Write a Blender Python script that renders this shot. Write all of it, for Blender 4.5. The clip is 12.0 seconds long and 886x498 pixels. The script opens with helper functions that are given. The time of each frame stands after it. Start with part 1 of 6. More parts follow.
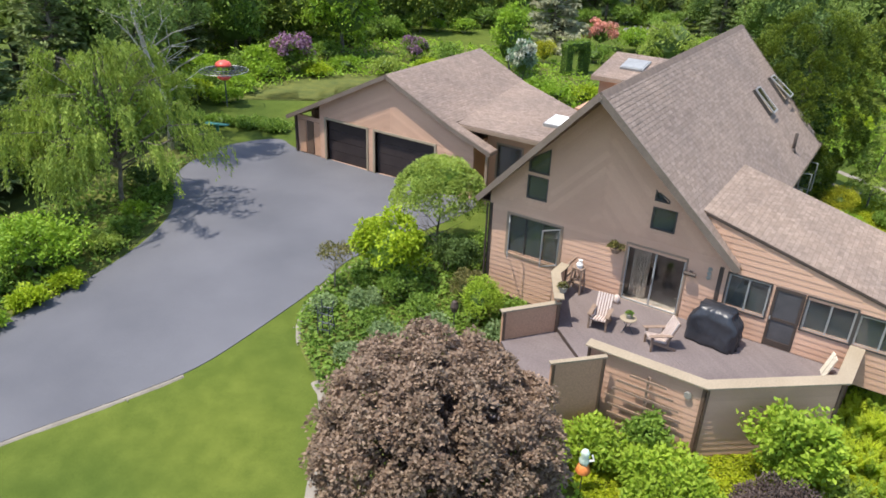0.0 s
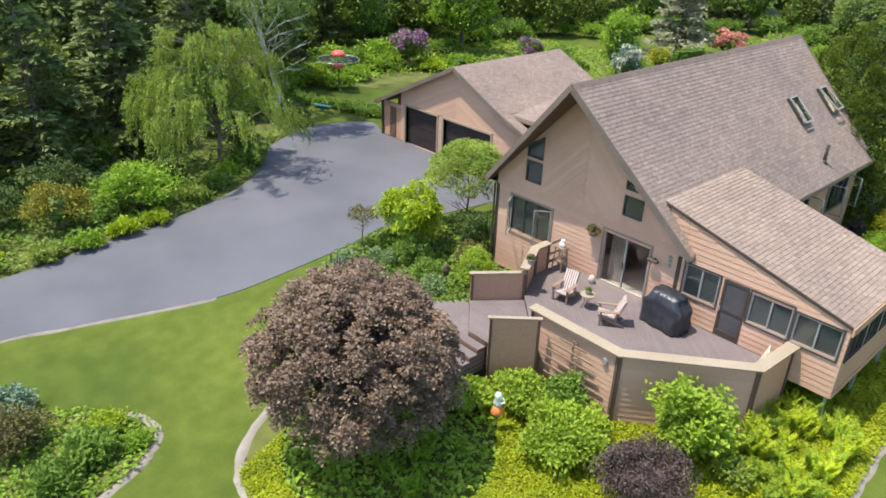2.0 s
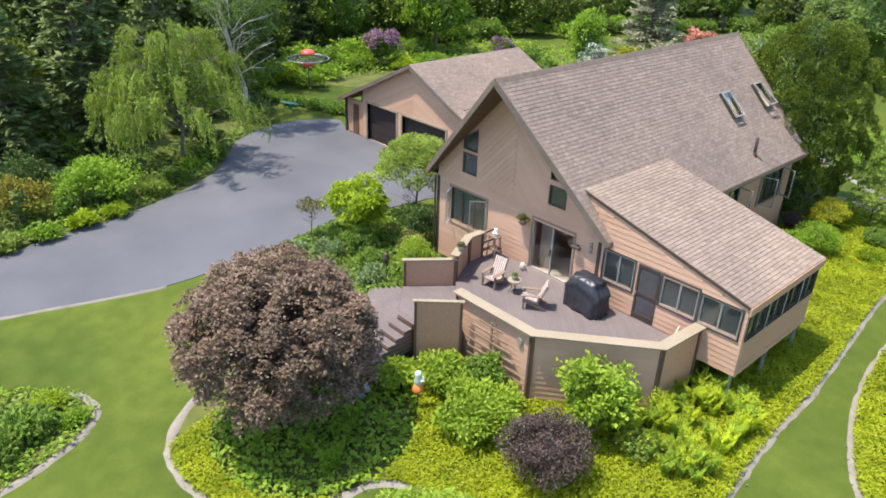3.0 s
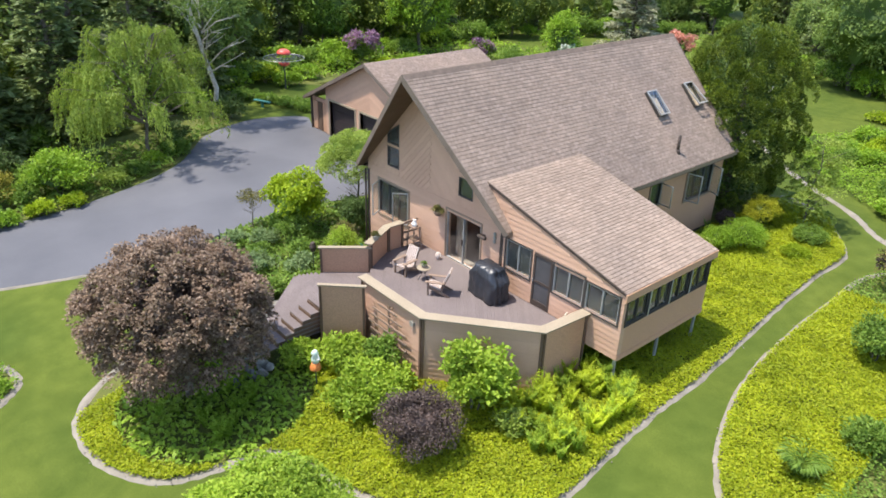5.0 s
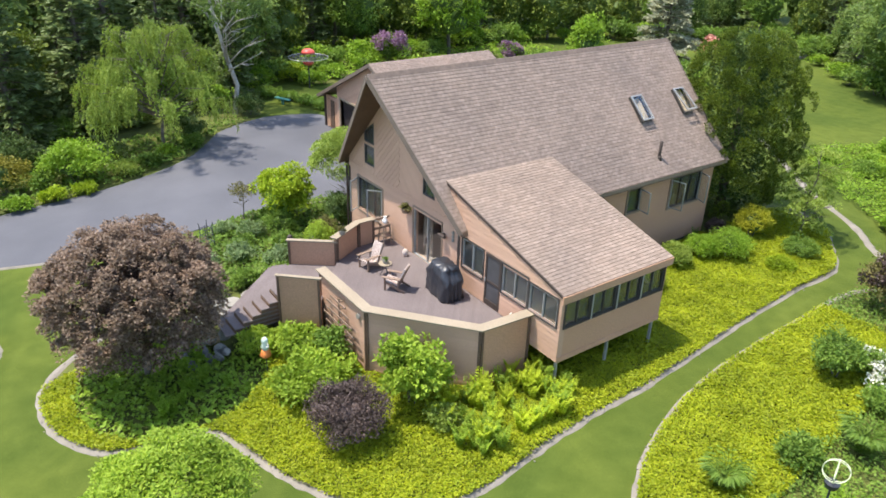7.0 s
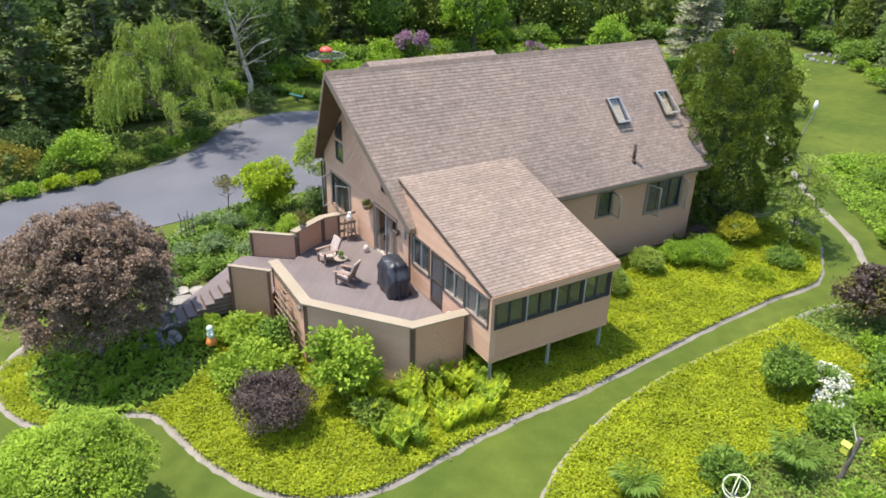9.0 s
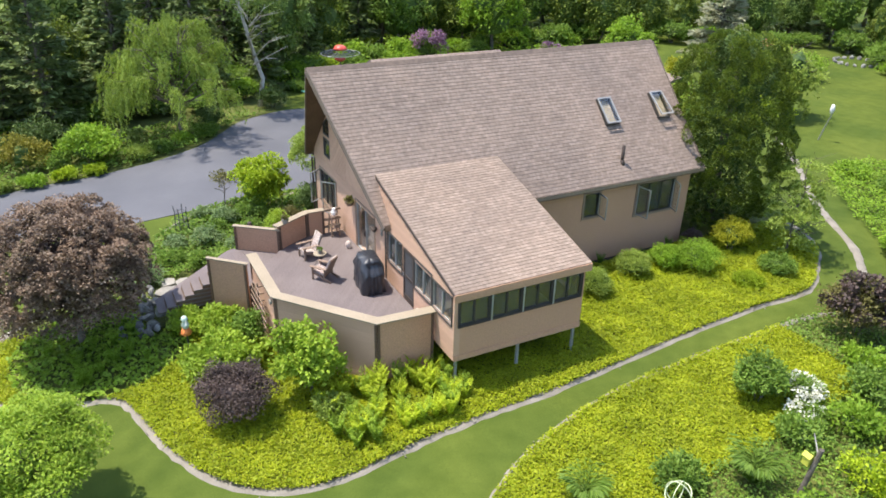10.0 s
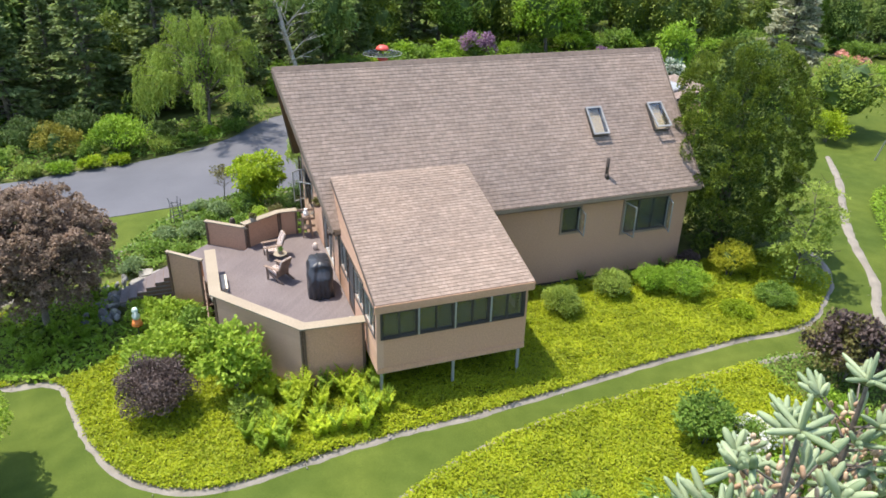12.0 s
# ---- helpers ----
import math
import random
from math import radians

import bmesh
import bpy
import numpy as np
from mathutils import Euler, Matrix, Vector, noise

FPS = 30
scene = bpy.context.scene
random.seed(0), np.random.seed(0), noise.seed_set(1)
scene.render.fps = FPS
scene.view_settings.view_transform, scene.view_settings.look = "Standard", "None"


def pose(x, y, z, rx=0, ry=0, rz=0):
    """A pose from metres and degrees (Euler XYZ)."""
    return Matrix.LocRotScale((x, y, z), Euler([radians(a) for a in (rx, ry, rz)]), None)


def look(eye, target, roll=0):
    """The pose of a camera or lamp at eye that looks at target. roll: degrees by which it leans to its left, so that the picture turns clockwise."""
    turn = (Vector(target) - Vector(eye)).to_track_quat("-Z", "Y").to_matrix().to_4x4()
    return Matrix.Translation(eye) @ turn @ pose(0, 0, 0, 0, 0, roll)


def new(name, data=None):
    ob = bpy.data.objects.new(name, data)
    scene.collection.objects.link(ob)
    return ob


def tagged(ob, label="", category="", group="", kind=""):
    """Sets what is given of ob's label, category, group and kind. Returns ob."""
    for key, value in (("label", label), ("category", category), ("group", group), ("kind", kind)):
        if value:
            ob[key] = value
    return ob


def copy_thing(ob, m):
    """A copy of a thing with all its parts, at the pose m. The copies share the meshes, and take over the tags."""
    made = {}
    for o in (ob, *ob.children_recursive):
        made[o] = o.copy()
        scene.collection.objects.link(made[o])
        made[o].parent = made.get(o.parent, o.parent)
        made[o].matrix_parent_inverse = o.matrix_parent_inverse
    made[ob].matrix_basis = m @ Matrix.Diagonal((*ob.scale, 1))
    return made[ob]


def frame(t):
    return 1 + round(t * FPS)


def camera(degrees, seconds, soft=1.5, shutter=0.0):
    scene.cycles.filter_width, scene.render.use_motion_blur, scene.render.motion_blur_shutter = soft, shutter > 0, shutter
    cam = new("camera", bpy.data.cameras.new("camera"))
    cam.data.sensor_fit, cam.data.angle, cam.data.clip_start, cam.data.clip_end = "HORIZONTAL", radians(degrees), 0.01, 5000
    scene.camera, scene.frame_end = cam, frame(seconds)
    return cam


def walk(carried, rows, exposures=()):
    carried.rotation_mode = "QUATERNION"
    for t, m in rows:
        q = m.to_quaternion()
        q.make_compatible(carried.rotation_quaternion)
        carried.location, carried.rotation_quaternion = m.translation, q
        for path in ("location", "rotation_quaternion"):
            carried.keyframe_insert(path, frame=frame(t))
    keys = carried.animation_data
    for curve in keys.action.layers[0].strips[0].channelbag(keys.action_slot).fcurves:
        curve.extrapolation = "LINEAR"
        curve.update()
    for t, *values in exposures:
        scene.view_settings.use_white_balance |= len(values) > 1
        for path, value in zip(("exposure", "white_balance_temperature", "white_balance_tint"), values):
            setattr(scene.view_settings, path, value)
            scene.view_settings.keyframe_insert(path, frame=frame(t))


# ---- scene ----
EXPOSURE = 1.26
cam = camera(63.4, 12.0, soft=1.7)
METRES, EYE, TILT, LEAN, TURN = 30.3, 16.0, 0.0, 0.0, 32.9
ROWS = [
    (0.0, 0.0, 0.0, 0.0, 0.96, -26.47, -1.93),
    (0.5, 0.0592, -0.0305, 0.0034, 6.54, -26.51, -1.92),
    (1.0, 0.1142, -0.0553, 0.0065, 10.44, -26.53, -1.93),
    (1.5, 0.1656, -0.0746, 0.0094, 13.64, -26.53, -1.91),
    (2.0, 0.2173, -0.0898, 0.0133, 14.99, -26.57, -1.88),
    (2.5, 0.2633, -0.1011, 0.0159, 14.89, -26.53, -1.85),
    (3.0, 0.3067, -0.1093, 0.0181, 14.81, -26.47, -1.85),
    (5.0, 0.4539, -0.115, 0.025, 16.63, -26.32, -1.79),
    (5.5, 0.4871, -0.113, 0.0263, 17.77, -26.29, -1.77),
    (6.0, 0.5183, -0.1089, 0.0281, 19.08, -26.29, -1.74),
    (6.5, 0.5502, -0.1009, 0.0299, 20.53, -26.31, -1.69),
    (7.0, 0.5819, -0.09, 0.0316, 21.84, -26.32, -1.65),
    (9.0, 0.7084, -0.0383, 0.0334, 26.79, -26.4, -1.42),
    (9.5, 0.7427, -0.0223, 0.0323, 28.18, -26.41, -1.38),
    (10.0, 0.7772, -0.0025, 0.0319, 29.92, -26.44, -1.33),
    (10.5, 0.81, 0.0226, 0.0312, 31.78, -26.48, -1.28),
    (11.0, 0.8432, 0.0525, 0.0314, 33.68, -26.54, -1.23),
    (11.5, 0.8757, 0.0867, 0.0318, 35.91, -26.52, -1.2),
    (12.0, 0.9063, 0.1208, 0.0318, 37.94, -26.51, -1.13),
]
walk(cam, [(t, pose(0, 0, EYE, TILT, LEAN, TURN) @ pose(METRES * x, METRES * y, METRES * z, 90 + pitch, roll, yaw)) for t, x, y, z, yaw, pitch, roll in ROWS],
     [(0.0, EXPOSURE - 0.12), (1.5, EXPOSURE - 0.05), (3.0, EXPOSURE + 0.05), (12.0, EXPOSURE + 0.07)])

# ---- light ----
SUN_WAY = Vector((0.22, 0.27, -0.937)).normalized()
sun = new("sun", bpy.data.lights.new("sun", "SUN"))
sun.data.energy, sun.data.angle, sun.data.color = 2.95, radians(0.7), (1.0, 0.93, 0.83)
sun.matrix_world = look(-60 * SUN_WAY, (0, 0, 0))
world = bpy.data.worlds.new("sky")
scene.world = world
world.use_nodes = True
wn = world.node_tree.nodes
sky = wn.new("ShaderNodeTexSky")
sky.sky_type, sky.sun_disc = "NISHITA", False
sky.sun_elevation, sky.sun_rotation = math.asin(-SUN_WAY.z), math.atan2(-SUN_WAY.x, -SUN_WAY.y)
world.node_tree.links.new(sky.outputs[0], wn["Background"].inputs[0])
wn["Background"].inputs[1].default_value = 0.15


# ---- materials ----
def nodes_of(name):
    m = bpy.data.materials.new(name)
    m.use_nodes = True
    t = m.node_tree
    return m, t.nodes, t.links, t.nodes["Principled BSDF"]


def noise_col(n, l, coord, scale, cols, detail=4.0):
    tex = n.new("ShaderNodeTexNoise")
    tex.inputs["Scale"].default_value, tex.inputs["Detail"].default_value = scale, detail
    l.new(coord, tex.inputs["Vector"])
    ramp = n.new("ShaderNodeValToRGB")
    ramp.color_ramp.elements[0].position, ramp.color_ramp.elements[1].position = 0.3, 0.7
    ramp.color_ramp.elements[0].color, ramp.color_ramp.elements[1].color = (*cols[0], 1), (*cols[1], 1)
    l.new(tex.outputs["Fac"], ramp.inputs["Fac"])
    return ramp.outputs["Color"], tex.outputs["Fac"]


def mixc(n, l, mode, fac, a, b):
    m = n.new("ShaderNodeMix")
    m.data_type, m.blend_type = "RGBA", mode
    for sock, v in ((m.inputs[0], fac), (m.inputs[6], a), (m.inputs[7], b)):
        if isinstance(v, (int, float)):
            sock.default_value = v
        elif isinstance(v, tuple):
            sock.default_value = (*v, 1)
        else:
            l.new(v, sock)
    return m.outputs[2]


def bump(n, l, p, height, strength, dist=0.02):
    b = n.new("ShaderNodeBump")
    b.inputs["Strength"].default_value, b.inputs["Distance"].default_value = strength, dist
    l.new(height, b.inputs["Height"])
    l.new(b.outputs[0], p.inputs["Normal"])


def surface(name, a, b, rough=0.8, big=0.6, fine=25.0, metal=0.0, relief=0.3, per_piece=0.0, spec=0.3):
    """A painted, stony or wooden surface with variation at two scales."""
    m, n, l, p = nodes_of(name)
    pos = n.new("ShaderNodeNewGeometry").outputs["Position"]
    c1, _ = noise_col(n, l, pos, big, (a, b))
    c2, h = noise_col(n, l, pos, fine, ((0.82, 0.82, 0.82), (1.1, 1.1, 1.1)))
    c = mixc(n, l, "MULTIPLY", 1.0, c1, c2)
    if per_piece:
        r = n.new("ShaderNodeMapRange")
        l.new(n.new("ShaderNodeObjectInfo").outputs["Random"], r.inputs[0])
        r.inputs[3].default_value, r.inputs[4].default_value = 1 - per_piece, 1 + per_piece
        c = mixc(n, l, "MULTIPLY", 1.0, c, r.outputs[0])
    l.new(c, p.inputs["Base Color"])
    p.inputs["Roughness"].default_value, p.inputs["Metallic"].default_value = rough, metal
    p.inputs["Specular IOR Level"].default_value = spec
    bump(n, l, p, h, relief)
    return m


def leaf_mat(name, a, b, glow=0.35, rough=0.55, patch=0.5):
    """Leaves: colour by leaf and by patch, some light passing through."""
    m, n, l, p = nodes_of(name)
    geo = n.new("ShaderNodeNewGeometry")
    ramp = n.new("ShaderNodeValToRGB")
    ramp.color_ramp.elements[0].color, ramp.color_ramp.elements[1].color = (*a, 1), (*b, 1)
    l.new(geo.outputs["Random Per Island"], ramp.inputs["Fac"])
    c2, _ = noise_col(n, l, geo.outputs["Position"], patch, ((0.72, 0.75, 0.7), (1.15, 1.12, 1.05)))
    c = mixc(n, l, "MULTIPLY", 1.0, ramp.outputs["Color"], c2)
    l.new(c, p.inputs["Base Color"])
    p.inputs["Roughness"].default_value, p.inputs["Specular IOR Level"].default_value = rough, 0.25
    tr = n.new("ShaderNodeBsdfTranslucent")
    l.new(c, tr.inputs["Color"])
    mix = n.new("ShaderNodeMixShader")
    mix.inputs[0].default_value = glow
    l.new(p.outputs[0], mix.inputs[1])
    l.new(tr.outputs[0], mix.inputs[2])
    l.new(mix.outputs[0], n["Material Output"].inputs["Surface"])
    return m


def lawn_mat():
    m, n, l, p = nodes_of("lawn grass")
    pos = n.new("ShaderNodeNewGeometry").outputs["Position"]
    c1, _ = noise_col(n, l, pos, 0.16, ((0.06, 0.091, 0.016), (0.105, 0.132, 0.023)), 6)
    c2, _ = noise_col(n, l, pos, 1.3, ((0.82, 0.85, 0.8), (1.14, 1.1, 1.15)), 5)
    c3, h = noise_col(n, l, pos, 45.0, ((0.75, 0.78, 0.7), (1.15, 1.15, 1.1)), 2)
    c = mixc(n, l, "MULTIPLY", 1.0, mixc(n, l, "MULTIPLY", 1.0, c1, c2), c3)
    l.new(c, p.inputs["Base Color"])
    p.inputs["Roughness"].default_value, p.inputs["Specular IOR Level"].default_value = 0.9, 0.1
    bump(n, l, p, h, 0.5, 0.03)
    return m


def roof_mat(name, cols):
    """Asphalt shingles: tabs of three tones laid in courses along the UV map (metres)."""
    m, n, l, p = nodes_of(name)
    uv = n.new("ShaderNodeUVMap").outputs[0]
    br = n.new("ShaderNodeTexBrick")
    br.inputs["Scale"].default_value = 1.0
    br.inputs["Brick Width"].default_value, br.inputs["Row Height"].default_value = 0.34, 0.16
    br.inputs["Mortar Size"].default_value, br.inputs["Bias"].default_value = 0.007, 0.0
    br.inputs["Color1"].default_value, br.inputs["Color2"].default_value = (*cols[0], 1), (*cols[1], 1)
    br.inputs["Mortar"].default_value = (*[0.74 * c for c in cols[0]], 1)
    l.new(uv, br.inputs["Vector"])
    pos = n.new("ShaderNodeNewGeometry").outputs["Position"]
    c1, _ = noise_col(n, l, pos, 0.35, ((0.86, 0.87, 0.88), (1.1, 1.09, 1.06)), 6)
    c2, h = noise_col(n, l, pos, 6.0, ((0.8, 0.8, 0.8), (1.15, 1.13, 1.12)), 6)
    l.new(mixc(n, l, "MULTIPLY", 1.0, mixc(n, l, "MULTIPLY", 1.0, br.outputs["Color"], c1), c2), p.inputs["Base Color"])
    p.inputs["Roughness"].default_value, p.inputs["Specular IOR Level"].default_value = 0.9, 0.2
    bump(n, l, p, h, 0.4, 0.01)
    return m


def glass_mat(name="window glass", tint=(0.34, 0.38, 0.37), clear=0.9):
    m, n, l, p = nodes_of(name)
    p.inputs["Base Color"].default_value = (*tint, 1)
    p.inputs["Roughness"].default_value, p.inputs["Transmission Weight"].default_value, p.inputs["IOR"].default_value = 0.03, clear, 1.6
    return m


GRASS = lawn_mat()
ASPHALT = surface("drive asphalt", (0.092, 0.093, 0.105), (0.125, 0.125, 0.138), 0.85, 0.25, 60.0, relief=0.2)
GRAVEL = surface("path gravel", (0.20, 0.178, 0.145), (0.275, 0.245, 0.205), 0.95, 1.5, 30.0, relief=0.6)
SOIL = surface("bed soil", (0.07, 0.09, 0.02), (0.13, 0.14, 0.03), 0.95, 1.2, 20.0, relief=0.8)
STONE = surface("grey stone", (0.15, 0.145, 0.135), (0.3, 0.29, 0.27), 0.85, 2.5, 18.0, relief=0.5, per_piece=0.25)
SIDING = surface("stained cedar siding", (0.50, 0.31, 0.215), (0.56, 0.352, 0.245), 0.7, 0.5, 70.0, relief=0.05, per_piece=0.05)
PANEL = surface("tan painted panel", (0.475, 0.275, 0.172), (0.515, 0.3, 0.192), 0.75, 0.5, 20.0, relief=0.1)
CAP = surface("tan rail cap", (0.29, 0.235, 0.165), (0.34, 0.28, 0.2), 0.7, 0.9, 20.0, relief=0.15)
TRIM = surface("taupe trim board", (0.24, 0.175, 0.125), (0.28, 0.205, 0.15), 0.7, 0.9, 20.0, relief=0.1)
DARK = surface("dark brown trim", (0.05, 0.037, 0.03), (0.075, 0.055, 0.045), 0.6, 1.5, 20.0, relief=0.1)
BARGE = surface("weathered brown barge board", (0.15, 0.115, 0.09), (0.19, 0.15, 0.12), 0.7, 0.9, 20.0, relief=0.1)
SOFFIT = surface("brown soffit boards", (0.12, 0.075, 0.05), (0.15, 0.095, 0.065), 0.75, 1.0, 15.0)
DECK = surface("grey stained deck board", (0.145, 0.118, 0.115), (0.18, 0.148, 0.142), 0.75, 0.7, 16.0, relief=0.15, per_piece=0.05)
ROOF = roof_mat("brown shingles", ((0.225, 0.172, 0.142), (0.28, 0.218, 0.182)))
ROOF_B = roof_mat("tan shingles", ((0.23, 0.175, 0.14), (0.285, 0.222, 0.18)))
GARAGE_DOOR = surface("dark brown door panel", (0.03, 0.022, 0.022), (0.045, 0.034, 0.033), 0.45, 1.0, 10.0, relief=0.05)
FRAME = surface("grey aluminium frame", (0.30, 0.30, 0.29), (0.38, 0.38, 0.37), 0.45, 2.0, 30.0, metal=0.3, relief=0.03)
BRONZE = surface("bronze window frame", (0.045, 0.04, 0.037), (0.065, 0.058, 0.052), 0.45, 2.0, 30.0, relief=0.03)
SCREEN = surface("insect screen mesh", (0.06, 0.058, 0.06), (0.085, 0.08, 0.082), 0.8, 2.0, 80.0, relief=0.05)
WHITE = surface("white paint", (0.74, 0.72, 0.68), (0.8, 0.79, 0.76), 0.6, 2.0, 20.0, relief=0.05)
BLACK = surface("black vinyl", (0.02, 0.022, 0.028), (0.034, 0.036, 0.044), 0.42, 3.0, 8.0, relief=0.25, spec=0.6)
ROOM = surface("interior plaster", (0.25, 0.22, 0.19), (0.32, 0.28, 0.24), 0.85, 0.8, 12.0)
GLASS = glass_mat()
CLEAR = glass_mat("clear window glass", (0.92, 0.95, 0.95), 1.0)
BARK = surface("grey bark", (0.10, 0.085, 0.065), (0.20, 0.17, 0.14), 0.9, 3.0, 14.0, relief=0.9)
PALE_BARK = surface("pale birch bark", (0.35, 0.32, 0.27), (0.55, 0.52, 0.46), 0.85, 3.0, 12.0, relief=0.5)
RED = surface("red enamel", (0.66, 0.09, 0.07), (0.76, 0.13, 0.1), 0.35, 3.0, 15.0, relief=0.03)
STEEL = surface("dark steel", (0.06, 0.065, 0.08), (0.11, 0.115, 0.13), 0.5, 4.0, 20.0, metal=0.5, relief=0.05)

L_COVER = leaf_mat("chartreuse groundcover leaves", (0.27, 0.35, 0.014), (0.45, 0.49, 0.025), 0.42, patch=0.8)
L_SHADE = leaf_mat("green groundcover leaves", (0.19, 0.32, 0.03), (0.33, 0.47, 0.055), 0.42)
L_MID = leaf_mat("mid green leaves", (0.12, 0.215, 0.03), (0.24, 0.36, 0.06), 0.4)
L_BRIGHT = leaf_mat("bright green leaves", (0.18, 0.32, 0.022), (0.32, 0.47, 0.05), 0.42)
L_LIME = leaf_mat("lime green leaves", (0.25, 0.36, 0.012), (0.42, 0.52, 0.03), 0.4)
# Also colours the crown cores, as the shade inside shrubs and trees.
L_DARK = leaf_mat("dark green leaves and crown shade", (0.06, 0.105, 0.028), (0.12, 0.185, 0.045), 0.3)
L_WOOD = leaf_mat("woodland leaves", (0.15, 0.235, 0.058), (0.29, 0.39, 0.10), 0.42, patch=0.25)
L_PINE = leaf_mat("dark conifer needles", (0.115, 0.165, 0.06), (0.235, 0.30, 0.105), 0.32, patch=0.3)
L_CEDAR = leaf_mat("cedar sprays", (0.07, 0.112, 0.018), (0.235, 0.3, 0.037), 0.22, patch=0.9)
L_FERN = leaf_mat("bright fern fronds", (0.41, 0.52, 0.025), (0.6, 0.68, 0.06), 0.45)
L_WILLOW = leaf_mat("willow leaves", (0.20, 0.29, 0.045), (0.37, 0.46, 0.085), 0.42, patch=0.6)
L_MAPLE = leaf_mat("red maple leaves", (0.13, 0.083, 0.06), (0.345, 0.25, 0.185), 0.28, patch=1.2)
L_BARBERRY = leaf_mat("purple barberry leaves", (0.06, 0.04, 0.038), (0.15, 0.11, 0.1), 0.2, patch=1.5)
L_PALE = leaf_mat("pale yellow green leaves", (0.22, 0.31, 0.05), (0.36, 0.45, 0.09), 0.42)
L_GOLD = leaf_mat("gold yew leaves", (0.26, 0.28, 0.015), (0.42, 0.42, 0.03), 0.3)
L_BLUE = leaf_mat("blue green needles", (0.13, 0.22, 0.14), (0.25, 0.34, 0.24), 0.2, patch=1.5)
L_OLIVE = leaf_mat("olive bronze leaves", (0.10, 0.10, 0.03), (0.20, 0.18, 0.06), 0.25)
P_WHITE = leaf_mat("white petals", (0.6, 0.6, 0.52), (0.8, 0.8, 0.74), 0.3)
P_PURPLE = leaf_mat("mauve petals", (0.2, 0.09, 0.18), (0.42, 0.27, 0.39), 0.3)
P_CORAL = leaf_mat("coral petals", (0.62, 0.25, 0.2), (0.8, 0.42, 0.35), 0.3)
L_FRESH = leaf_mat("fresh yellow green leaves", (0.215, 0.34, 0.028), (0.38, 0.5, 0.06), 0.42)
L_SAGE = leaf_mat("sage green leaves", (0.15, 0.23, 0.09), (0.28, 0.37, 0.17), 0.35)
L_AMBER = leaf_mat("golden conifer sprays", (0.2, 0.19, 0.025), (0.34, 0.31, 0.05), 0.3)
L_GREY = leaf_mat("grey green pine needles", (0.30, 0.31, 0.2), (0.48, 0.48, 0.34), 0.35)
L_SPRUCE = leaf_mat("silvery spruce shoots", (0.24, 0.31, 0.175), (0.40, 0.47, 0.29), 0.2, patch=4.0)
L_CONE = leaf_mat("brown spruce cones", (0.40, 0.25, 0.16), (0.58, 0.42, 0.30), 0.1)


# ---- mesh helpers ----
def mesh_ob(name, bm, mat, parent=None, smooth=False):
    me = bpy.data.meshes.new(name)
    if len(bm.verts) < 3000:
        bmesh.ops.remove_doubles(bm, verts=bm.verts, dist=1e-4)
    bmesh.ops.recalc_face_normals(bm, faces=bm.faces)
    bm.to_mesh(me)
    bm.free()
    me.materials.append(mat)
    if smooth:
        me.shade_smooth()
    ob = new(name, me)
    ob.parent = parent
    return ob


def part(name, bm, mat, parent, label="", smooth=False):
    ob = mesh_ob(name, bm, mat, parent, smooth)
    return tagged(ob, label) if label else ob


def thing(name, at=(0, 0, 0), turn=0, label="", category="", group="", kind=""):
    ob = new(name)
    ob.matrix_world = pose(*at, 0, 0, turn)
    ob.empty_display_size = 0.2
    return tagged(ob, label, category, group, kind)


def box(bm, x0, x1, y0, y1, z0, z1):
    v = [bm.verts.new(p) for p in ((x0, y0, z0), (x1, y0, z0), (x1, y1, z0), (x0, y1, z0), (x0, y0, z1), (x1, y0, z1), (x1, y1, z1), (x0, y1, z1))]
    for f in ((3, 2, 1, 0), (4, 5, 6, 7), (0, 1, 5, 4), (1, 2, 6, 5), (2, 3, 7, 6), (3, 0, 4, 7)):
        bm.faces.new([v[i] for i in f])
    return bm


def boxes(*rows):
    bm = bmesh.new()
    for r in rows:
        box(bm, *r)
    return bm


def hull(bm, low, high):
    """A solid between two rings of equally many corners."""
    a, b = [bm.verts.new(p) for p in low], [bm.verts.new(p) for p in high]
    bm.faces.new(a[::-1])
    bm.faces.new(b)
    for i in range(len(a)):
        j = (i + 1) % len(a)
        bm.faces.new((a[i], a[j], b[j], b[i]))
    return bm


def prism(bm, poly, z0, z1):
    return hull(bm, [(x, y, z0) for x, y in poly], [(x, y, z1) for x, y in poly])


def beam(bm, p, q, w, h, up=(0, 0, 1)):
    """A bar of section w by h from p to q."""
    p, q = Vector(p), Vector(q)
    d = (q - p).normalized()
    s = d.cross(Vector(up))
    s = s.normalized() if s.length > 1e-4 else Vector((1, 0, 0))
    u = s.cross(d)
    ring = lambda c: [c + s * (w / 2 * a) + u * (h / 2 * b) for a, b in ((-1, -1), (1, -1), (1, 1), (-1, 1))]
    return hull(bm, ring(p), ring(q))


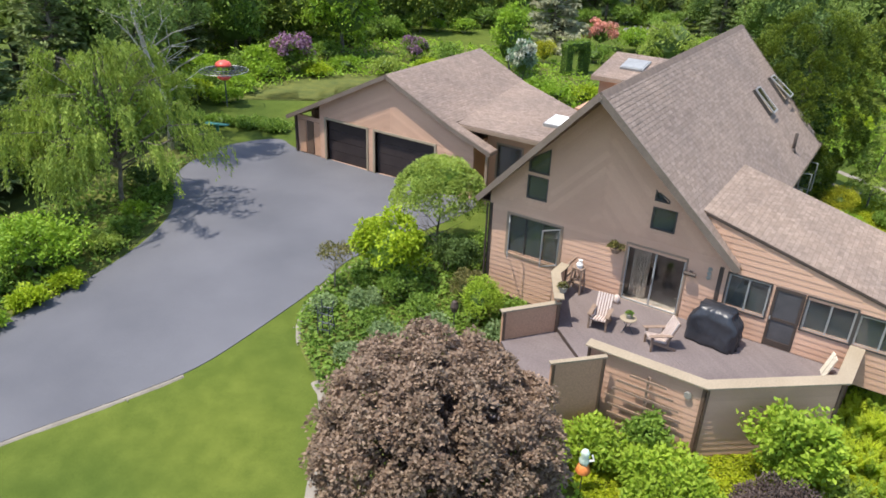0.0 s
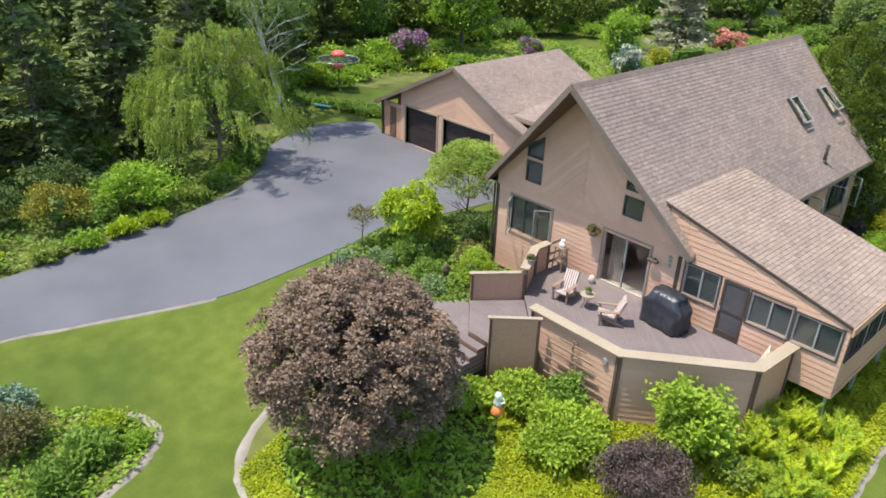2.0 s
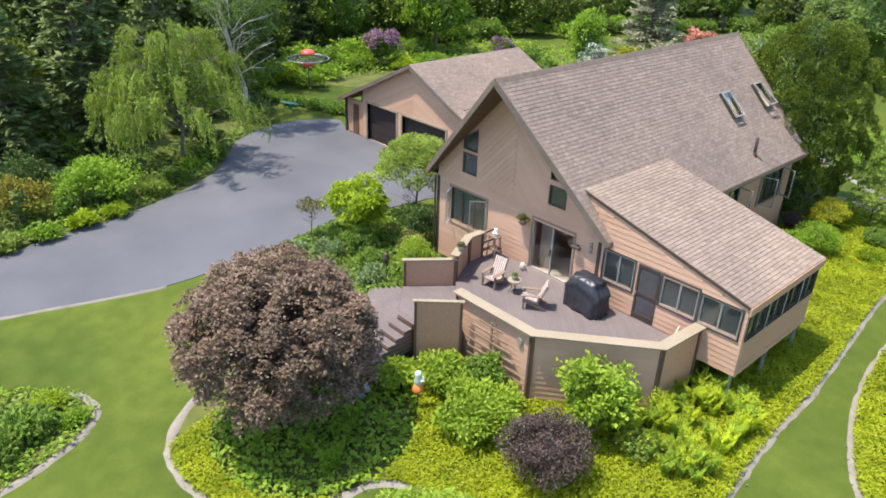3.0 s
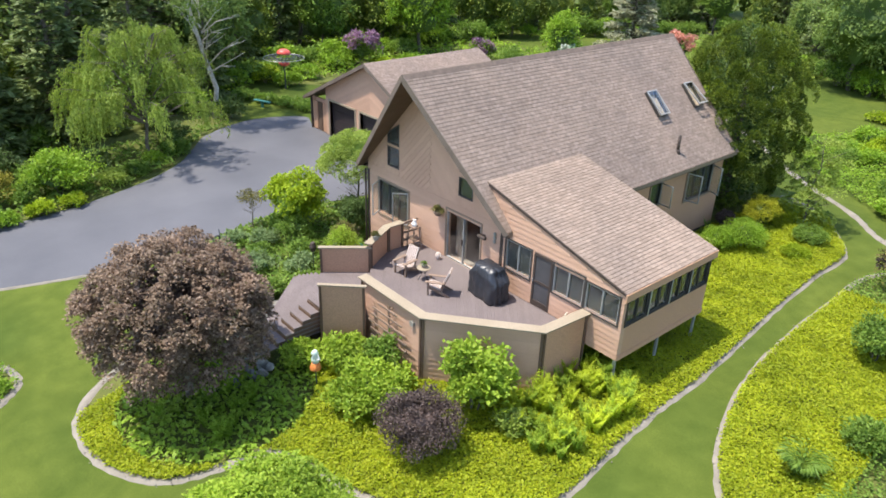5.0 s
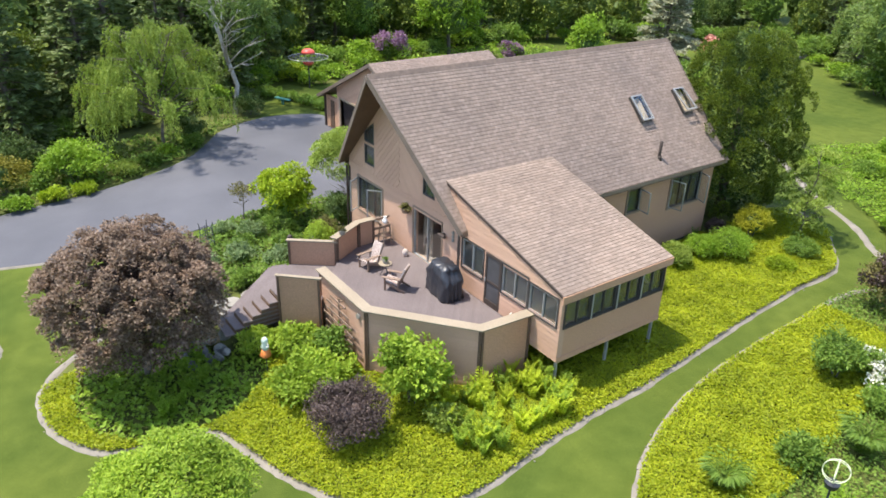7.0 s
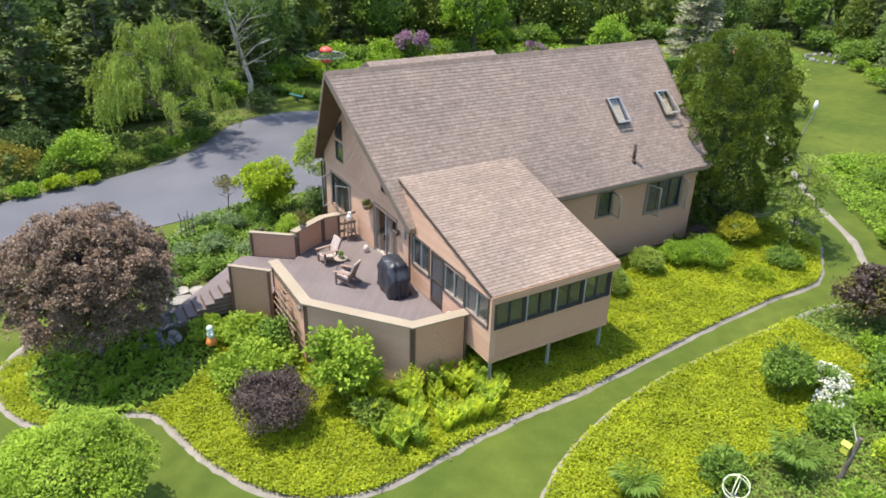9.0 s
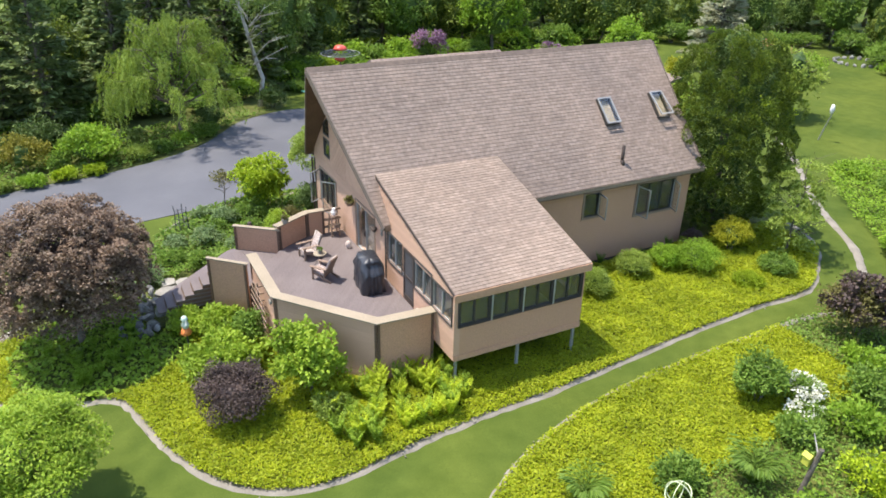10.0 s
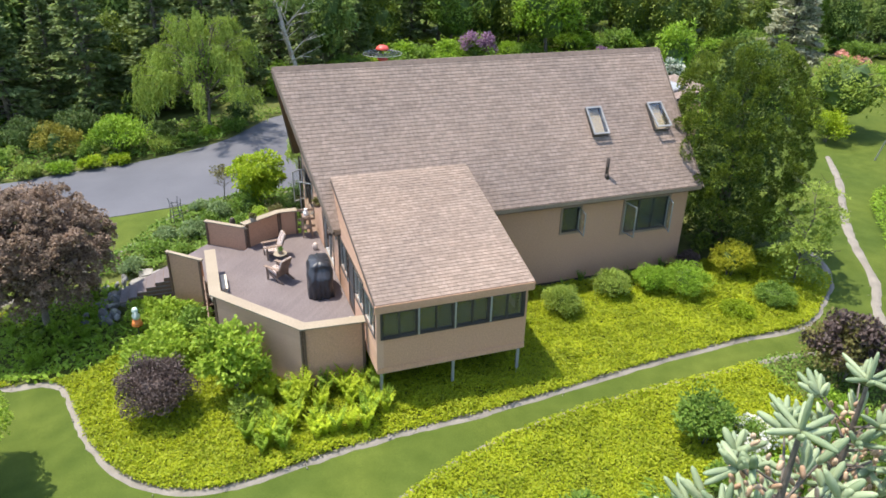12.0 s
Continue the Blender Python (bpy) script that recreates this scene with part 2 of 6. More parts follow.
def tube(bm, pts, radii, sides=8):
    """A round limb through the points."""
    rings = []
    for i, (p, r) in enumerate(zip(pts, radii)):
        d = (Vector(pts[min(i + 1, len(pts) - 1)]) - Vector(pts[max(i - 1, 0)])).normalized()
        s = d.orthogonal().normalized()
        u = d.cross(s)
        rings.append([bm.verts.new(Vector(p) + (s * math.cos(a) + u * math.sin(a)) * r) for a in [2 * math.pi * k / sides for k in range(sides)]])
    for a, b in zip(rings, rings[1:]):
        best = min(range(sides), key=lambda o: sum((a[k].co - b[(k + o) % sides].co).length for k in range(sides)))
        for k in range(sides):
            j = (k + 1) % sides
            bm.faces.new((a[k], a[j], b[(j + best) % sides], b[(k + best) % sides]))
    bm.faces.new(rings[0][::-1])
    bm.faces.new(rings[-1])
    return bm


def lathe(bm, profile, sides=16, centre=(0, 0, 0)):
    cx, cy, cz = centre
    rings = [[bm.verts.new((cx + r * math.cos(2 * math.pi * k / sides), cy + r * math.sin(2 * math.pi * k / sides), cz + z)) for k in range(sides)] for r, z in profile]
    for a, b in zip(rings, rings[1:]):
        for k in range(sides):
            bm.faces.new((a[k], a[(k + 1) % sides], b[(k + 1) % sides], b[k]))
    bm.faces.new(rings[0][::-1])
    bm.faces.new(rings[-1])
    return bm


def smooth_line(pts, closed=True, steps=6):
    """Catmull-Rom through the points."""
    n, out = len(pts), []
    for i in range(n if closed else n - 1):
        pick = (lambda k: pts[k % n]) if closed else (lambda k: pts[max(0, min(n - 1, k))])
        a, b, c, d = (np.array(pick(i + k), float) for k in (-1, 0, 1, 2))
        for s in range(steps):
            t = s / steps
            out.append(0.5 * (2 * b + (c - a) * t + (2 * a - 5 * b + 4 * c - d) * t * t + (3 * b - a - 3 * c + d) * t ** 3))
    if not closed:
        out.append(np.array(pts[-1], float))
    return np.array(out)


def gz(x, y):
    """Height of the ground: level round the house, falling gently towards the front lawn."""
    s = 22.5 - y
    return 1.4 - 0.055 * (s if s > 40 else 1.5 * math.log1p(math.exp(max(-30.0, s / 1.5))))


def sheet(name, line, lift, mat, thick=0.25, parent=None):
    """A flat patch of ground with that outline, laid on the slope."""
    bm = bmesh.new()
    bm.faces.new([bm.verts.new((x, y, 0)) for x, y in line])
    ys = [p[1] for p in line]
    y = math.floor(min(ys)) + 1.0
    while y < min(max(ys), 27):
        bmesh.ops.bisect_plane(bm, geom=bm.verts[:] + bm.edges[:] + bm.faces[:], plane_co=(0, y, 0), plane_no=(0, 1, 0))
        y += 1.5
    bmesh.ops.triangulate(bm, faces=bm.faces)
    ext = bmesh.ops.extrude_face_region(bm, geom=bm.faces[:])
    low = {v for v in ext["geom"] if isinstance(v, bmesh.types.BMVert)}
    for v in bm.verts:
        v.co.z = gz(v.co.x, v.co.y) + (lift - thick if v in low else lift)
    return mesh_ob(name, bm, mat, parent)


def inside(poly, x, y):
    """Which of the points (x, y) lie in the outline."""
    c = np.zeros(len(x), bool)
    for (x0, y0), (x1, y1) in zip(poly, np.roll(poly, -1, axis=0)):
        if y0 != y1:
            c ^= ((y0 > y) != (y1 > y)) & (x < (x1 - x0) * (y - y0) / (y1 - y0) + x0)
    return c


# ---- foliage ----
def leaf_mesh(name, at, way, size, width=0.5, fold=0.25, rng=None, droop=0.0, face=None):
    """One folded four-cornered leaf at each place, pointing along way and turned to face the light."""
    n = len(at)
    way = way / (np.linalg.norm(way, axis=1, keepdims=True) + 1e-9)
    ref = rng.normal(size=(n, 3)) * 0.45 + (face if face is not None else np.array((0, 0, 0.9)))
    side = np.cross(way, ref)
    side /= np.linalg.norm(side, axis=1, keepdims=True) + 1e-9
    up = np.cross(side, way)
    s = (np.asarray(size) * rng.uniform(0.65, 1.3, n))[:, None]
    tip = at + way * s
    tip[:, 2] -= droop * s[:, 0]
    mid = at + way * s * 0.5
    v = np.stack([at, mid + side * s * width / 2 + up * s * fold * width, tip, mid - side * s * width / 2 + up * s * fold * width], 1).reshape(-1, 3)
    me = bpy.data.meshes.new(name)
    me.vertices.add(4 * n)
    me.vertices.foreach_set("co", v.astype(np.float32).ravel())
    k = np.arange(n)[:, None] * 4
    me.loops.add(6 * n)
    me.loops.foreach_set("vertex_index", (k + np.array([0, 1, 2, 0, 2, 3])).astype(np.int32).ravel())
    me.polygons.add(2 * n)
    me.polygons.foreach_set("loop_start", (np.arange(2 * n) * 3).astype(np.int32))
    me.update(calc_edges=True)
    return me


def leaves(name, at, way, size, mat, parent=None, rng=None, width=0.5, fold=0.25, droop=0.0, label="", face=None):
    me = leaf_mesh(name, at, way, size, width, fold, rng, droop, face)
    me.materials.append(mat)
    ob = new(name, me)
    ob.parent = parent
    return tagged(ob, label) if label else ob


def on_sphere(rng, n):
    d = rng.normal(size=(n, 3))
    return d / np.linalg.norm(d, axis=1, keepdims=True)


def clumps(rng, n_leaf, centre, radii, n_clump, clump, low=-0.55, shell=0.72):
    """Places and directions of leaves on many uneven clumps that fill an ellipsoid's outer part."""
    d = on_sphere(rng, n_clump * 4)
    d = d[d[:, 2] > low][:n_clump]
    rad = rng.uniform(shell - 0.17, shell + 0.17, len(d))[:, None]
    cc = np.array(centre) + d * rad * np.array(radii)
    size = clump * rng.uniform(0.6, 1.35, len(d))
    pick = rng.integers(0, len(d), n_leaf)
    o = on_sphere(rng, n_leaf)
    o[:, 2] = np.abs(o[:, 2]) * np.where(rng.random(n_leaf) < 0.75, 1, -1)
    at = cc[pick] + o * (size[pick] * rng.uniform(0.72, 1.05, n_leaf))[:, None] * np.array((1, 1, 0.8))
    way = o * 0.35 + d[pick] * 0.25 + rng.normal(size=(n_leaf, 3)) * 0.75
    return at, way, cc


def pads(rng, n_leaf, centre, radii, n_pad, pad, low=-0.4, lift=0.45, thick=0.3, depth=(0.74, 1.0)):
    """Leaves in shallow overlapping pads that shingle a dome, lit above and open to the dark below."""
    d = on_sphere(rng, n_pad * 4)
    d = d[d[:, 2] > low][:n_pad]
    cc = np.array(centre) + d * rng.uniform(*depth, len(d))[:, None] * np.array(radii)
    up = d * np.array((0.75, 0.75, 0.75)) + np.array((0, 0, lift))
    up /= np.linalg.norm(up, axis=1, keepdims=True)
    s1 = np.cross(up, rng.normal(size=(len(d), 3)))
    s1 /= np.linalg.norm(s1, axis=1, keepdims=True)
    s2 = np.cross(up, s1)
    size = pad * rng.uniform(0.6, 1.4, len(d))
    k = rng.integers(0, len(d), n_leaf)
    r, a = np.sqrt(rng.random(n_leaf)), rng.uniform(0, 6.28, n_leaf)
    u, v = (r * np.cos(a))[:, None], (r * np.sin(a))[:, None]
    h = (thick * (1 - r * r) - thick * 0.6 * rng.random(n_leaf))[:, None]
    at = cc[k] + (s1[k] * u + s2[k] * v * 0.85 + up[k] * h) * size[k][:, None]
    way = s1[k] * u + s2[k] * v + up[k] * 0.1 + rng.normal(size=(n_leaf, 3)) * 0.45
    return at, way, cc


def uneven(p, c, seed, amount):
    """Swell and dent a crown at large scale, so that no outline is round."""
    q = p - np.array(c)
    d = q / (np.linalg.norm(q, axis=1, keepdims=True) + 1e-9)
    k = np.array([noise.noise((x * 1.7 + seed, y * 1.7, z * 1.7)) for x, y, z in d])
    return np.array(c) + q * (1 + amount * k)[:, None]


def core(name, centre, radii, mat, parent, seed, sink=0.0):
    """A solid inner mass, darker than the crown, standing for the shade within."""
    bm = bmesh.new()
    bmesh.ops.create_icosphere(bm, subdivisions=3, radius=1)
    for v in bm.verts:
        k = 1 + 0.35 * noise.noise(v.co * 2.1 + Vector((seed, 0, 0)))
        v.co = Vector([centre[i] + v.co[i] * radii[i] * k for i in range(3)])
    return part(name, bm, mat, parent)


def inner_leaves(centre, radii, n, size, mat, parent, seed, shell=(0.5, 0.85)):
    """Darker leaves deep in a crown, coloured to stand for its inner shade."""
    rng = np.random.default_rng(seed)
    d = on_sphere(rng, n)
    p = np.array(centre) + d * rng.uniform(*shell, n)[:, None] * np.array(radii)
    return leaves("shade_fill", p, d * 0.4 + rng.normal(size=(n, 3)), size, mat, parent, rng, 0.6)


def bush(at, radius, height, mat, label, seed, name="shrub", category="shrub", n=2500, size=0.14, clump=0.35, ncl=40, group="", flowers=None, width=0.5, low=-0.3, core_mat=None, loose=0.3):
    """A rounded leafy shrub standing on the ground."""
    rng = np.random.default_rng(seed)
    x, y = at
    ob = thing(name, (x, y, gz(x, y)), 0, label, category, group)
    c, r = (0, 0, height * 0.5), (radius * 0.85, radius * 0.85, height * 0.46)
    p, w, cc = clumps(rng, n, c, r, ncl, clump * min(radius, height), low)
    p = uneven(p, c, seed, loose)
    leaves("foliage", p, w, size, mat, ob, rng, width)
    core("shade_fill", c, (radius * 0.42, radius * 0.42, height * 0.25), core_mat or L_DARK, ob, seed)
    bm = bmesh.new()
    for k in range(4):
        a = rng.uniform(0, 6.28)
        tube(bm, [(0.05 * math.cos(a), 0.05 * math.sin(a), -0.1), (radius * 0.3 * math.cos(a), radius * 0.3 * math.sin(a), height * 0.5)], [0.03, 0.012], 5)
    part("stems", bm, BARK, ob)
    if flowers:
        fm, fn, fs = flowers
        p, w, _ = clumps(rng, fn, c, (r[0] * 1.08, r[1] * 1.08, r[2] * 1.1), max(8, ncl // 2), clump * min(radius, height) * 0.7, 0.0, 0.85)
        leaves("blossom", p, w, fs, fm, ob, rng, 0.8)
    return ob


def limbs(rng, base, top, spread, n, r0, lean=0.0, start=0.35):
    """A tapered trunk with forking limbs."""
    bm = bmesh.new()
    b, t = Vector(base), Vector(top)
    pts = [b.lerp(t, k / 6) + Vector((rng.normal(), rng.normal(), 0)) * (0.03 * (t - b).length * (0 < k < 6) * 0.6) for k in range(7)]
    tube(bm, pts, [r0 * (1 - 0.13 * k) for k in range(7)], 9)
    for k in range(n):
        f = start + (1 - start) * (k + rng.random()) / n
        a = rng.uniform(0, 6.28)
        s = b.lerp(t, f * 0.95)
        e = s + Vector((math.cos(a), math.sin(a), rng.uniform(0.25, 0.9))) * spread * rng.uniform(0.5, 1.0) * (1.15 - 0.5 * f)
        m = s.lerp(e, 0.5) + Vector((0, 0, 0.08 * spread))
        tube(bm, [s, m, e], [r0 * 0.38 * (1.2 - f), r0 * 0.25 * (1.2 - f), r0 * 0.08], 6)
        for q in range(2):
            a2 = a + rng.uniform(-1.2, 1.2)
            e2 = m + Vector((math.cos(a2), math.sin(a2), rng.uniform(0.1, 0.8))) * spread * 0.5
            tube(bm, [m, e2], [r0 * 0.16, r0 * 0.05], 5)
    return bm


def tree(at, height, radius, mat, label, seed, name="tree", n=9000, size=0.3, clump=1.1, ncl=60, trunk=0.22, squash=0.4, base=None, bark=None, core_mat=None, category="tree", group=""):
    """A broadleaf tree: trunk, limbs and a crown of clumps."""
    rng = np.random.default_rng(seed)
    x, y = at
    ob = thing(name, (x, y, gz(x, y)), 0, label, category, group)
    rz = height * squash
    c = (0, 0, height - rz)
    part("trunk", limbs(rng, (0, 0, -0.3), (0, 0, height * 0.85), radius * 0.9, 12, trunk), bark or BARK, ob, smooth=True)
    p, w, _ = clumps(rng, n, c, (radius * 0.9, radius * 0.9, rz * 0.9), ncl, clump, -0.75)
    p = uneven(p, c, seed, 0.3)
    crown = leaves("crown", p, w, size, mat, ob, rng)
    core("shade_fill", c, (radius * 0.62, radius * 0.62, rz * 0.66), core_mat or L_DARK, crown, seed)
    return ob


def conifer(at, height, radius, mat, label, seed, name="conifer", n=7000, size=0.35, tiers=16, category="tree", group="", bark=None, taper=1.0):
    """A conifer: straight trunk, whorls of drooping boughs clad in sprays."""
    rng = np.random.default_rng(seed)
    x, y = at
    ob = thing(name, (x, y, gz(x, y)), 0, label, category, group)
    bm = tube(bmesh.new(), [(0, 0, -0.3), (0, 0, height * 0.5), (0, 0, height * 0.98)], [0.02 * height, 0.012 * height, 0.02], 8)
    P, W = [], []
    boughs = tiers * 7
    for k in range(boughs):
        f = (k + rng.random()) / boughs
        a = rng.uniform(0, 6.28)
        r = radius * (1 - f ** taper) * rng.uniform(0.75, 1.12) + 0.15
        z = height * (0.06 + 0.92 * f)
        d = np.array((math.cos(a), math.sin(a), -0.22 + 0.5 * f))
        if r > 0.8:
            tube(bm, [(0, 0, z), (d[0] * r * 0.9, d[1] * r * 0.9, z + d[2] * r * 0.9)], [0.03 + 0.02 * r, 0.012], 5)
        m = max(6, int(n / boughs * (0.35 + 1.3 * (1 - f))))
        s = np.sqrt(rng.random(m))
        side = np.array((-d[1], d[0], 0))
        q = rng.normal(size=m) * 0.22 * r * (1.15 - s)
        p = np.array((0, 0, z)) + d * (s * r)[:, None] + side * q[:, None] + rng.normal(size=(m, 3)) * 0.09 * (1, 1, 0.7)
        P.append(p)
        W.append(d + side * (np.sign(q) * 0.7)[:, None] + rng.normal(size=(m, 3)) * 0.35)
    part("trunk", bm, bark or BARK, ob, smooth=True)
    leaves("needles", np.concatenate(P), np.concatenate(W), size, mat, ob, rng, 0.42)
    return ob


def put(ob, parent, m=None):
    """Hang ob under parent so that its own space sits at m in the world."""
    chain, p = Matrix(), parent
    while p:
        chain, p = p.matrix_basis @ chain, p.parent
    ob.parent = parent
    ob.matrix_basis = chain.inverted() @ (m or Matrix())
    return ob


def wpart(name, bm, mat, parent, label="", m=None, smooth=False):
    """A part built in world coordinates (or in the space m)."""
    ob = put(mesh_ob(name, bm, mat, None, smooth), parent, m)
    return tagged(ob, label) if label else ob


# ---- ground ----
def ground_sheet():
    bm = bmesh.new()
    xs = [-2500, -700, -250, -120] + [-70 + 5 * k for k in range(24)] + [90, 250, 700, 2500]
    ys = [-2500, -600, -150, -60, -30] + [-15 + 1.5 * k for k in range(30)] + [35, 45, 60, 80, 110, 250, 700, 2500]
    g = [[bm.verts.new((x, y, gz(x, max(y, -60)))) for x in xs] for y in ys]
    for a, b in zip(g, g[1:]):
        for k in range(len(xs) - 1):
            bm.faces.new((a[k], a[k + 1], b[k + 1], b[k]))
    return tagged(mesh_ob("ground", bm, GRASS, None, True), "mown green lawn sloping gently to the front", "lawn", kind="structure")


ground_sheet()
DRIVE = smooth_line([(-21.5, -8), (-21.3, 3.0), (-20.2, 6.8), (-19.0, 9.9), (-18.2, 12.4), (-18.1, 14.8), (-18.3, 18.8), (-18.7, 21.6), (-17.8, 25.5), (-17.8, 30.6), (-24, 30.4), (-30.5, 30.6),
                     (-33.3, 31.2), (-34.7, 27.6), (-33.2, 23.6), (-31.0, 21.6), (-29.0, 19.8), (-27.5, 17.0), (-26.6, 13.2), (-26.5, 9.7), (-26.1, 6.7), (-26.6, 1.0), (-27, -8)])
tagged(sheet("road", DRIVE, 0.03, ASPHALT), "sealed dark grey asphalt driveway with worn edges", "driveway", kind="structure")

BED = smooth_line([(-16.2, 15.6), (-17.5, 17.2), (-18.1, 18.9), (-18.2, 21.2), (-17.2, 24.5), (-15.5, 26), (-13, 26), (-13, 40.5), (-8, 43), (-3.2, 45.6), (-0.4, 44.6), (1.4, 42.4), (2.65, 40.2), (2.7, 36.8),
                   (2.98, 32.7), (3.38, 29), (3.7, 25.6), (3.75, 23.1), (3.9, 20.9), (4.15, 18.7), (4.1, 16.8), (3.0, 14.85), (0.8, 13.5), (-0.65, 13.0), (-2.45, 12.45), (-3.2, 11.8),
                   (-3.6, 9.95), (-4.3, 8.8), (-6.2, 7.85), (-8.3, 7.85), (-9.8, 8.85), (-11.2, 11.0), (-13.2, 13.6)])
BED_R = smooth_line([(9.2, 18.5), (7.3, 21.0), (6.2, 22.7), (5.35, 24.9), (4.75, 27.5), (4.4, 31), (4.3, 34.2), (4.2, 38.0), (4.8, 40.0), (7.5, 42.5), (12, 42), (20, 38), (24, 28), (20, 18), (13, 15)])
ISLAND = smooth_line([(-18.6, 1.0), (-16.6, 3.4), (-14.9, 5.3), (-13.6, 6.6), (-12.3, 6.95), (-11.5, 6.5), (-10.8, 5.4), (-10.3, 3.0), (-11, 0), (-14, -1.5)])
WOOD_BED = smooth_line([(-27, -8), (-26.8, 1), (-26.3, 6.7), (-26.7, 9.7), (-26.8, 13.2), (-27.7, 17), (-29.2, 19.9), (-31.2, 21.8), (-33.4, 23.7), (-34.8, 26.5), (-37, 28), (-42, 29), (-60, 30), (-60, -8)])
HEDGE_BED = smooth_line([(-48, 36), (-44.5, 35), (-42, 36.5), (-43, 40), (-41.5, 45.5), (-36, 50.5), (-30, 52), (-22, 49), (-18, 52), (-24, 60), (-34, 66), (-55, 62), (-60, 45)])


def mulch(line, label):
    return tagged(sheet("ground", line, 0.02, SOIL), label, "garden bed", kind="structure")


mulch(BED, "dark soil of the planted bed round the house")
mulch(BED_R, "dark soil of the planted bed beside the grass path")
mulch(ISLAND, "dark soil of the small island bed in the lawn")
mulch(WOOD_BED, "dark soil under the shrubs beside the driveway")
mulch(HEDGE_BED, "dark soil of the far shrub bed")


def border(line, width, label, seed, mat=GRAVEL, closed=False, stones=2):
    """A strip of gravel along a line, with small stones strewn on it."""
    bm = bmesh.new()
    n = len(line)
    rng = np.random.default_rng(seed)
    rows = []
    for i in range(n):
        d = line[(i + 1) % n if closed else min(i + 1, n - 1)] - line[i - 1 if closed else max(i - 1, 0)]
        s = np.array((-d[1], d[0])) / (np.linalg.norm(d) + 1e-9)
        w = width * rng.uniform(0.75, 1.25)
        rows.append([bm.verts.new((*(line[i] + s * k * w / 2), 0)) for k in (-1, -0.4, 0.4, 1)])
        for v, up in zip(rows[-1], (-0.05, 0.05, 0.05, -0.05)):
            v.co.z = gz(v.co.x, v.co.y) + up + 0.01
    for i in range(n if closed else n - 1):
        a, b = rows[i], rows[(i + 1) % n]
        for k in range(3):
            bm.faces.new((a[k], a[k + 1], b[k + 1], b[k]))
    strip = tagged(mesh_ob("path", bm, mat, None, True), label, "edging", kind="structure")
    bm = bmesh.new()
    for i in range(n - 1):
        for _ in range(stones):
            p = line[i] + (line[i + 1] - line[i]) * rng.random() + rng.normal(size=2) * width * 0.25
            r = rng.uniform(0.018, 0.04)
            m = Matrix.LocRotScale((p[0], p[1], gz(p[0], p[1]) + 0.05), Euler(rng.uniform(0, 6, 3)), (r, r * rng.uniform(0.6, 1), r * 0.7))
            bmesh.ops.create_icosphere(bm, subdivisions=1, radius=1, matrix=m)
    put(tagged(mesh_ob("stones", bm, GRAVEL), kind="stuff"), strip)
    return strip


# ---- walls ----
ROW = 0.2


def wall_mesh(u0, u1, zb, top, opens=(), breaks=(), th=0.22):
    """A wall along local x with openings (u0, u1, z0, z1[, z1 at the far side]) cut through."""
    cuts = sorted({u0, u1, *breaks, *[o[0] for o in opens], *[o[1] for o in opens]})
    cuts = [c for c in cuts if u0 - 1e-6 <= c <= u1 + 1e-6]
    bm = bmesh.new()
    for a, b in zip(cuts, cuts[1:]):
        la = lb = zb
        for o in sorted([o for o in opens if o[0] < (a + b) / 2 < o[1]], key=lambda o: o[2]):
            if o[2] > la + 1e-3:
                hull(bm, [(a, 0, la), (b, 0, lb), (b, th, lb), (a, th, la)], [(a, 0, o[2]), (b, 0, o[2]), (b, th, o[2]), (a, th, o[2])])
            la, lb = o[3], o[4] if len(o) > 4 else o[3]
        ta, tb = top(a + 1e-4), top(b - 1e-4)
        hull(bm, [(a, 0, la), (b, 0, lb), (b, th, lb), (a, th, la)], [(a, 0, ta), (b, 0, tb), (b, th, tb), (a, th, ta)])
    return bm


def board_mesh():
    bm = bmesh.new()
    sec = ((0.0, 0.0), (-0.021, 0.0), (-0.006, ROW + 0.012), (0.0, ROW + 0.012))
    hull(bm, [(0, y, z) for y, z in sec], [(1, y, z) for y, z in sec])
    bmesh.ops.recalc_face_normals(bm, faces=bm.faces)
    me = bpy.data.meshes.new("board")
    bm.to_mesh(me)
    bm.free()
    me.materials.append(SIDING)
    return me


BOARD = board_mesh()


def run_boards(wall, start, angle, reach, ok):
    """Boards along a slanted or level line on the wall, broken where ok() is false."""
    ca, sa = math.cos(angle), math.sin(angle)
    s, open_at, step = 0.0, None, 0.04
    while s <= reach + step:
        mid = (start[0] + ca * s - sa * ROW / 2, start[1] + sa * s + ca * ROW / 2)
        good = s <= reach and ok(*mid)
        if good and open_at is None:
            open_at = s
        if not good and open_at is not None:
            if s - open_at > 0.12:
                ob = new("board", BOARD)
                ob.parent = wall
                ob.matrix_basis = Matrix.Translation((start[0] + ca * open_at, 0, start[1] + sa * open_at)) @ Matrix.Rotation(-angle, 4, "Y") @ Matrix.Diagonal((s - open_at, 1, 1, 1))
            open_at = None
        s += step


def free(opens):
    return lambda u, z: not any(o[0] < u < o[1] and o[2] < z < (o[3] if len(o) < 5 else o[3] + (o[4] - o[3]) * (u - o[0]) / (o[1] - o[0])) for o in opens)


def level_siding(wall, u0, u1, zb, zt, opens=(), top=None):
    clear = free(opens)
    z = zb
    while z < zt:
        run_boards(wall, (u0, z), 0.0, u1 - u0, lambda u, w: clear(u, w) and w < zt and (top is None or w + ROW / 2 < top(u)))
        z += ROW


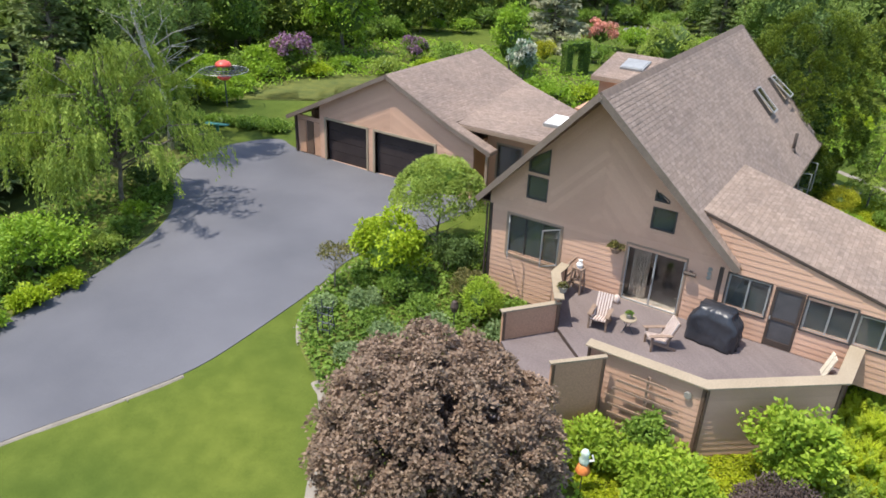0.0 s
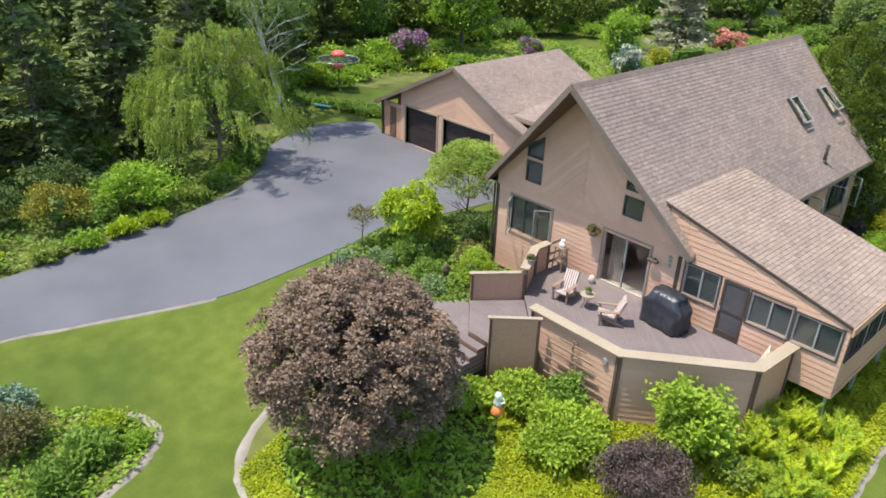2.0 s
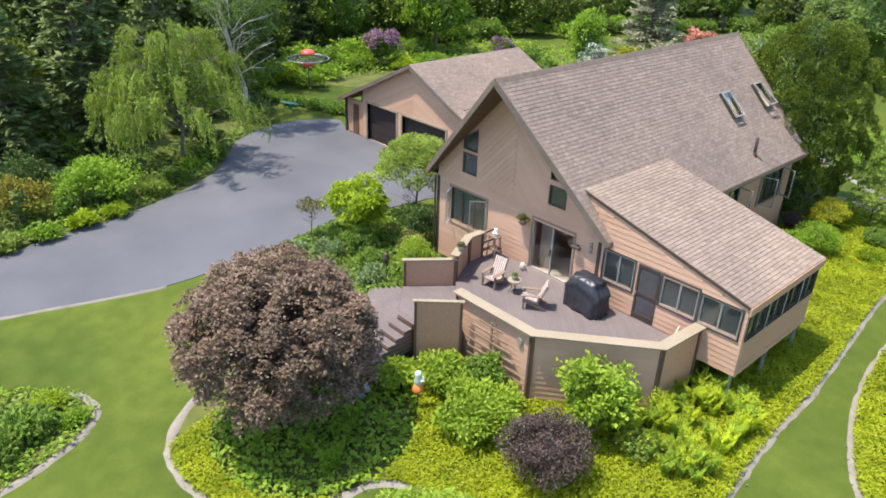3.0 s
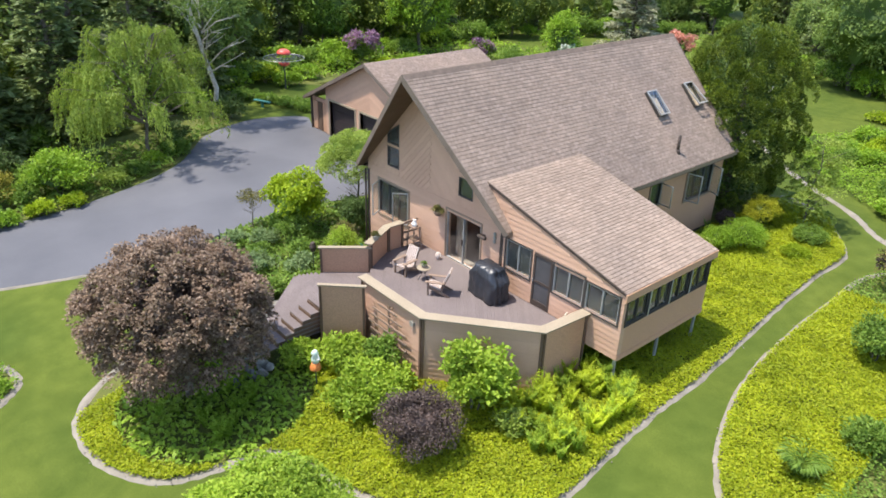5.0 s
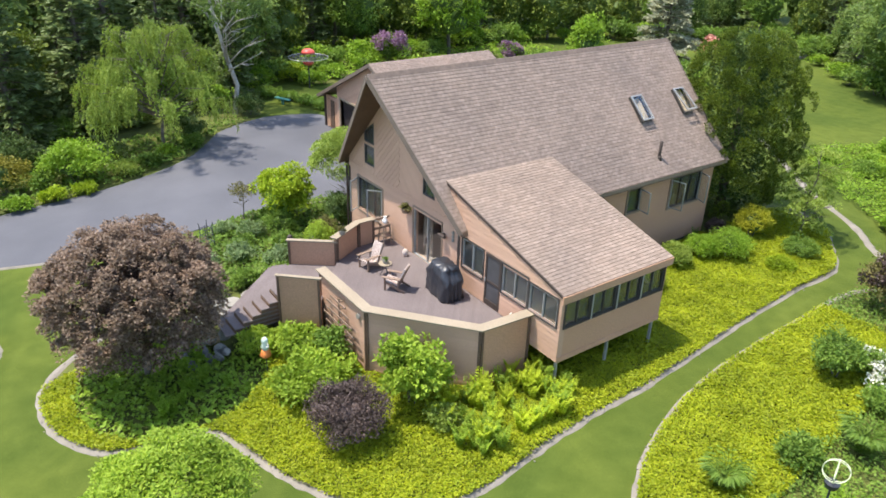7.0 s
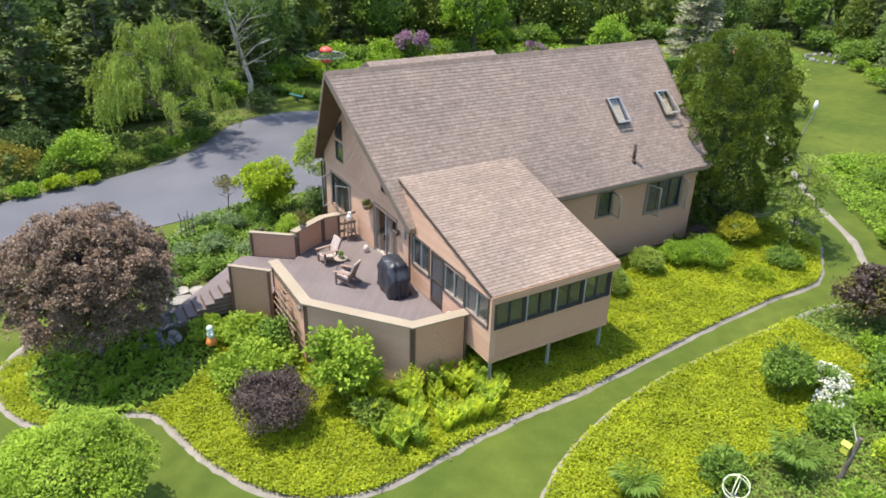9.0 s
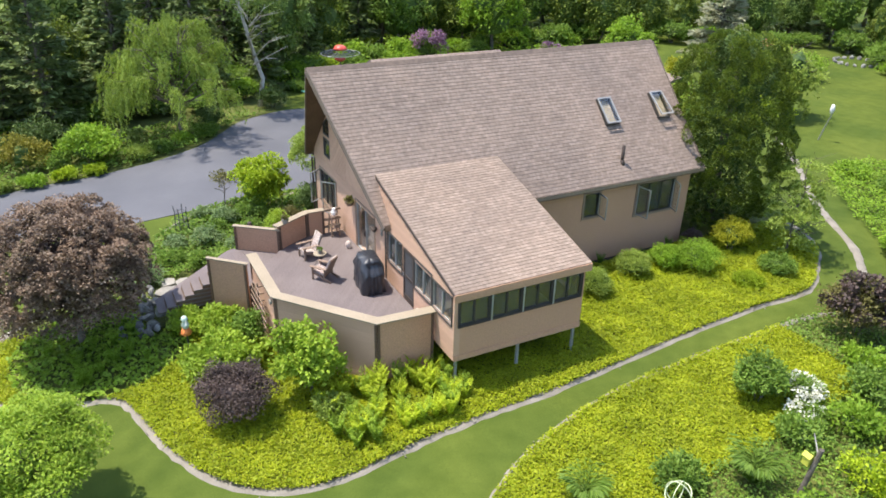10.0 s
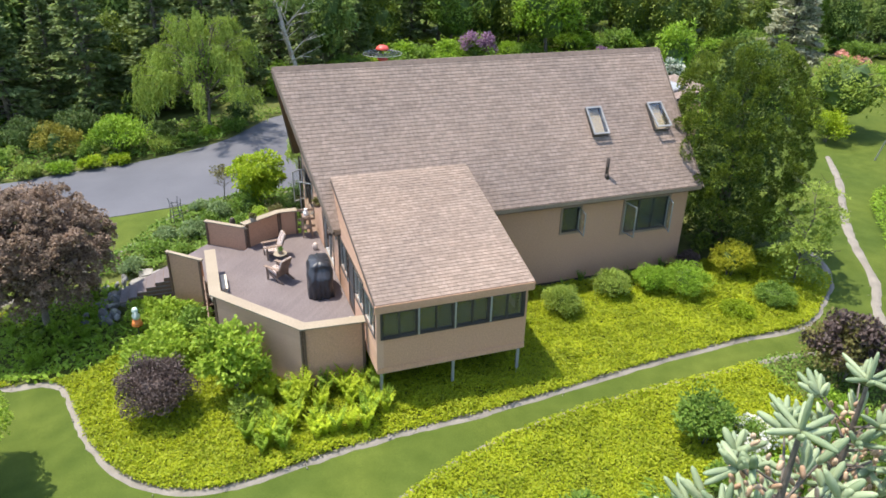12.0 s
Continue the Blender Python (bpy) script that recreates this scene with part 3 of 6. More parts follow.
def window(parent, m, u0, u1, z0, z1, panes=2, mat=BRONZE, trim=TRIM, z1b=None, name="window", label="", depth=0.06, tw=0.09, inset=0.05, glass=GLASS, sill=True):
    """A framed window set in a wall's opening, in the wall's space m."""
    z1b = z1 if z1b is None else z1b
    win = put(new(name), parent, m @ Matrix.Translation((u0, 0, z0)))
    if label:
        tagged(win, label)
    w, ha, hb = u1 - u0, z1 - z0, z1b - z0
    bm = bmesh.new()
    f, y0, y1 = 0.055, inset - depth, inset + 0.03
    slope = lambda u, cut: ha + (hb - ha) * u / w - cut
    quad = lambda pts: hull(bm, [(u, y0, z) for u, z in pts], [(u, y1, z) for u, z in pts])
    quad([(0, 0), (f, 0), (f, slope(f, 0)), (0, slope(0, 0))])
    quad([(w - f, 0), (w, 0), (w, slope(w, 0)), (w - f, slope(w - f, 0))])
    quad([(f, 0), (w - f, 0), (w - f, f), (f, f)])
    quad([(f, slope(f, f)), (w - f, slope(w - f, f)), (w - f, slope(w - f, 0)), (f, slope(f, 0))])
    for k in range(1, panes):
        u = w * k / panes
        quad([(u - f / 2, f), (u + f / 2, f), (u + f / 2, slope(u, f)), (u - f / 2, slope(u, f))])
    put(mesh_ob("frame", bm, mat), None).parent = win
    if trim:
        bm = bmesh.new()
        y0, y1 = -0.05, 0.0
        for pts in ([(-tw, -tw), (0, -tw), (0, slope(0, 0)), (-tw, slope(-tw, 0))], [(w, -tw), (w + tw, -tw), (w + tw, slope(w + tw, 0)), (w, slope(w, 0))],
                    [(-tw, slope(-tw, 0)), (w + tw, slope(w + tw, 0)), (w + tw, slope(w + tw, -tw)), (-tw, slope(-tw, -tw))], [(0, -tw), (w, -tw), (w, 0), (0, 0)]):
            quad(pts)
        mesh_ob("trim", bm, trim, win)
    for k in range(panes):
        a, b = w * k / panes + f * 0.5, w * (k + 1) / panes - f * 0.5
        bm = bmesh.new()
        pts = [(a, f * 0.5), (b, f * 0.5), (b, slope(b, f * 0.5)), (a, slope(a, f * 0.5))]
        hull(bm, [(u, inset - 0.006, z) for u, z in pts], [(u, inset + 0.006, z) for u, z in pts])
        pane = mesh_ob("pane", bm, glass, win)
        pane.visible_shadow = False
    return win


def sash(win, u, z0, z1, width, swing, mat=FRAME):
    """A casement sash swung outwards, hinged at u."""
    bm = bmesh.new()
    f = 0.04
    for r in ((0, f, -0.02, 0.02, 0, z1 - z0), (width - f, width, -0.02, 0.02, 0, z1 - z0), (f, width - f, -0.02, 0.02, 0, f), (f, width - f, -0.02, 0.02, z1 - z0 - f, z1 - z0)):
        box(bm, *r)
    s = mesh_ob("sash", bm, mat, win)
    s.matrix_basis = pose(u, -0.03, z0, 0, 0, swing)
    p = mesh_ob("pane", boxes((f * 0.5, width - f * 0.5, -0.005, 0.005, f * 0.5, z1 - z0 - f * 0.5)), CLEAR, win)
    p.matrix_basis = s.matrix_basis.copy()
    p.visible_shadow = False
    return s


def roof_slope(parent, a, b, c, d, mat, thick=0.16, name="roof", label="", course=0.16):
    """A shingled slope: eave a to b, top d to c, laid in overlapping courses on a solid slab."""
    a, b, c, d = map(Vector, (a, b, c, d))
    up = ((d - a) + (c - b)) / 2
    n = (b - a).cross(d - a).normalized()
    n = n if n.z > 0 else -n
    along = (b - a).normalized()
    rise = n.cross(along)
    rise = rise if rise.z > 0 else -rise
    rows = max(1, round(up.length / course))
    bm = bmesh.new()
    lay = bm.loops.layers.uv.new("UVMap")
    n0 = [bm.verts.new(p) for p in (a, b)]
    first = n0
    for k in range(rows):
        f0, f1 = k / rows, (k + 1) / rows
        lift = n * 0.011
        q = [bm.verts.new(p) for p in (a.lerp(d, f0) + lift, b.lerp(c, f0) + lift)]
        e = [bm.verts.new(p) for p in (a.lerp(d, f1), b.lerp(c, f1))]
        for face in (bm.faces.new((q[0], q[1], e[1], e[0])), bm.faces.new((n0[0], n0[1], q[1], q[0]))):
            for loop in face.loops:
                loop[lay].uv = ((loop.vert.co - a).dot(along), (loop.vert.co - a).dot(rise))
        n0 = e
    low = -n * thick
    q = [first[0], first[1], n0[1], n0[0]]
    w = [bm.verts.new(v.co + low) for v in q]
    bm.faces.new(w[::-1])
    for i in range(4):
        bm.faces.new((q[i], q[(i + 1) % 4], w[(i + 1) % 4], w[i]))
    me = bpy.data.meshes.new(name)
    bmesh.ops.recalc_face_normals(bm, faces=bm.faces)
    bm.to_mesh(me)
    bm.free()
    me.materials.append(mat)
    ob = put(new(name, me), parent)
    return tagged(ob, label) if label else ob


# ---- house ----
WL, WR, YF, YB, RX, RZ, EZ = -12.5, -3.6, 22.6, 38.5, -8.05, 10.63, 5.55
EL, ER = -12.95, -3.15
SL = (RZ - EZ) / (ER - RX)
house = thing("house", (RX, 30, 1.4), 0, "steep-roofed tan wooden house with cedar siding and brown shingles", "house")
roof_under = lambda x: RZ - SL * abs(x - RX) - 0.24
FRONT = Matrix.Translation((0, YF, 0))
front_open = [(-11.62, -9.45, 3.42, 5.05), (-11.0, -10.15, 5.88, 6.8), (-11.0, -10.15, 6.92, 7.4, 7.95), (-6.25, -5.4, 5.97, 6.78), (-6.25, -5.72, 6.98, 7.4, 6.98), (-6.88, -4.82, 3.0, 5.2)]
front = wpart("wall", wall_mesh(WL, WR, 1.2, roof_under, front_open, [RX]), SIDING, house, m=FRONT)
level_siding(front, WL, WR, 1.5, 5.6, front_open)
clear_front = free([(o[0] - 0.13, o[1] + 0.13, o[2] - 0.13, o[3] + 0.13, *[v + 0.13 for v in o[4:]]) for o in front_open])
for k in range(34):
    # chevron boards that follow the two roof slopes above the level siding
    for sgn in (-1, 1):
        drop = k * ROW * math.hypot(1, SL)
        if sgn > 0:
            run_boards(front, (RX, roof_under(RX) - 0.25 - drop), -math.atan(SL), 7.5, lambda u, z: z > 5.62 and u < WR and u > RX and clear_front(u, z) and z < roof_under(u) - 0.12)
        else:
            z_end = roof_under(RX) - 0.25 - drop - SL * (RX - WL)
            run_boards(front, (WL, z_end), math.atan(SL), 7.5, lambda u, z: z > 5.62 and u > WL and u < RX and clear_front(u, z) and z < roof_under(u) - 0.12)
RIGHT = pose(WR, 0, 0, 0, 0, 90)
right_open = [(32.2, 33.02, 3.9, 5.05), (35.25, 37.5, 3.5, 5.05)]
wpart("wall", wall_mesh(YF + 0.22, YB, 1.2, lambda u: EZ + 0.1, right_open), PANEL, house, "smooth tan side wall", RIGHT)
LEFT = pose(WL, 0, 0, 0, 0, -90)
wpart("wall", wall_mesh(-YB, -YF - 0.22, 1.2, lambda u: EZ + 0.1), PANEL, house, m=LEFT)
wpart("wall", wall_mesh(WL + 0.22, WR - 0.22, 1.2, roof_under, [], [RX]), PANEL, house, m=Matrix.Translation((0, YB - 0.22, 0)))
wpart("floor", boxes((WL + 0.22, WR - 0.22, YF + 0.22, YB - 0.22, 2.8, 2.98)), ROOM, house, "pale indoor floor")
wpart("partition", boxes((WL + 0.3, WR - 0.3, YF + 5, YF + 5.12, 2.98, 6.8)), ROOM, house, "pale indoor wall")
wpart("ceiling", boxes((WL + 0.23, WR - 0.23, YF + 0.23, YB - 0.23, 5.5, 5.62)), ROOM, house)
wpart("foundation", boxes((WL - 0.02, WR + 0.02, YF - 0.02, YB + 0.02, 0.9, 1.52)), DARK, house, "dark foundation band")

ROOF_FRONT_E, ROOF_FRONT_R, ROOF_BACK = 22.3, 21.1, 38.8
roof_slope(house, (ER, ROOF_FRONT_E, EZ), (ER, ROOF_BACK, EZ), (RX, ROOF_BACK + 0.1, RZ), (RX, ROOF_FRONT_R, RZ), ROOF, label="weathered brown asphalt shingles")
roof_slope(house, (EL, ROOF_FRONT_E, EZ), (EL, ROOF_BACK, EZ), (RX, ROOF_BACK + 0.1, RZ), (RX, ROOF_FRONT_R, RZ), ROOF)
bm = bmesh.new()
for sgn in (-1, 1):
    beam(bm, (RX + 0.09 * sgn, ROOF_FRONT_R, RZ - 0.085), (RX + 0.09 * sgn, ROOF_BACK + 0.1, RZ - 0.085), 0.22, 0.012, (sgn, 0, 1))
wpart("ridge_cap", bm, ROOF, house)
for x, sgn in ((ER, 1), (EL, -1)):
    # raked barge boards and soffits at the front and the back
    o = Vector((0, 0, -0.13))
    wpart("barge_board", beam(bmesh.new(), Vector((x, ROOF_FRONT_E - 0.02, EZ)) + o, Vector((RX, ROOF_FRONT_R - 0.02, RZ)) + o, 0.05, 0.22, (0, 0, 1)), BARGE, house, "weathered brown barge board")
    wpart("barge_board", beam(bmesh.new(), Vector((x, ROOF_BACK + 0.04, EZ)) + o, Vector((RX, ROOF_BACK + 0.14, RZ)) + o, 0.05, 0.22, (0, 0, 1)), BARGE, house, "weathered brown barge board")
    bm = bmesh.new()
    u = Vector((0, 0, -0.21))
    pts = [Vector((x, ROOF_FRONT_E + 0.02, EZ)), Vector((RX, ROOF_FRONT_R + 0.02, RZ)), Vector((RX, YF, RZ)), Vector((x, YF, EZ))]
    hull(bm, [p + u - Vector((0, 0, 0.03)) for p in pts], [p + u for p in pts])
    wpart("soffit", bm, SOFFIT, house, "dark soffit boards under the overhang")
    wpart("fascia", boxes((x - 0.03, x + 0.03, ROOF_FRONT_E + 0.05, ROOF_BACK, EZ - 0.19, EZ - 0.02)), TRIM, house)
    wpart("eave_soffit", boxes((min(x, WR if sgn > 0 else WL), max(x, WR if sgn > 0 else WL), YF, YB, EZ - 0.24, EZ - 0.2)), SOFFIT, house)
for u, w in ((WL + 0.06, 0.14), (WR - 0.06, 0.14)):
    wpart("corner_board", boxes((u - w / 2, u + w / 2, YF - 0.045, YF - 0.003, 1.4, 5.3)), DARK, house, "dark corner board")
wpart("downpipe", tube(bmesh.new(), [(WL - 0.05, YF - 0.12, 5.3), (WL - 0.05, YF - 0.12, 1.4)], [0.045, 0.045], 8), DARK, house)

W = window(house, FRONT, *front_open[0], panes=3, mat=BRONZE, label="three-light casement window with two sashes ajar")
sash(W, 0.02, 0.06, 1.58, 0.7, -62)
sash(W, 2.15, 0.06, 1.58, 0.7, 225)
window(house, FRONT, *front_open[1], panes=1, trim=None)
window(house, FRONT, *front_open[2][:4], panes=1, z1b=7.95, trim=None)
window(house, FRONT, *front_open[3], panes=1, trim=None)
window(house, FRONT, -6.25, -5.72, 6.98, 7.4, panes=1, z1b=7.1, trim=None)
slider = window(house, FRONT, *front_open[5], panes=2, mat=FRAME, trim=TRIM, tw=0.06, glass=CLEAR, name="sliding_door", label="glazed sliding patio door in a dark frame")
mesh_ob("handle", boxes((1.0, 1.03, -0.09, -0.02, 0.9, 1.15)), DARK, slider)
curtain = bmesh.new()
for k in range(12):
    tube(curtain, [(-6.72 + 0.05 * k, 23.05 + 0.03 * (k % 2), 3.0), (-6.72 + 0.05 * k, 23.05 + 0.03 * (k % 2), 5.1)], [0.035, 0.035], 6)
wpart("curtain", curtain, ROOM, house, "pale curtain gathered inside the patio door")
W = window(house, RIGHT, *right_open[0], panes=1, label="small casement window ajar")
sash(W, 0.8, 0.05, 1.1, 0.7, 262)
W = window(house, RIGHT, *right_open[1], panes=3, label="three-light casement window with open sashes")
sash(W, 0.02, 0.06, 1.48, 0.72, -80)
sash(W, 2.23, 0.06, 1.48, 0.72, 250)


def on_roof(y, x):
    """The frame of the right-hand roof slope at that x and y: local z stands off the slope, local x runs up it."""
    return Matrix.Translation((x, y, RZ - SL * (x - RX))) @ Matrix.Rotation(math.atan(SL), 4, "Y") @ Matrix.Rotation(math.pi, 4, "Z")


for y in (34.5, 37.6):
    s = put(new("skylight"), house, on_roof(y, -5.55))
    tagged(s, "raised aluminium skylight with a tilted glass pane")
    L, Wd = 0.68, 0.36
    mesh_ob("curb", boxes((-L, L, -Wd, -Wd + 0.07, 0.0, 0.14), (-L, L, Wd - 0.07, Wd, 0.0, 0.14), (-L, -L + 0.07, -Wd + 0.07, Wd - 0.07, 0.0, 0.14), (L - 0.07, L, -Wd + 0.07, Wd - 0.07, 0.0, 0.14)), BRONZE, s)
    lid = boxes((-2 * L, 0, -Wd - 0.02, -Wd + 0.05, 0, 0.05), (-2 * L, 0, Wd - 0.05, Wd + 0.02, 0, 0.05), (-2 * L, -2 * L + 0.07, -Wd + 0.05, Wd - 0.05, 0, 0.05), (-0.07, 0, -Wd + 0.05, Wd - 0.05, 0, 0.05))
    tilt = pose(L, 0, 0.15, 0, 9 if y > 36 else 3, 0)
    mesh_ob("frame", lid, FRAME, s).matrix_basis = tilt
    p = mesh_ob("pane", boxes((-2 * L + 0.07, -0.07, -Wd + 0.05, Wd - 0.05, 0.02, 0.035)), CLEAR, s)
    p.visible_shadow = False
    p.matrix_basis = tilt
    # pale panel under the clear pane stands in for reflected sky
    mesh_ob("sky_sheen_panel", boxes((-L + 0.07, L - 0.07, -Wd + 0.07, Wd - 0.07, 0.005, 0.02)), CAP, s)
v = put(new("vent_pipe"), house, Matrix.Translation((-3.8, 34.25, RZ - SL * (-3.8 - RX))))
mesh_ob("pipe", tube(bmesh.new(), [(0, 0, -0.2), (0, 0, 0.78)], [0.075, 0.075], 10), DARK, v, True)
mesh_ob("flashing", tube(bmesh.new(), [(0, 0, -0.15), (0, 0, 0.1)], [0.15, 0.09], 10), DARK, v, True)

# ---- screened porch ----
PX, PY0, PY1, PB, PE, PT = 2.1, 22.6, 27.9, 2.6, 5.25, 7.1
porch = thing("screened_porch", (0, 25, PB), 0, "screened porch of cedar siding on posts, under a tan shingled roof", "porch")
p_under = lambda x: PE + (PT - PE) * (2.15 - x) / 6.8 - 0.11
pf_open = [(-3.4, -2.1, 3.95, 5.17), (-1.96, -1.06, 3.02, 5.15), (-0.98, 0.4, 3.95, 5.12), (0.5, 1.92, 3.95, 5.02)]
FRONT_P = Matrix.Translation((0, PY0 - 0.012, 0))
pw = wpart("wall", wall_mesh(WR + 0.02, PX, PB, p_under, pf_open), SIDING, porch, m=FRONT_P)
level_siding(pw, WR + 0.02, PX, PB + 0.02, 7.2, pf_open, p_under)
main_top = lambda u: RZ - SL * (u - RX)
wpart("wall", hull(bmesh.new(), [(-4.5, PY0, main_top(-4.5) - 0.1), (WR + 0.02, PY0, main_top(WR) - 0.1), (WR + 0.02, PY0, p_under(WR)), (-4.5, PY0, p_under(-4.5))],
                   [(-4.5, PY0 + 0.15, main_top(-4.5) - 0.1), (WR + 0.02, PY0 + 0.15, main_top(WR) - 0.1), (WR + 0.02, PY0 + 0.15, p_under(WR)), (-4.5, PY0 + 0.15, p_under(-4.5))]), SIDING, porch)
for k in range(8):
    run_boards(pw, (-4.6, 5.62 + ROW * k), 0.0, WR + 4.62, lambda u, z: z > main_top(u) - 0.05 and z + ROW / 2 < p_under(u))
SIDE_P = pose(PX, 0, 0, 0, 0, 90)
ps_open = [(22.75 + 1.27 * k, 22.75 + 1.27 * k + 1.2, 3.95, 4.93) for k in range(4)]
wpart("wall", wall_mesh(PY0 + 0.21, PY1, PB, lambda u: PE - 0.15, ps_open), PANEL, porch, "smooth tan panel wall", SIDE_P)
wpart("wall", wall_mesh(WR + 0.02, PX - 0.22, PB, p_under, [(-3.0, 1.6, 3.95, 4.93)]), PANEL, porch, m=Matrix.Translation((0, PY1 - 0.22, 0)))
wpart("floor", boxes((WR + 0.02, PX - 0.02, PY0 + 0.05, PY1 - 0.05, PB - 0.05, PB + 0.3)), DECK, porch)
wpart("skirt_trim", boxes((PX + 0.003, PX + 0.03, PY0, PY1, PB, PB + 0.2)), PANEL, porch)
for o in pf_open[:1] + pf_open[2:]:
    window(porch, FRONT_P, *o, panes=2, mat=FRAME, trim=BRONZE, tw=0.05)
for o in ps_open:
    window(porch, SIDE_P, *o, panes=2, mat=BRONZE, trim=BRONZE, tw=0.04)
for u in (24.0, 25.27, 26.54):
    wpart("mullion", boxes((u - 0.03, u + 0.03, -0.07, -0.052, 3.93, 4.95)), FRAME, porch, "pale metal mullion", SIDE_P)
d = pf_open[1]
door = put(new("screen_door"), porch, FRONT_P @ Matrix.Translation((d[0], 0, d[2])))
tagged(door, "dark screen door with a mid rail")
dw, dh = d[1] - d[0], d[3] - d[2]
mesh_ob("frame", boxes((0, 0.09, -0.03, 0.02, 0, dh), (dw - 0.09, dw, -0.03, 0.02, 0, dh), (0.09, dw - 0.09, -0.03, 0.02, 0, 0.22), (0.09, dw - 0.09, -0.03, 0.02, dh - 0.1, dh), (0.09, dw - 0.09, -0.03, 0.02, 0.95, 1.05)), DARK, door)
mesh_ob("screen", boxes((0.09, dw - 0.09, -0.006, 0.004, 0.22, dh - 0.1)), SCREEN, door)
mesh_ob("handle", boxes((0.03, 0.06, -0.07, -0.03, 0.95, 1.1)), FRAME, door)
roof_slope(porch, (2.15, PY0 - 0.04, PE), (2.15, PY1 + 0.2, PE), (-4.65, PY1 + 0.2, PT), (-4.65, PY0 - 0.04, PT), ROOF_B, 0.09, label="tan asphalt shingles, lighter than the main roof")
wpart("fascia", boxes((2.13, 2.19, PY0 - 0.08, PY1 + 0.2, PE - 0.3, PE - 0.02)), PANEL, porch, "tan fascia board")
for y in (PY0 - 0.055, PY1 + 0.2):
    wpart("barge_board", beam(bmesh.new(), (2.13, y, PE - 0.05), (-4.5, y, PT - 0.1), 0.03, 0.09), DARK, porch)
for x, y in ((1.95, 22.75), (1.95, 25.3), (1.95, 27.75), (-0.8, 27.75)):
    wpart("post", boxes((x - 0.045, x + 0.045, y - 0.045, y + 0.045, 0.9, PB - 0.05)), FRAME, porch, "slim grey post")

# ---- deck ----
DZ, LZ, CAPZ = 3.0, 2.82, 3.9
deck = thing("deck", (-4, 20.5, DZ), 0, "raised grey deck with solid sided railings and wide tan caps", "deck")
DECK_POLY = [(-8.7, 22.55), (-8.7, 20.9), (-7.85, 19.4), (-6.1, 17.85), (-2.6, 17.85), (0.45, 20.45), (0.6, 22.55)]
LAND_POLY = [(-9.1, 17.8), (-7.87, 19.42), (-6.12, 17.87), (-5.5, 17.5), (-6.6, 16.3), (-7.6, 16.3)]


def deck_boards(poly, z, turn, label, seed):
    """Planks with gaps, clipped to the outline, each an object under the deck."""
    pts = [Matrix.Rotation(-turn, 3, "Z") @ Vector((x, y, 0)) for x, y in poly]
    y0, y1, w = min(p.y for p in pts), max(p.y for p in pts), 0.14
    y = y0
    while y < y1 - 0.02:
        bm = bmesh.new()
        bm.faces.new([bm.verts.new(p) for p in pts])
        for co, no in ((y, -1), (min(y + w - 0.0025, y1), 1)):
            bmesh.ops.bisect_plane(bm, geom=bm.verts[:] + bm.edges[:] + bm.faces[:], plane_co=(0, co, 0), plane_no=(0, no, 0), clear_outer=True)
        if bm.faces:
            ext = bmesh.ops.extrude_face_region(bm, geom=bm.faces[:])
            for v in ext["geom"]:
                if isinstance(v, bmesh.types.BMVert):
                    v.co.z -= 0.035
            wpart("plank", bm, DECK, deck, m=Matrix.Translation((0, 0, z)) @ Matrix.Rotation(turn, 4, "Z"))
        else:
            bm.free()
        y += w


def side_wall(p, q, z0, z1, siding=True, cap=0.32, outer=None, th=0.1, inner=PANEL, ends=True):
    """A solid railing from p to q: wall, boards outside, wide cap on top."""
    p, q = Vector((*p, 0)), Vector((*q, 0))
    d = q - p
    m = Matrix.Translation(p) @ Matrix.Rotation(math.atan2(d.y, d.x), 4, "Z")
    L = d.length
    w = wpart("railing_wall", boxes((0, L, 0, th, z0, z1)), SIDING if siding else inner, deck, m=m)
    if siding:
        level_siding(w, 0.07, L - 0.07, z0, z1 - 0.04)
    if ends:
        for u in (0, L - 0.09):
            put(mesh_ob("corner_board", boxes((u, u + 0.09, -0.05, -0.002, z0, z1)), SOFFIT), w, m)
    if cap:
        wpart("cap", boxes((-0.06, L + 0.06, th / 2 - cap / 2, th / 2 + cap / 2, z1, z1 + 0.05)), CAP, deck, "wide tan rail cap", m)
    return w


def mitred_caps(line, width, z):
    """Wide caps over a run of railings, mitred where they meet."""
    pts = [Vector((*p, 0)) for p in line]
    dirs = [(b - a).normalized() for a, b in zip(pts, pts[1:])]
    off = []
    for i, p in enumerate(pts):
        d0, d1 = dirs[max(i - 1, 0)], dirs[min(i, len(dirs) - 1)]
        n0, n1 = Vector((-d0.y, d0.x, 0)), Vector((-d1.y, d1.x, 0))
        n = (n0 + n1).normalized()
        off.append(n / n.dot(n0))
    for i in range(len(pts) - 1):
        lo, hi = 0.05 - width / 2, 0.05 + width / 2
        ring = [pts[i] + off[i] * lo, pts[i + 1] + off[i + 1] * lo, pts[i + 1] + off[i + 1] * hi, pts[i] + off[i] * hi]
        wpart("cap", prism(bmesh.new(), [(v.x, v.y) for v in ring], z, z + 0.05), CAP, deck, "wide tan rail cap")


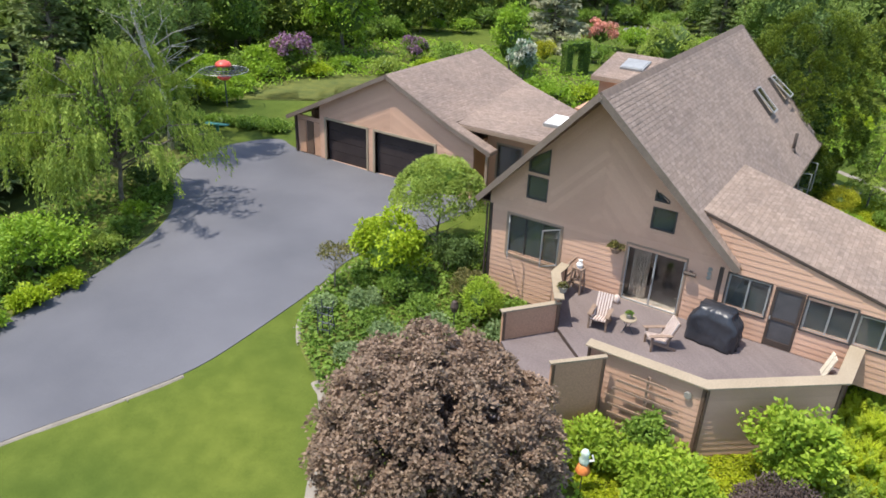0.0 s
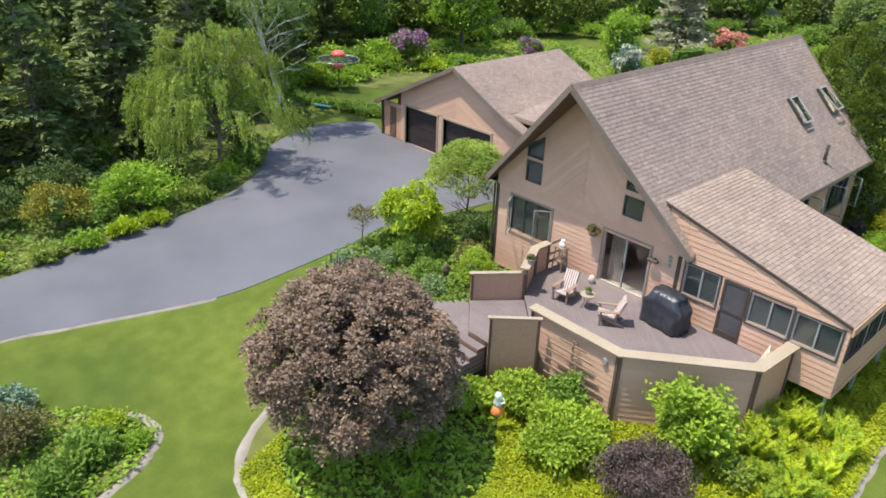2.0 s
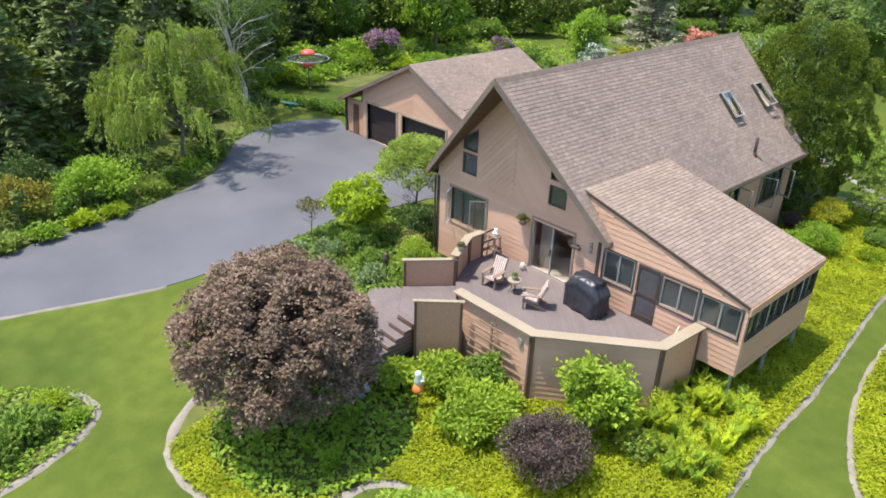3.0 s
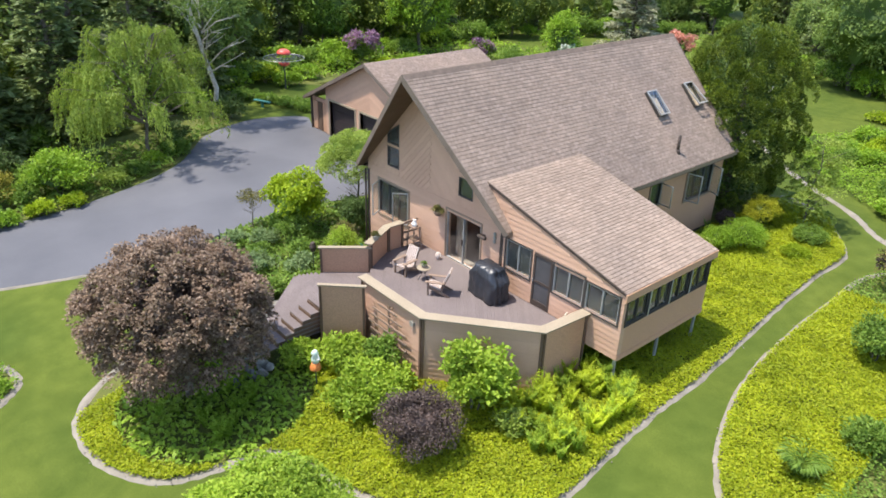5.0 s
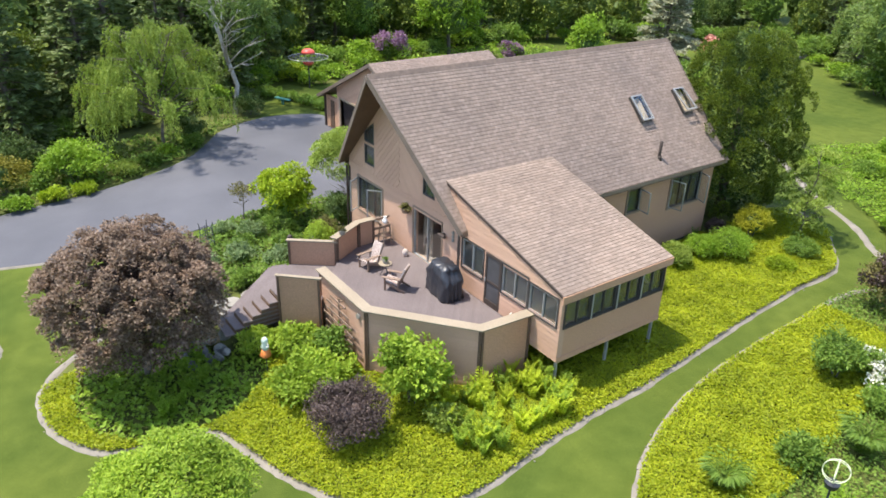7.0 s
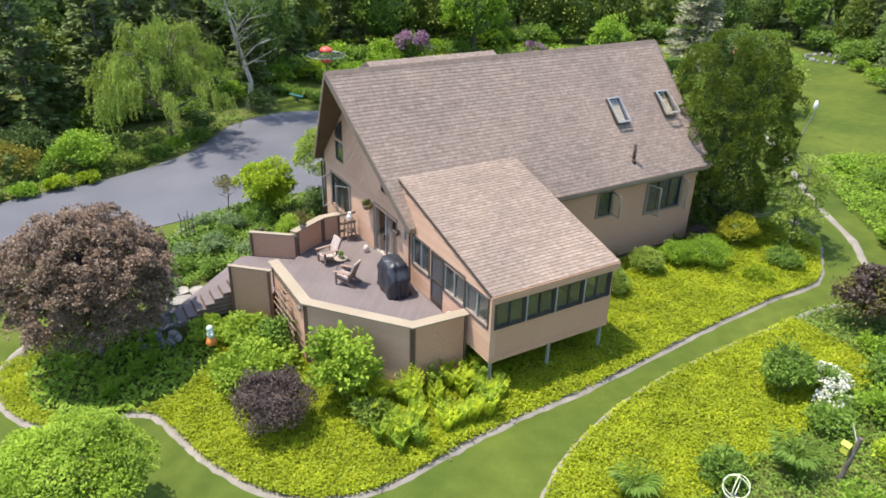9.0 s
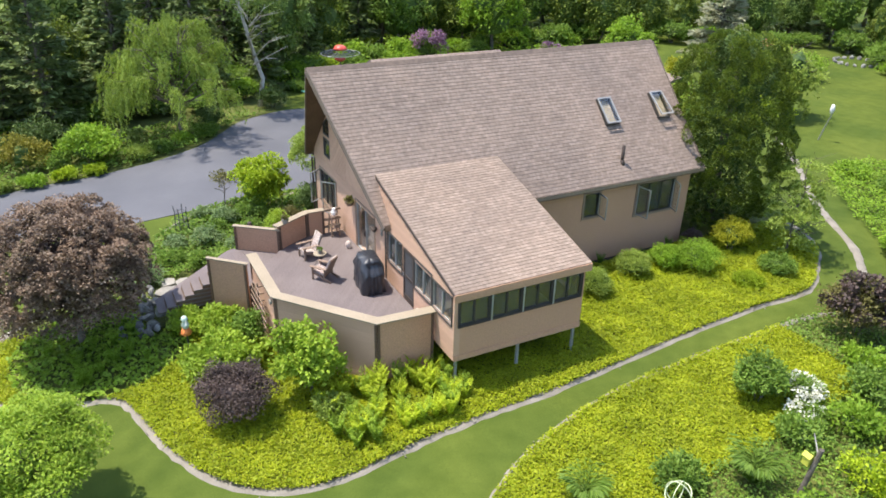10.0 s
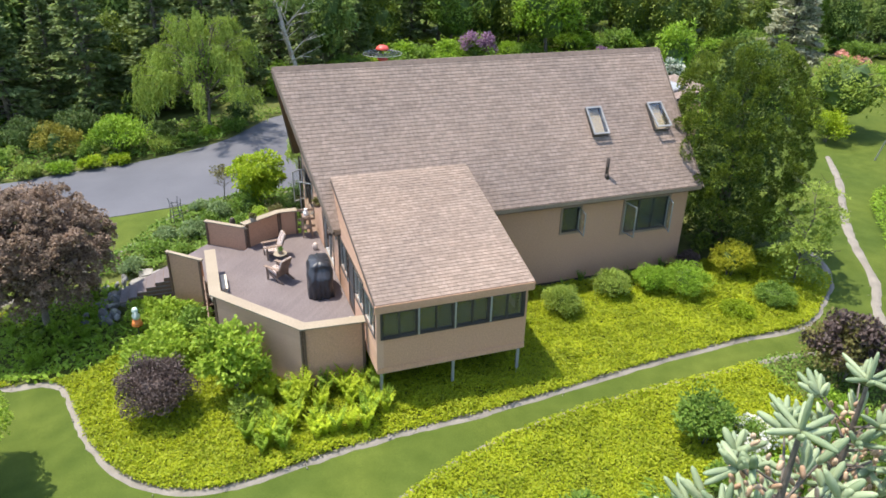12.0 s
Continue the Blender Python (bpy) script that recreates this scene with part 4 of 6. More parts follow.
side_wall((-6.1, 17.78), (-2.55, 17.78), 1.0, CAPZ, cap=0)
side_wall((-2.55, 17.78), (0.62, 20.42), 1.0, CAPZ, cap=0)
side_wall((0.62, 20.42), (0.74, 22.5), 1.0, CAPZ, siding=False, cap=0)
mitred_caps([(-6.16, 17.78), (-2.55, 17.78), (0.62, 20.42), (0.74, 22.52)], 0.42, CAPZ)
side_wall((-6.56, 16.19), (-5.42, 17.43), 1.0, CAPZ - 0.03, siding=False, cap=0.16)
side_wall((-9.1, 17.8), (-7.87, 19.42), 1.2, CAPZ, siding=False, cap=0.2)
mitred_caps([(-7.8, 19.3), (-8.7, 20.9), (-8.7, 21.7)], 0.34, CAPZ + 0.22)
side_wall((-7.87, 19.42), (-8.7, 20.9), 1.2, CAPZ + 0.22, siding=False, cap=0)
side_wall((-8.7, 20.9), (-8.7, 21.7), 1.2, CAPZ + 0.22, siding=False, cap=0)
wpart("rim", boxes((-8.7, 0.55, 22.3, 22.5, 2.6, 2.94)), DARK, deck)
bm = prism(bmesh.new(), [(x, y) for x, y in DECK_POLY], 1.3, DZ - 0.045)
wpart("frame", bm, DARK, deck)
wpart("frame", prism(bmesh.new(), LAND_POLY, 1.0, LZ - 0.045), DARK, deck)
deck_boards(DECK_POLY, DZ, radians(-41), "", 1)
deck_boards(LAND_POLY, LZ, radians(0), "", 2)
for k in range(6):
    # broad steps that wrap round the corner of the landing
    z, out = LZ - 0.17 * (k + 1), 0.36 * (k + 1)
    wpart("step", prism(bmesh.new(), [(-6.75, 16.28), (-6.75, 16.28 - out), (-7.6 - 0.12 * out, 16.28 - out), (-9.2 - 0.95 * out, 17.8), (-9.1, 17.8), (-7.6, 16.28)], z - 0.05, z), DECK, deck, "grey stained step")
    inner = out - 0.36
    wpart("riser", prism(bmesh.new(), [(-6.77, 16.27), (-6.77, 16.3 - inner - 0.04), (-7.58 - 0.12 * inner, 16.3 - inner - 0.04), (-9.12 - 0.95 * inner, 17.78), (-9.1, 17.78), (-7.6, 16.3)], z, z + 0.119), SOFFIT, deck, "dark step riser")

# ---- garage ----
GX, GZ, GE, GF, GB = -23.4, 7.3, 3.74, 30.35, 39.6
GS = (GZ - GE) / 7.5
garage = thing("garage", (GX, 35, 1.4), 0, "tan wooden double garage with dark doors and a chevron gable", "garage")
g_under = lambda x: GZ - GS * abs(x - GX) - 0.2
g_open = [(-28.1, -25.05, 1.4, 3.9), (-24.45, -20.4, 1.4, 3.9)]
GFR = Matrix.Translation((0, GF, 0))
gw = wpart("wall", wall_mesh(-28.6, -18.0, 1.2, g_under, g_open, [GX]), SIDING, garage, m=GFR)
g_clear = free(g_open)
for k in range(14):
    drop = k * ROW * math.hypot(1, GS)
    run_boards(gw, (GX, g_under(GX) - 0.2 - drop), -math.atan(GS), 8, lambda u, z: z > 3.98 and GX < u < -18.05 and z < g_under(u) - 0.05)
    run_boards(gw, (-28.6, g_under(GX) - 0.2 - drop - GS * (GX + 28.6)), math.atan(GS), 8, lambda u, z: z > 3.98 and -28.6 < u < GX and z < g_under(u) - 0.05)
level_siding(gw, -28.6, -18.0, 1.5, 3.95, g_open)
for a, b, z0, z1 in g_open:
    dr = put(new("garage_door"), garage, Matrix.Translation((a, GF, z0)))
    tagged(dr, "dark brown sectional garage door, closed")
    n = 4
    for k in range(n):
        h = (z1 - z0) / n
        mesh_ob("panel", boxes((0.0, b - a, 0.2, 0.25, k * h + 0.008, (k + 1) * h - 0.008)), GARAGE_DOOR, dr)
    wpart("door_trim", boxes((a - 0.12, a, GF - 0.06, GF + 0.2, z0, z1 + 0.12), (b, b + 0.12, GF - 0.06, GF + 0.2, z0, z1 + 0.12), (a, b, GF - 0.06, GF + 0.2, z1, z1 + 0.12)), CAP, garage, "light tan door surround")
wpart("wall", wall_mesh(GF + 0.22, GB - 0.3, 1.2, lambda u: g_under(-18.0)), PANEL, garage, m=pose(-18.0, 0, 0, 0, 0, 90))
wpart("wall", wall_mesh(-GB + 0.3, -GF - 1.2, 1.2, lambda u: g_under(-30.4)), PANEL, garage, m=pose(-30.4, 0, 0, 0, 0, -90))
wpart("wall", wall_mesh(-30.4, -18.0, 1.2, g_under, [], [GX]), PANEL, garage, m=Matrix.Translation((0, GB - 0.5, 0)))
lean = wpart("wall", boxes((-30.5, -28.6, GF + 0.1, GF + 0.25, 1.2, 3.75)), SIDING, garage)
for k in range(3):
    u = -30.3 + k * 0.6
    wpart("screen_panel", boxes((u, u + 0.5, GF + 0.03, GF + 0.095, 1.5, 3.5)), PANEL if k != 1 else SOFFIT, garage, "upright wooden panel")
wpart("post", boxes((-30.64, -30.5, GF - 0.02, GF + 0.12, 1.3, 3.7)), DARK, garage)
GR = -19.3
g_at = lambda x: GZ - GS * abs(x - GX)
roof_slope(garage, (GX - 7.5, GF - 0.4, GE), (GX - 7.5, GB, GE), (GX, GB, GZ), (GX, GF - 0.4, GZ), ROOF, 0.14, label="brown shingled garage roof")
roof_slope(garage, (GR, GF - 0.4, g_at(GR)), (GR, GB, g_at(GR)), (GX, GB, GZ), (GX, GF - 0.4, GZ), ROOF, 0.14, label="brown shingled garage roof")
# a narrow flared strip of roof runs on past the entry
roof_slope(garage, (-16.75, GF - 0.45, 4.42), (-16.75, GF + 0.25, 4.42), (GR, GF + 0.25, g_at(GR)), (GR, GF - 0.4, g_at(GR)), ROOF, 0.14)
wpart("barge_board", beam(bmesh.new(), (GX - 7.5, GF - 0.42, GE - 0.13), (GX, GF - 0.42, GZ - 0.13), 0.05, 0.22), BARGE, garage)
wpart("barge_board", beam(bmesh.new(), (GR, GF - 0.42, g_at(GR) - 0.13), (GX, GF - 0.42, GZ - 0.13), 0.05, 0.22), BARGE, garage)
wpart("barge_board", beam(bmesh.new(), (-16.75, GF - 0.47, 4.29), (GR, GF - 0.42, g_at(GR) - 0.13), 0.05, 0.22), BARGE, garage)
wpart("fascia", boxes((GX - 7.53, GX - 7.47, GF - 0.4, GB, GE - 0.22, GE - 0.02)), TRIM, garage)
wpart("fascia", boxes((-16.78, -16.72, GF - 0.44, GF + 0.25, 4.24, 4.4)), TRIM, garage)
wpart("post", boxes((-17.1, -16.96, GF - 0.3, GF - 0.16, 1.3, 4.35)), TRIM, garage)
entry = thing("entry_wing", (-16, 35, 1.4), 0, "low entry wing joining the garage to the house", "building")
roof_slope(entry, (-19.42, 30.65, 5.3), (-13.6, 30.65, 5.3), (-14.6, 35.2, 5.83), (-20.2, 39.5, 5.8), ROOF, 0.12, label="brown shingled entry roof")
ENTRY_M = Matrix.Translation((0, 31.7, 0))
wpart("wall", wall_mesh(-17.98, -12.52, 1.2, lambda u: 5.2, [(-17.3, -15.9, 2.5, 4.3), (-15.2, -14.3, 1.5, 3.6)]), PANEL, entry, m=ENTRY_M)
window(entry, ENTRY_M, -17.3, -15.9, 2.5, 4.3, panes=1)
window(entry, ENTRY_M, -15.2, -14.3, 1.5, 3.6, panes=1, name="door", trim=DARK)
wpart("fascia", boxes((-19.2, -13.6, 30.6, 30.645, 5.08, 5.27)), TRIM, entry)
wpart("wall", boxes((-17.98, -12.52, 34.4, 34.6, 1.2, 5.5)), PANEL, entry)
sk = put(new("skylight"), entry, Matrix.Translation((-14.75, 33.2, 5.62)) @ Matrix.Rotation(math.atan(0.115), 4, "X"))
mesh_ob("frame", boxes((-0.5, 0.5, -0.7, 0.7, -0.06, 0.12)), FRAME, sk)
mesh_ob("pane", boxes((-0.42, 0.42, -0.62, 0.62, 0.12, 0.15)), WHITE, sk)
rear = thing("rear_wing", (-15, 44, 1.4), 0, "low rear wing with a shingled roof and a skylight", "building")
roof_slope(rear, (-17.2, 43.0, 6.0), (-13.5, 43.0, 6.0), (-13.5, 47.0, 6.88), (-17.2, 47.0, 6.88), ROOF, 0.14)
wpart("wall", boxes((-16.8, -13.8, 43.5, 46.7, 1.2, 5.95)), PANEL, rear)
wpart("fascia", boxes((-17.2, -13.5, 42.94, 43.0, 5.75, 5.98)), TRIM, rear)
wpart("link", boxes((-16.2, -13.9, 38.6, 43.6, 1.2, 5.0)), PANEL, rear)
sk = put(new("skylight"), rear, Matrix.Translation((-15.2, 45.2, 6.5)) @ Matrix.Rotation(math.atan(0.222), 4, "X"))
mesh_ob("frame", boxes((-0.75, 0.75, -0.75, 0.75, 0, 0.14)), FRAME, sk)
mesh_ob("pane", boxes((-0.66, 0.66, -0.66, 0.66, 0.14, 0.17)), FRAME, sk)


# ---- ground cover ----
def cover(name, line, density, mat, label, seed, size=0.14, height=0.3, keep=None, hole=None):
    """A low mat of leaves over the whole outline; nobody could count them."""
    rng = np.random.default_rng(seed)
    line = np.asarray(line)
    lo, hi = line.min(0), line.max(0)
    n = int(density * (hi - lo).prod())
    p = rng.uniform(lo, hi, (n, 2))
    ok = inside(line, p[:, 0], p[:, 1])
    if keep is not None:
        ok &= keep(p[:, 0], p[:, 1])
    p = p[ok]
    u = np.array([noise.noise((x * 0.9, y * 0.9, seed)) + 0.6 * noise.noise((x * 2.6, y * 2.6, seed)) for x, y in p])
    z = np.array([gz(x, y) for x, y in p]) + height * (0.75 + 0.45 * u) * rng.uniform(0.55, 1.05, len(p))
    at = np.column_stack([p, z])
    way = rng.normal(size=(len(p), 3)) * (1, 1, 0.4) + (0, 0, 0.15)
    return tagged(leaves(name, at, way, size, mat, None, rng, 0.62, 0.2), label, "ground cover", kind="stuff")


def off_house(x, y):
    in_house = (x > WL - 0.2) & (x < WR + 0.3) & (y > YF - 0.3)
    in_deck = inside(np.array(DECK_POLY + LAND_POLY[:1]), x, y) | inside(np.array(LAND_POLY), x, y) | ((x > -9.1) & (x < -6.5) & (y > 13.6) & (y < 18))
    return ~(in_house | in_deck)


front_part = lambda x, y: off_house(x, y) & (y < 47) & (x > -9.9 + np.maximum(0, 12 - y) * 0.3) & (y < 13.8 + 0.9 * np.maximum(x + 8.0, 0))
side_part = lambda x, y: off_house(x, y) & (x > WR) & (y >= 13.8)
under_maple = lambda x, y: ((x + 6.6) / 3.4) ** 2 + ((y - 12.0) / 3.3) ** 2 < 1
gold_a = lambda x, y: front_part(x, y) & ~under_maple(x, y)
cover("ground_cover", BED, 1050, L_COVER, "bright chartreuse ground cover round the deck and maple", 3, 0.092, 0.3, keep=lambda x, y: (gold_a(x, y) | side_part(x, y)) & (y < 44.5))
cover("ground_cover", BED, 110, L_SHADE, "green leafy ground cover in the maple's shade", 4, 0.2, 0.4, keep=lambda x, y: off_house(x, y) & under_maple(x, y))
cover("ground_cover", BED, 110, L_MID, "mixed green perennials between driveway and deck", 5, 0.2, 0.4, keep=lambda x, y: off_house(x, y) & (x < -8.7) & (y > 12.8) & (y < 27) & ((x < -10.9) | (y > 17.4)))
cover("ground_cover", BED_R, 1050, L_COVER, "bright chartreuse ground cover beside the grass path", 6, 0.092, 0.3, keep=lambda x, y: (x < 8.6 + 0.1 * (34 - y)) & (y < 36.5))
cover("ground_cover", BED_R, 170, L_MID, "mixed green perennials in the side bed", 7, 0.12, 0.4, keep=lambda x, y: (x >= 8.4 + 0.1 * (34 - y)) | (y >= 36.3))
cover("ground_cover", ISLAND, 90, L_BRIGHT, "green perennials in the island bed", 8, 0.16, 0.3)
cover("ground_cover", WOOD_BED, 32, L_MID, "green undergrowth beside the driveway", 9, 0.26, 0.5, keep=lambda x, y: x > -34.5)
cover("ground_cover", HEDGE_BED, 14, L_BRIGHT, "green perennials in the far bed", 10, 0.32, 0.55)

border(BED[6 * 9:6 * 32 + 3], 0.44, "pale gravel edging along the bed", 21)
border(BED[0:6 * 4], 0.3, "pale stone edging beside the driveway", 22)
border(BED_R[3:6 * 8 + 3], 0.4, "pale gravel edging of the side bed", 23)
border(ISLAND[6 * 3:6 * 7], 0.4, "pale gravel edging of the island bed", 24)
border(DRIVE[4:6 * 4] + np.array((0.12, 0)), 0.22, "loose pale gravel along the driveway edge", 25)
MEADOW = smooth_line([(7.0, 43.4), (3.9, 45.3), (1.5, 47.3), (-1.8, 49.7), (-4.1, 51.5), (-6.6, 53.8), (-8, 58), (-3, 65), (8, 68), (20, 58), (24, 46), (14, 43)])
cover("ground_cover", MEADOW, 85, L_BRIGHT, "tall green meadow plants behind the gravel path", 12, 0.17, 0.5)
cover("ground_cover", MEADOW, 45, L_FRESH, "yellow green meadow plants behind the gravel path", 13, 0.16, 0.55, keep=lambda x, y: np.sin(x * 0.7 + 1) * np.sin(y * 0.5) > 0.1)
border(smooth_line([(6.0, 42.4), (2.9, 44.0), (0.7, 46.2), (-2.6, 48.5), (-4.8, 50.2), (-7.3, 52.5), (-10, 55), (-13.9, 58)], False), 0.55, "narrow winding gravel garden path", 26)

# ---- the large plants ----
rng = np.random.default_rng(11)
maple = thing("maple_tree", (-7.3, 11.3, gz(-7.3, 11.3)), 0, "spreading Japanese maple with bronze red leaves", "tree")
part("trunk", limbs(rng, (0, 0, -0.2), (0.1, 0.1, 4.2), 2.6, 16, 0.16, start=0.25), BARK, maple, smooth=True)
p, w, _ = pads(rng, 70000, (0, 0, 3.4), (2.85, 2.85, 2.45), 640, 0.27, -0.55, 1.8, 0.75, (0.8, 1.06))
p = uneven(p, (0, 0, 3.4), 9, 0.1)
crown = leaves("crown", p, w + rng.normal(size=w.shape) * (0.5, 0.5, 0.2), 0.1, L_MAPLE, maple, rng, 0.65, 0.1)
# dark barberry colour borrowed for the shade inside the maple
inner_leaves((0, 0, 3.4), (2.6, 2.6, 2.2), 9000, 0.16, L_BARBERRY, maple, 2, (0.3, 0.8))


def willow(at, height, radius, label, seed):
    """A weeping tree: limbs, and curtains of hanging shoots set with leaves."""
    rng = np.random.default_rng(seed)
    ob = thing("weeping_tree", (*at, gz(*at)), 0, label, "tree")
    part("trunk", limbs(rng, (0, 0, -0.3), (0.2, 0, height * 0.8), radius * 0.7, 14, 0.13, start=0.3), BARK, ob, smooth=True)
    P, Wd = [], []
    bm = bmesh.new()
    for k in range(56):
        # each arching bough ends in a narrow curtain of shoots
        a, r = rng.uniform(0, 6.28), radius * rng.uniform(0.12, 0.95)
        top = height * (1.03 - 0.52 * (r / radius) ** 2) * rng.uniform(0.62, 1.05)
        tube(bm, [(0.1, 0, top * 0.55), (math.cos(a) * r * 0.6, math.sin(a) * r * 0.6, top * 0.92), (math.cos(a) * r * 0.95, math.sin(a) * r * 0.95, top * 0.97)], [0.06, 0.035, 0.012], 5)
        for j in range(24):
            sx, sy = rng.normal(size=2) * 0.24
            back = rng.random() * 0.45
            t0 = top * (1 - 0.06 * back) - 0.5 * (sx * sx + sy * sy) + rng.normal() * 0.08
            low = max(1.7, t0 - rng.uniform(0.5, 2.7) * (1 - back))
            m = int(24 * (t0 - low)) + 6
            f = rng.random(m)
            out = 0.4 * np.sin(f * 1.6) - back * r * 0.7
            q = np.column_stack([math.cos(a) * (r + out) + sx, math.sin(a) * (r + out) + sy, t0 - f * (t0 - low)]) + rng.normal(size=(m, 3)) * (0.045, 0.045, 0.05)
            P.append(q)
            Wd.append(np.column_stack([np.full(m, math.cos(a) * 0.35), np.full(m, math.sin(a) * 0.35), np.full(m, -1.0)]) + rng.normal(size=(m, 3)) * 0.3)
    part("bough_frame", bm, BARK, ob)
    leaves("foliage", np.concatenate(P), np.concatenate(Wd), 0.16, L_WILLOW, ob, rng, 0.36)
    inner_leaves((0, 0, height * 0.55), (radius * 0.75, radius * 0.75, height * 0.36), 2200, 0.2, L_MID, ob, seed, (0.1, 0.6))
    return ob


willow((-31.5, 19.0), 8.7, 5.2, "weeping birch with pale green hanging shoots", 31)


rng = np.random.default_rng(41)
cedar = thing("cedar_tree", (-4.8, 41.7, 1.4), 0, "tall dense green cedar beside the house", "tree")
part("trunk", tube(bmesh.new(), [(0, 0, -0.3), (0, 0, 5), (0, 0, 9.4)], [0.3, 0.2, 0.04], 9), BARK, cedar, smooth=True)


def cedar_r(f):
    """Radius of the cedar's outline at that share of its height."""
    return (2.15 + 0.85 * math.sin(min(1.0, f / 0.45) * 1.57)) * math.sqrt(max(0.03, 1 - max(0.0, (f - 0.5) / 0.53) ** 2.2))


P, Wd = [], []
for k in range(330):
    f = ((k + rng.random()) / 330) ** 0.9
    a = k * 2.4 + rng.normal() * 0.4
    d = np.array((math.cos(a), math.sin(a), 0.0))
    r = cedar_r(f) * rng.uniform(0.82, 1.1) * (1 + 0.12 * noise.noise((d[0] * 1.3, d[1] * 1.3, f * 3)))
    g = rng.uniform(0.7, 1.35)
    # a knob of sprays that turn outwards and up
    m = 260
    o = on_sphere(rng, m)
    o = np.where(((o @ d) + 0.6 * o[:, 2] < -0.15)[:, None], -o, o)
    q = o * (0.34 * g * rng.uniform(0.75, 1.0, m))[:, None] * (1, 1, 1.3)
    P.append(d * r + np.array((0, 0, 0.5 + 9.1 * f)) + q)
    Wd.append(o + d * 0.3 + np.array((0, 0, 0.5)) + rng.normal(size=(m, 3)) * 0.3)
leaves("foliage", np.concatenate(P), np.concatenate(Wd), 0.12, L_CEDAR, cedar, rng, 0.5)
# darker leaves here stand for the shade between the knobs
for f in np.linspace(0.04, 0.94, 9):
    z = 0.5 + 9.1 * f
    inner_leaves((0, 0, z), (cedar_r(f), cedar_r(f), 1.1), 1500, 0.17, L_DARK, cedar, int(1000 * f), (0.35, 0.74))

# woods behind and beside the garden
proto = [tree((-62, 30), 15, 5.0, L_WOOD, "tall woodland tree with a full green crown", 51, n=4600, size=0.58, clump=1.5, ncl=80, trunk=0.28, squash=0.48, group="woods"),
         tree((-64, 38), 16, 4.6, L_MID, "tall broadleaf tree at the wood's edge", 52, n=4600, size=0.56, clump=1.4, ncl=90, trunk=0.28, squash=0.49, group="woods"),
         conifer((-62, 20), 17, 4.4, L_PINE, "tall dark conifer in the woods", 53, n=5600, size=0.7, group="woods"),
         tree((-66, 46), 12, 4.4, L_CEDAR, "dark woodland tree with dense low branches", 54, n=4600, size=0.52, clump=1.4, ncl=80, squash=0.49, group="woods"),
         tree((-70, 52), 15, 5.2, L_WOOD, "distant woodland tree in the back row", 56, n=2000, size=0.8, clump=1.8, ncl=60, trunk=0.28, squash=0.48, group="woods"),
         conifer((-70, 60), 17, 4.6, L_PINE, "distant dark conifer in the back row", 57, n=2600, size=0.8, group="woods")]
rng = np.random.default_rng(55)
EDGE = smooth_line([(-40, -12), (-40, 2), (-41, 14), (-42.5, 24), (-47, 33), (-51, 43), (-53, 56), (-50, 72), (-43, 88), (-30, 97), (-20, 88), (-9, 79), (4, 72), (18, 60), (30, 46)], False, 8)
along = np.concatenate([[0], np.cumsum(np.linalg.norm(np.diff(EDGE, axis=0), axis=1))])
for row, (off, gap, kinds) in enumerate(((0, 4.4, (0, 1, 2, 3, 3)), (6, 5.2, (4, 5, 2, 4, 5)), (13, 7.0, (4, 5)), (21, 9.0, (4, 5)))):
    s = rng.uniform(0, 3)
    while s < along[-1]:
        k = min(np.searchsorted(along, s), len(EDGE) - 1)
        d = EDGE[min(k + 1, len(EDGE) - 1)] - EDGE[k - 1]
        nrm = np.array((-d[1], d[0])) / np.linalg.norm(d)
        x, y = EDGE[k] + nrm * (off + rng.normal() * 1.2)
        f = rng.uniform(0.8, 1.2) * (0.58, 0.75, 1.0, 1.0)[row]
        kind = int(rng.choice(kinds))
        if row == 0 and x < -39 and y < 26:
            kind = int(rng.choice((2, 3, 2)))
        ob = copy_thing(proto[kind], pose(x, y, gz(x, y), 0, 0, rng.uniform(0, 360)))
        ob.scale = (f, f, f * rng.uniform(0.9, 1.15))
        s += gap * rng.uniform(0.75, 1.25)
for x, y, f in ((-36.0, 5.5, 0.62), (-37.2, 11.0, 0.7), (-35.6, 1.0, 0.55), (-38.6, 16.0, 0.72)):
    # dark conifers stand in front of the wood's edge beside the driveway
    copy_thing(proto[2], pose(x, y, gz(x, y), 0, 0, 50 * x)).scale = (f * 1.1, f * 1.1, f)
low = [bush((-60, 10), 1.8, 2.0, L_MID, "leafy green undergrowth shrub at the wood's edge", 61, n=1000, size=0.28, ncl=30, group="undergrowth"),
       bush((-60, 4), 1.6, 1.7, L_BRIGHT, "bright green undergrowth shrub at the wood's edge", 62, n=1000, size=0.26, ncl=30, group="undergrowth")]
s = 0.0
while s < along[-1] - 20:
    k = min(np.searchsorted(along, s), len(EDGE) - 2)
    d = EDGE[k + 1] - EDGE[k - 1]
    nrm = np.array((-d[1], d[0])) / np.linalg.norm(d)
    x, y = EDGE[k] - nrm * rng.uniform(0.5, 4.5)
    f = rng.uniform(0.7, 1.4)
    copy_thing(low[int(rng.random() < 0.4)], pose(x, y, gz(x, y), 0, 0, rng.uniform(0, 360))).scale = (f, f, f * rng.uniform(0.7, 1.1))
    s += rng.uniform(1.6, 3.4)


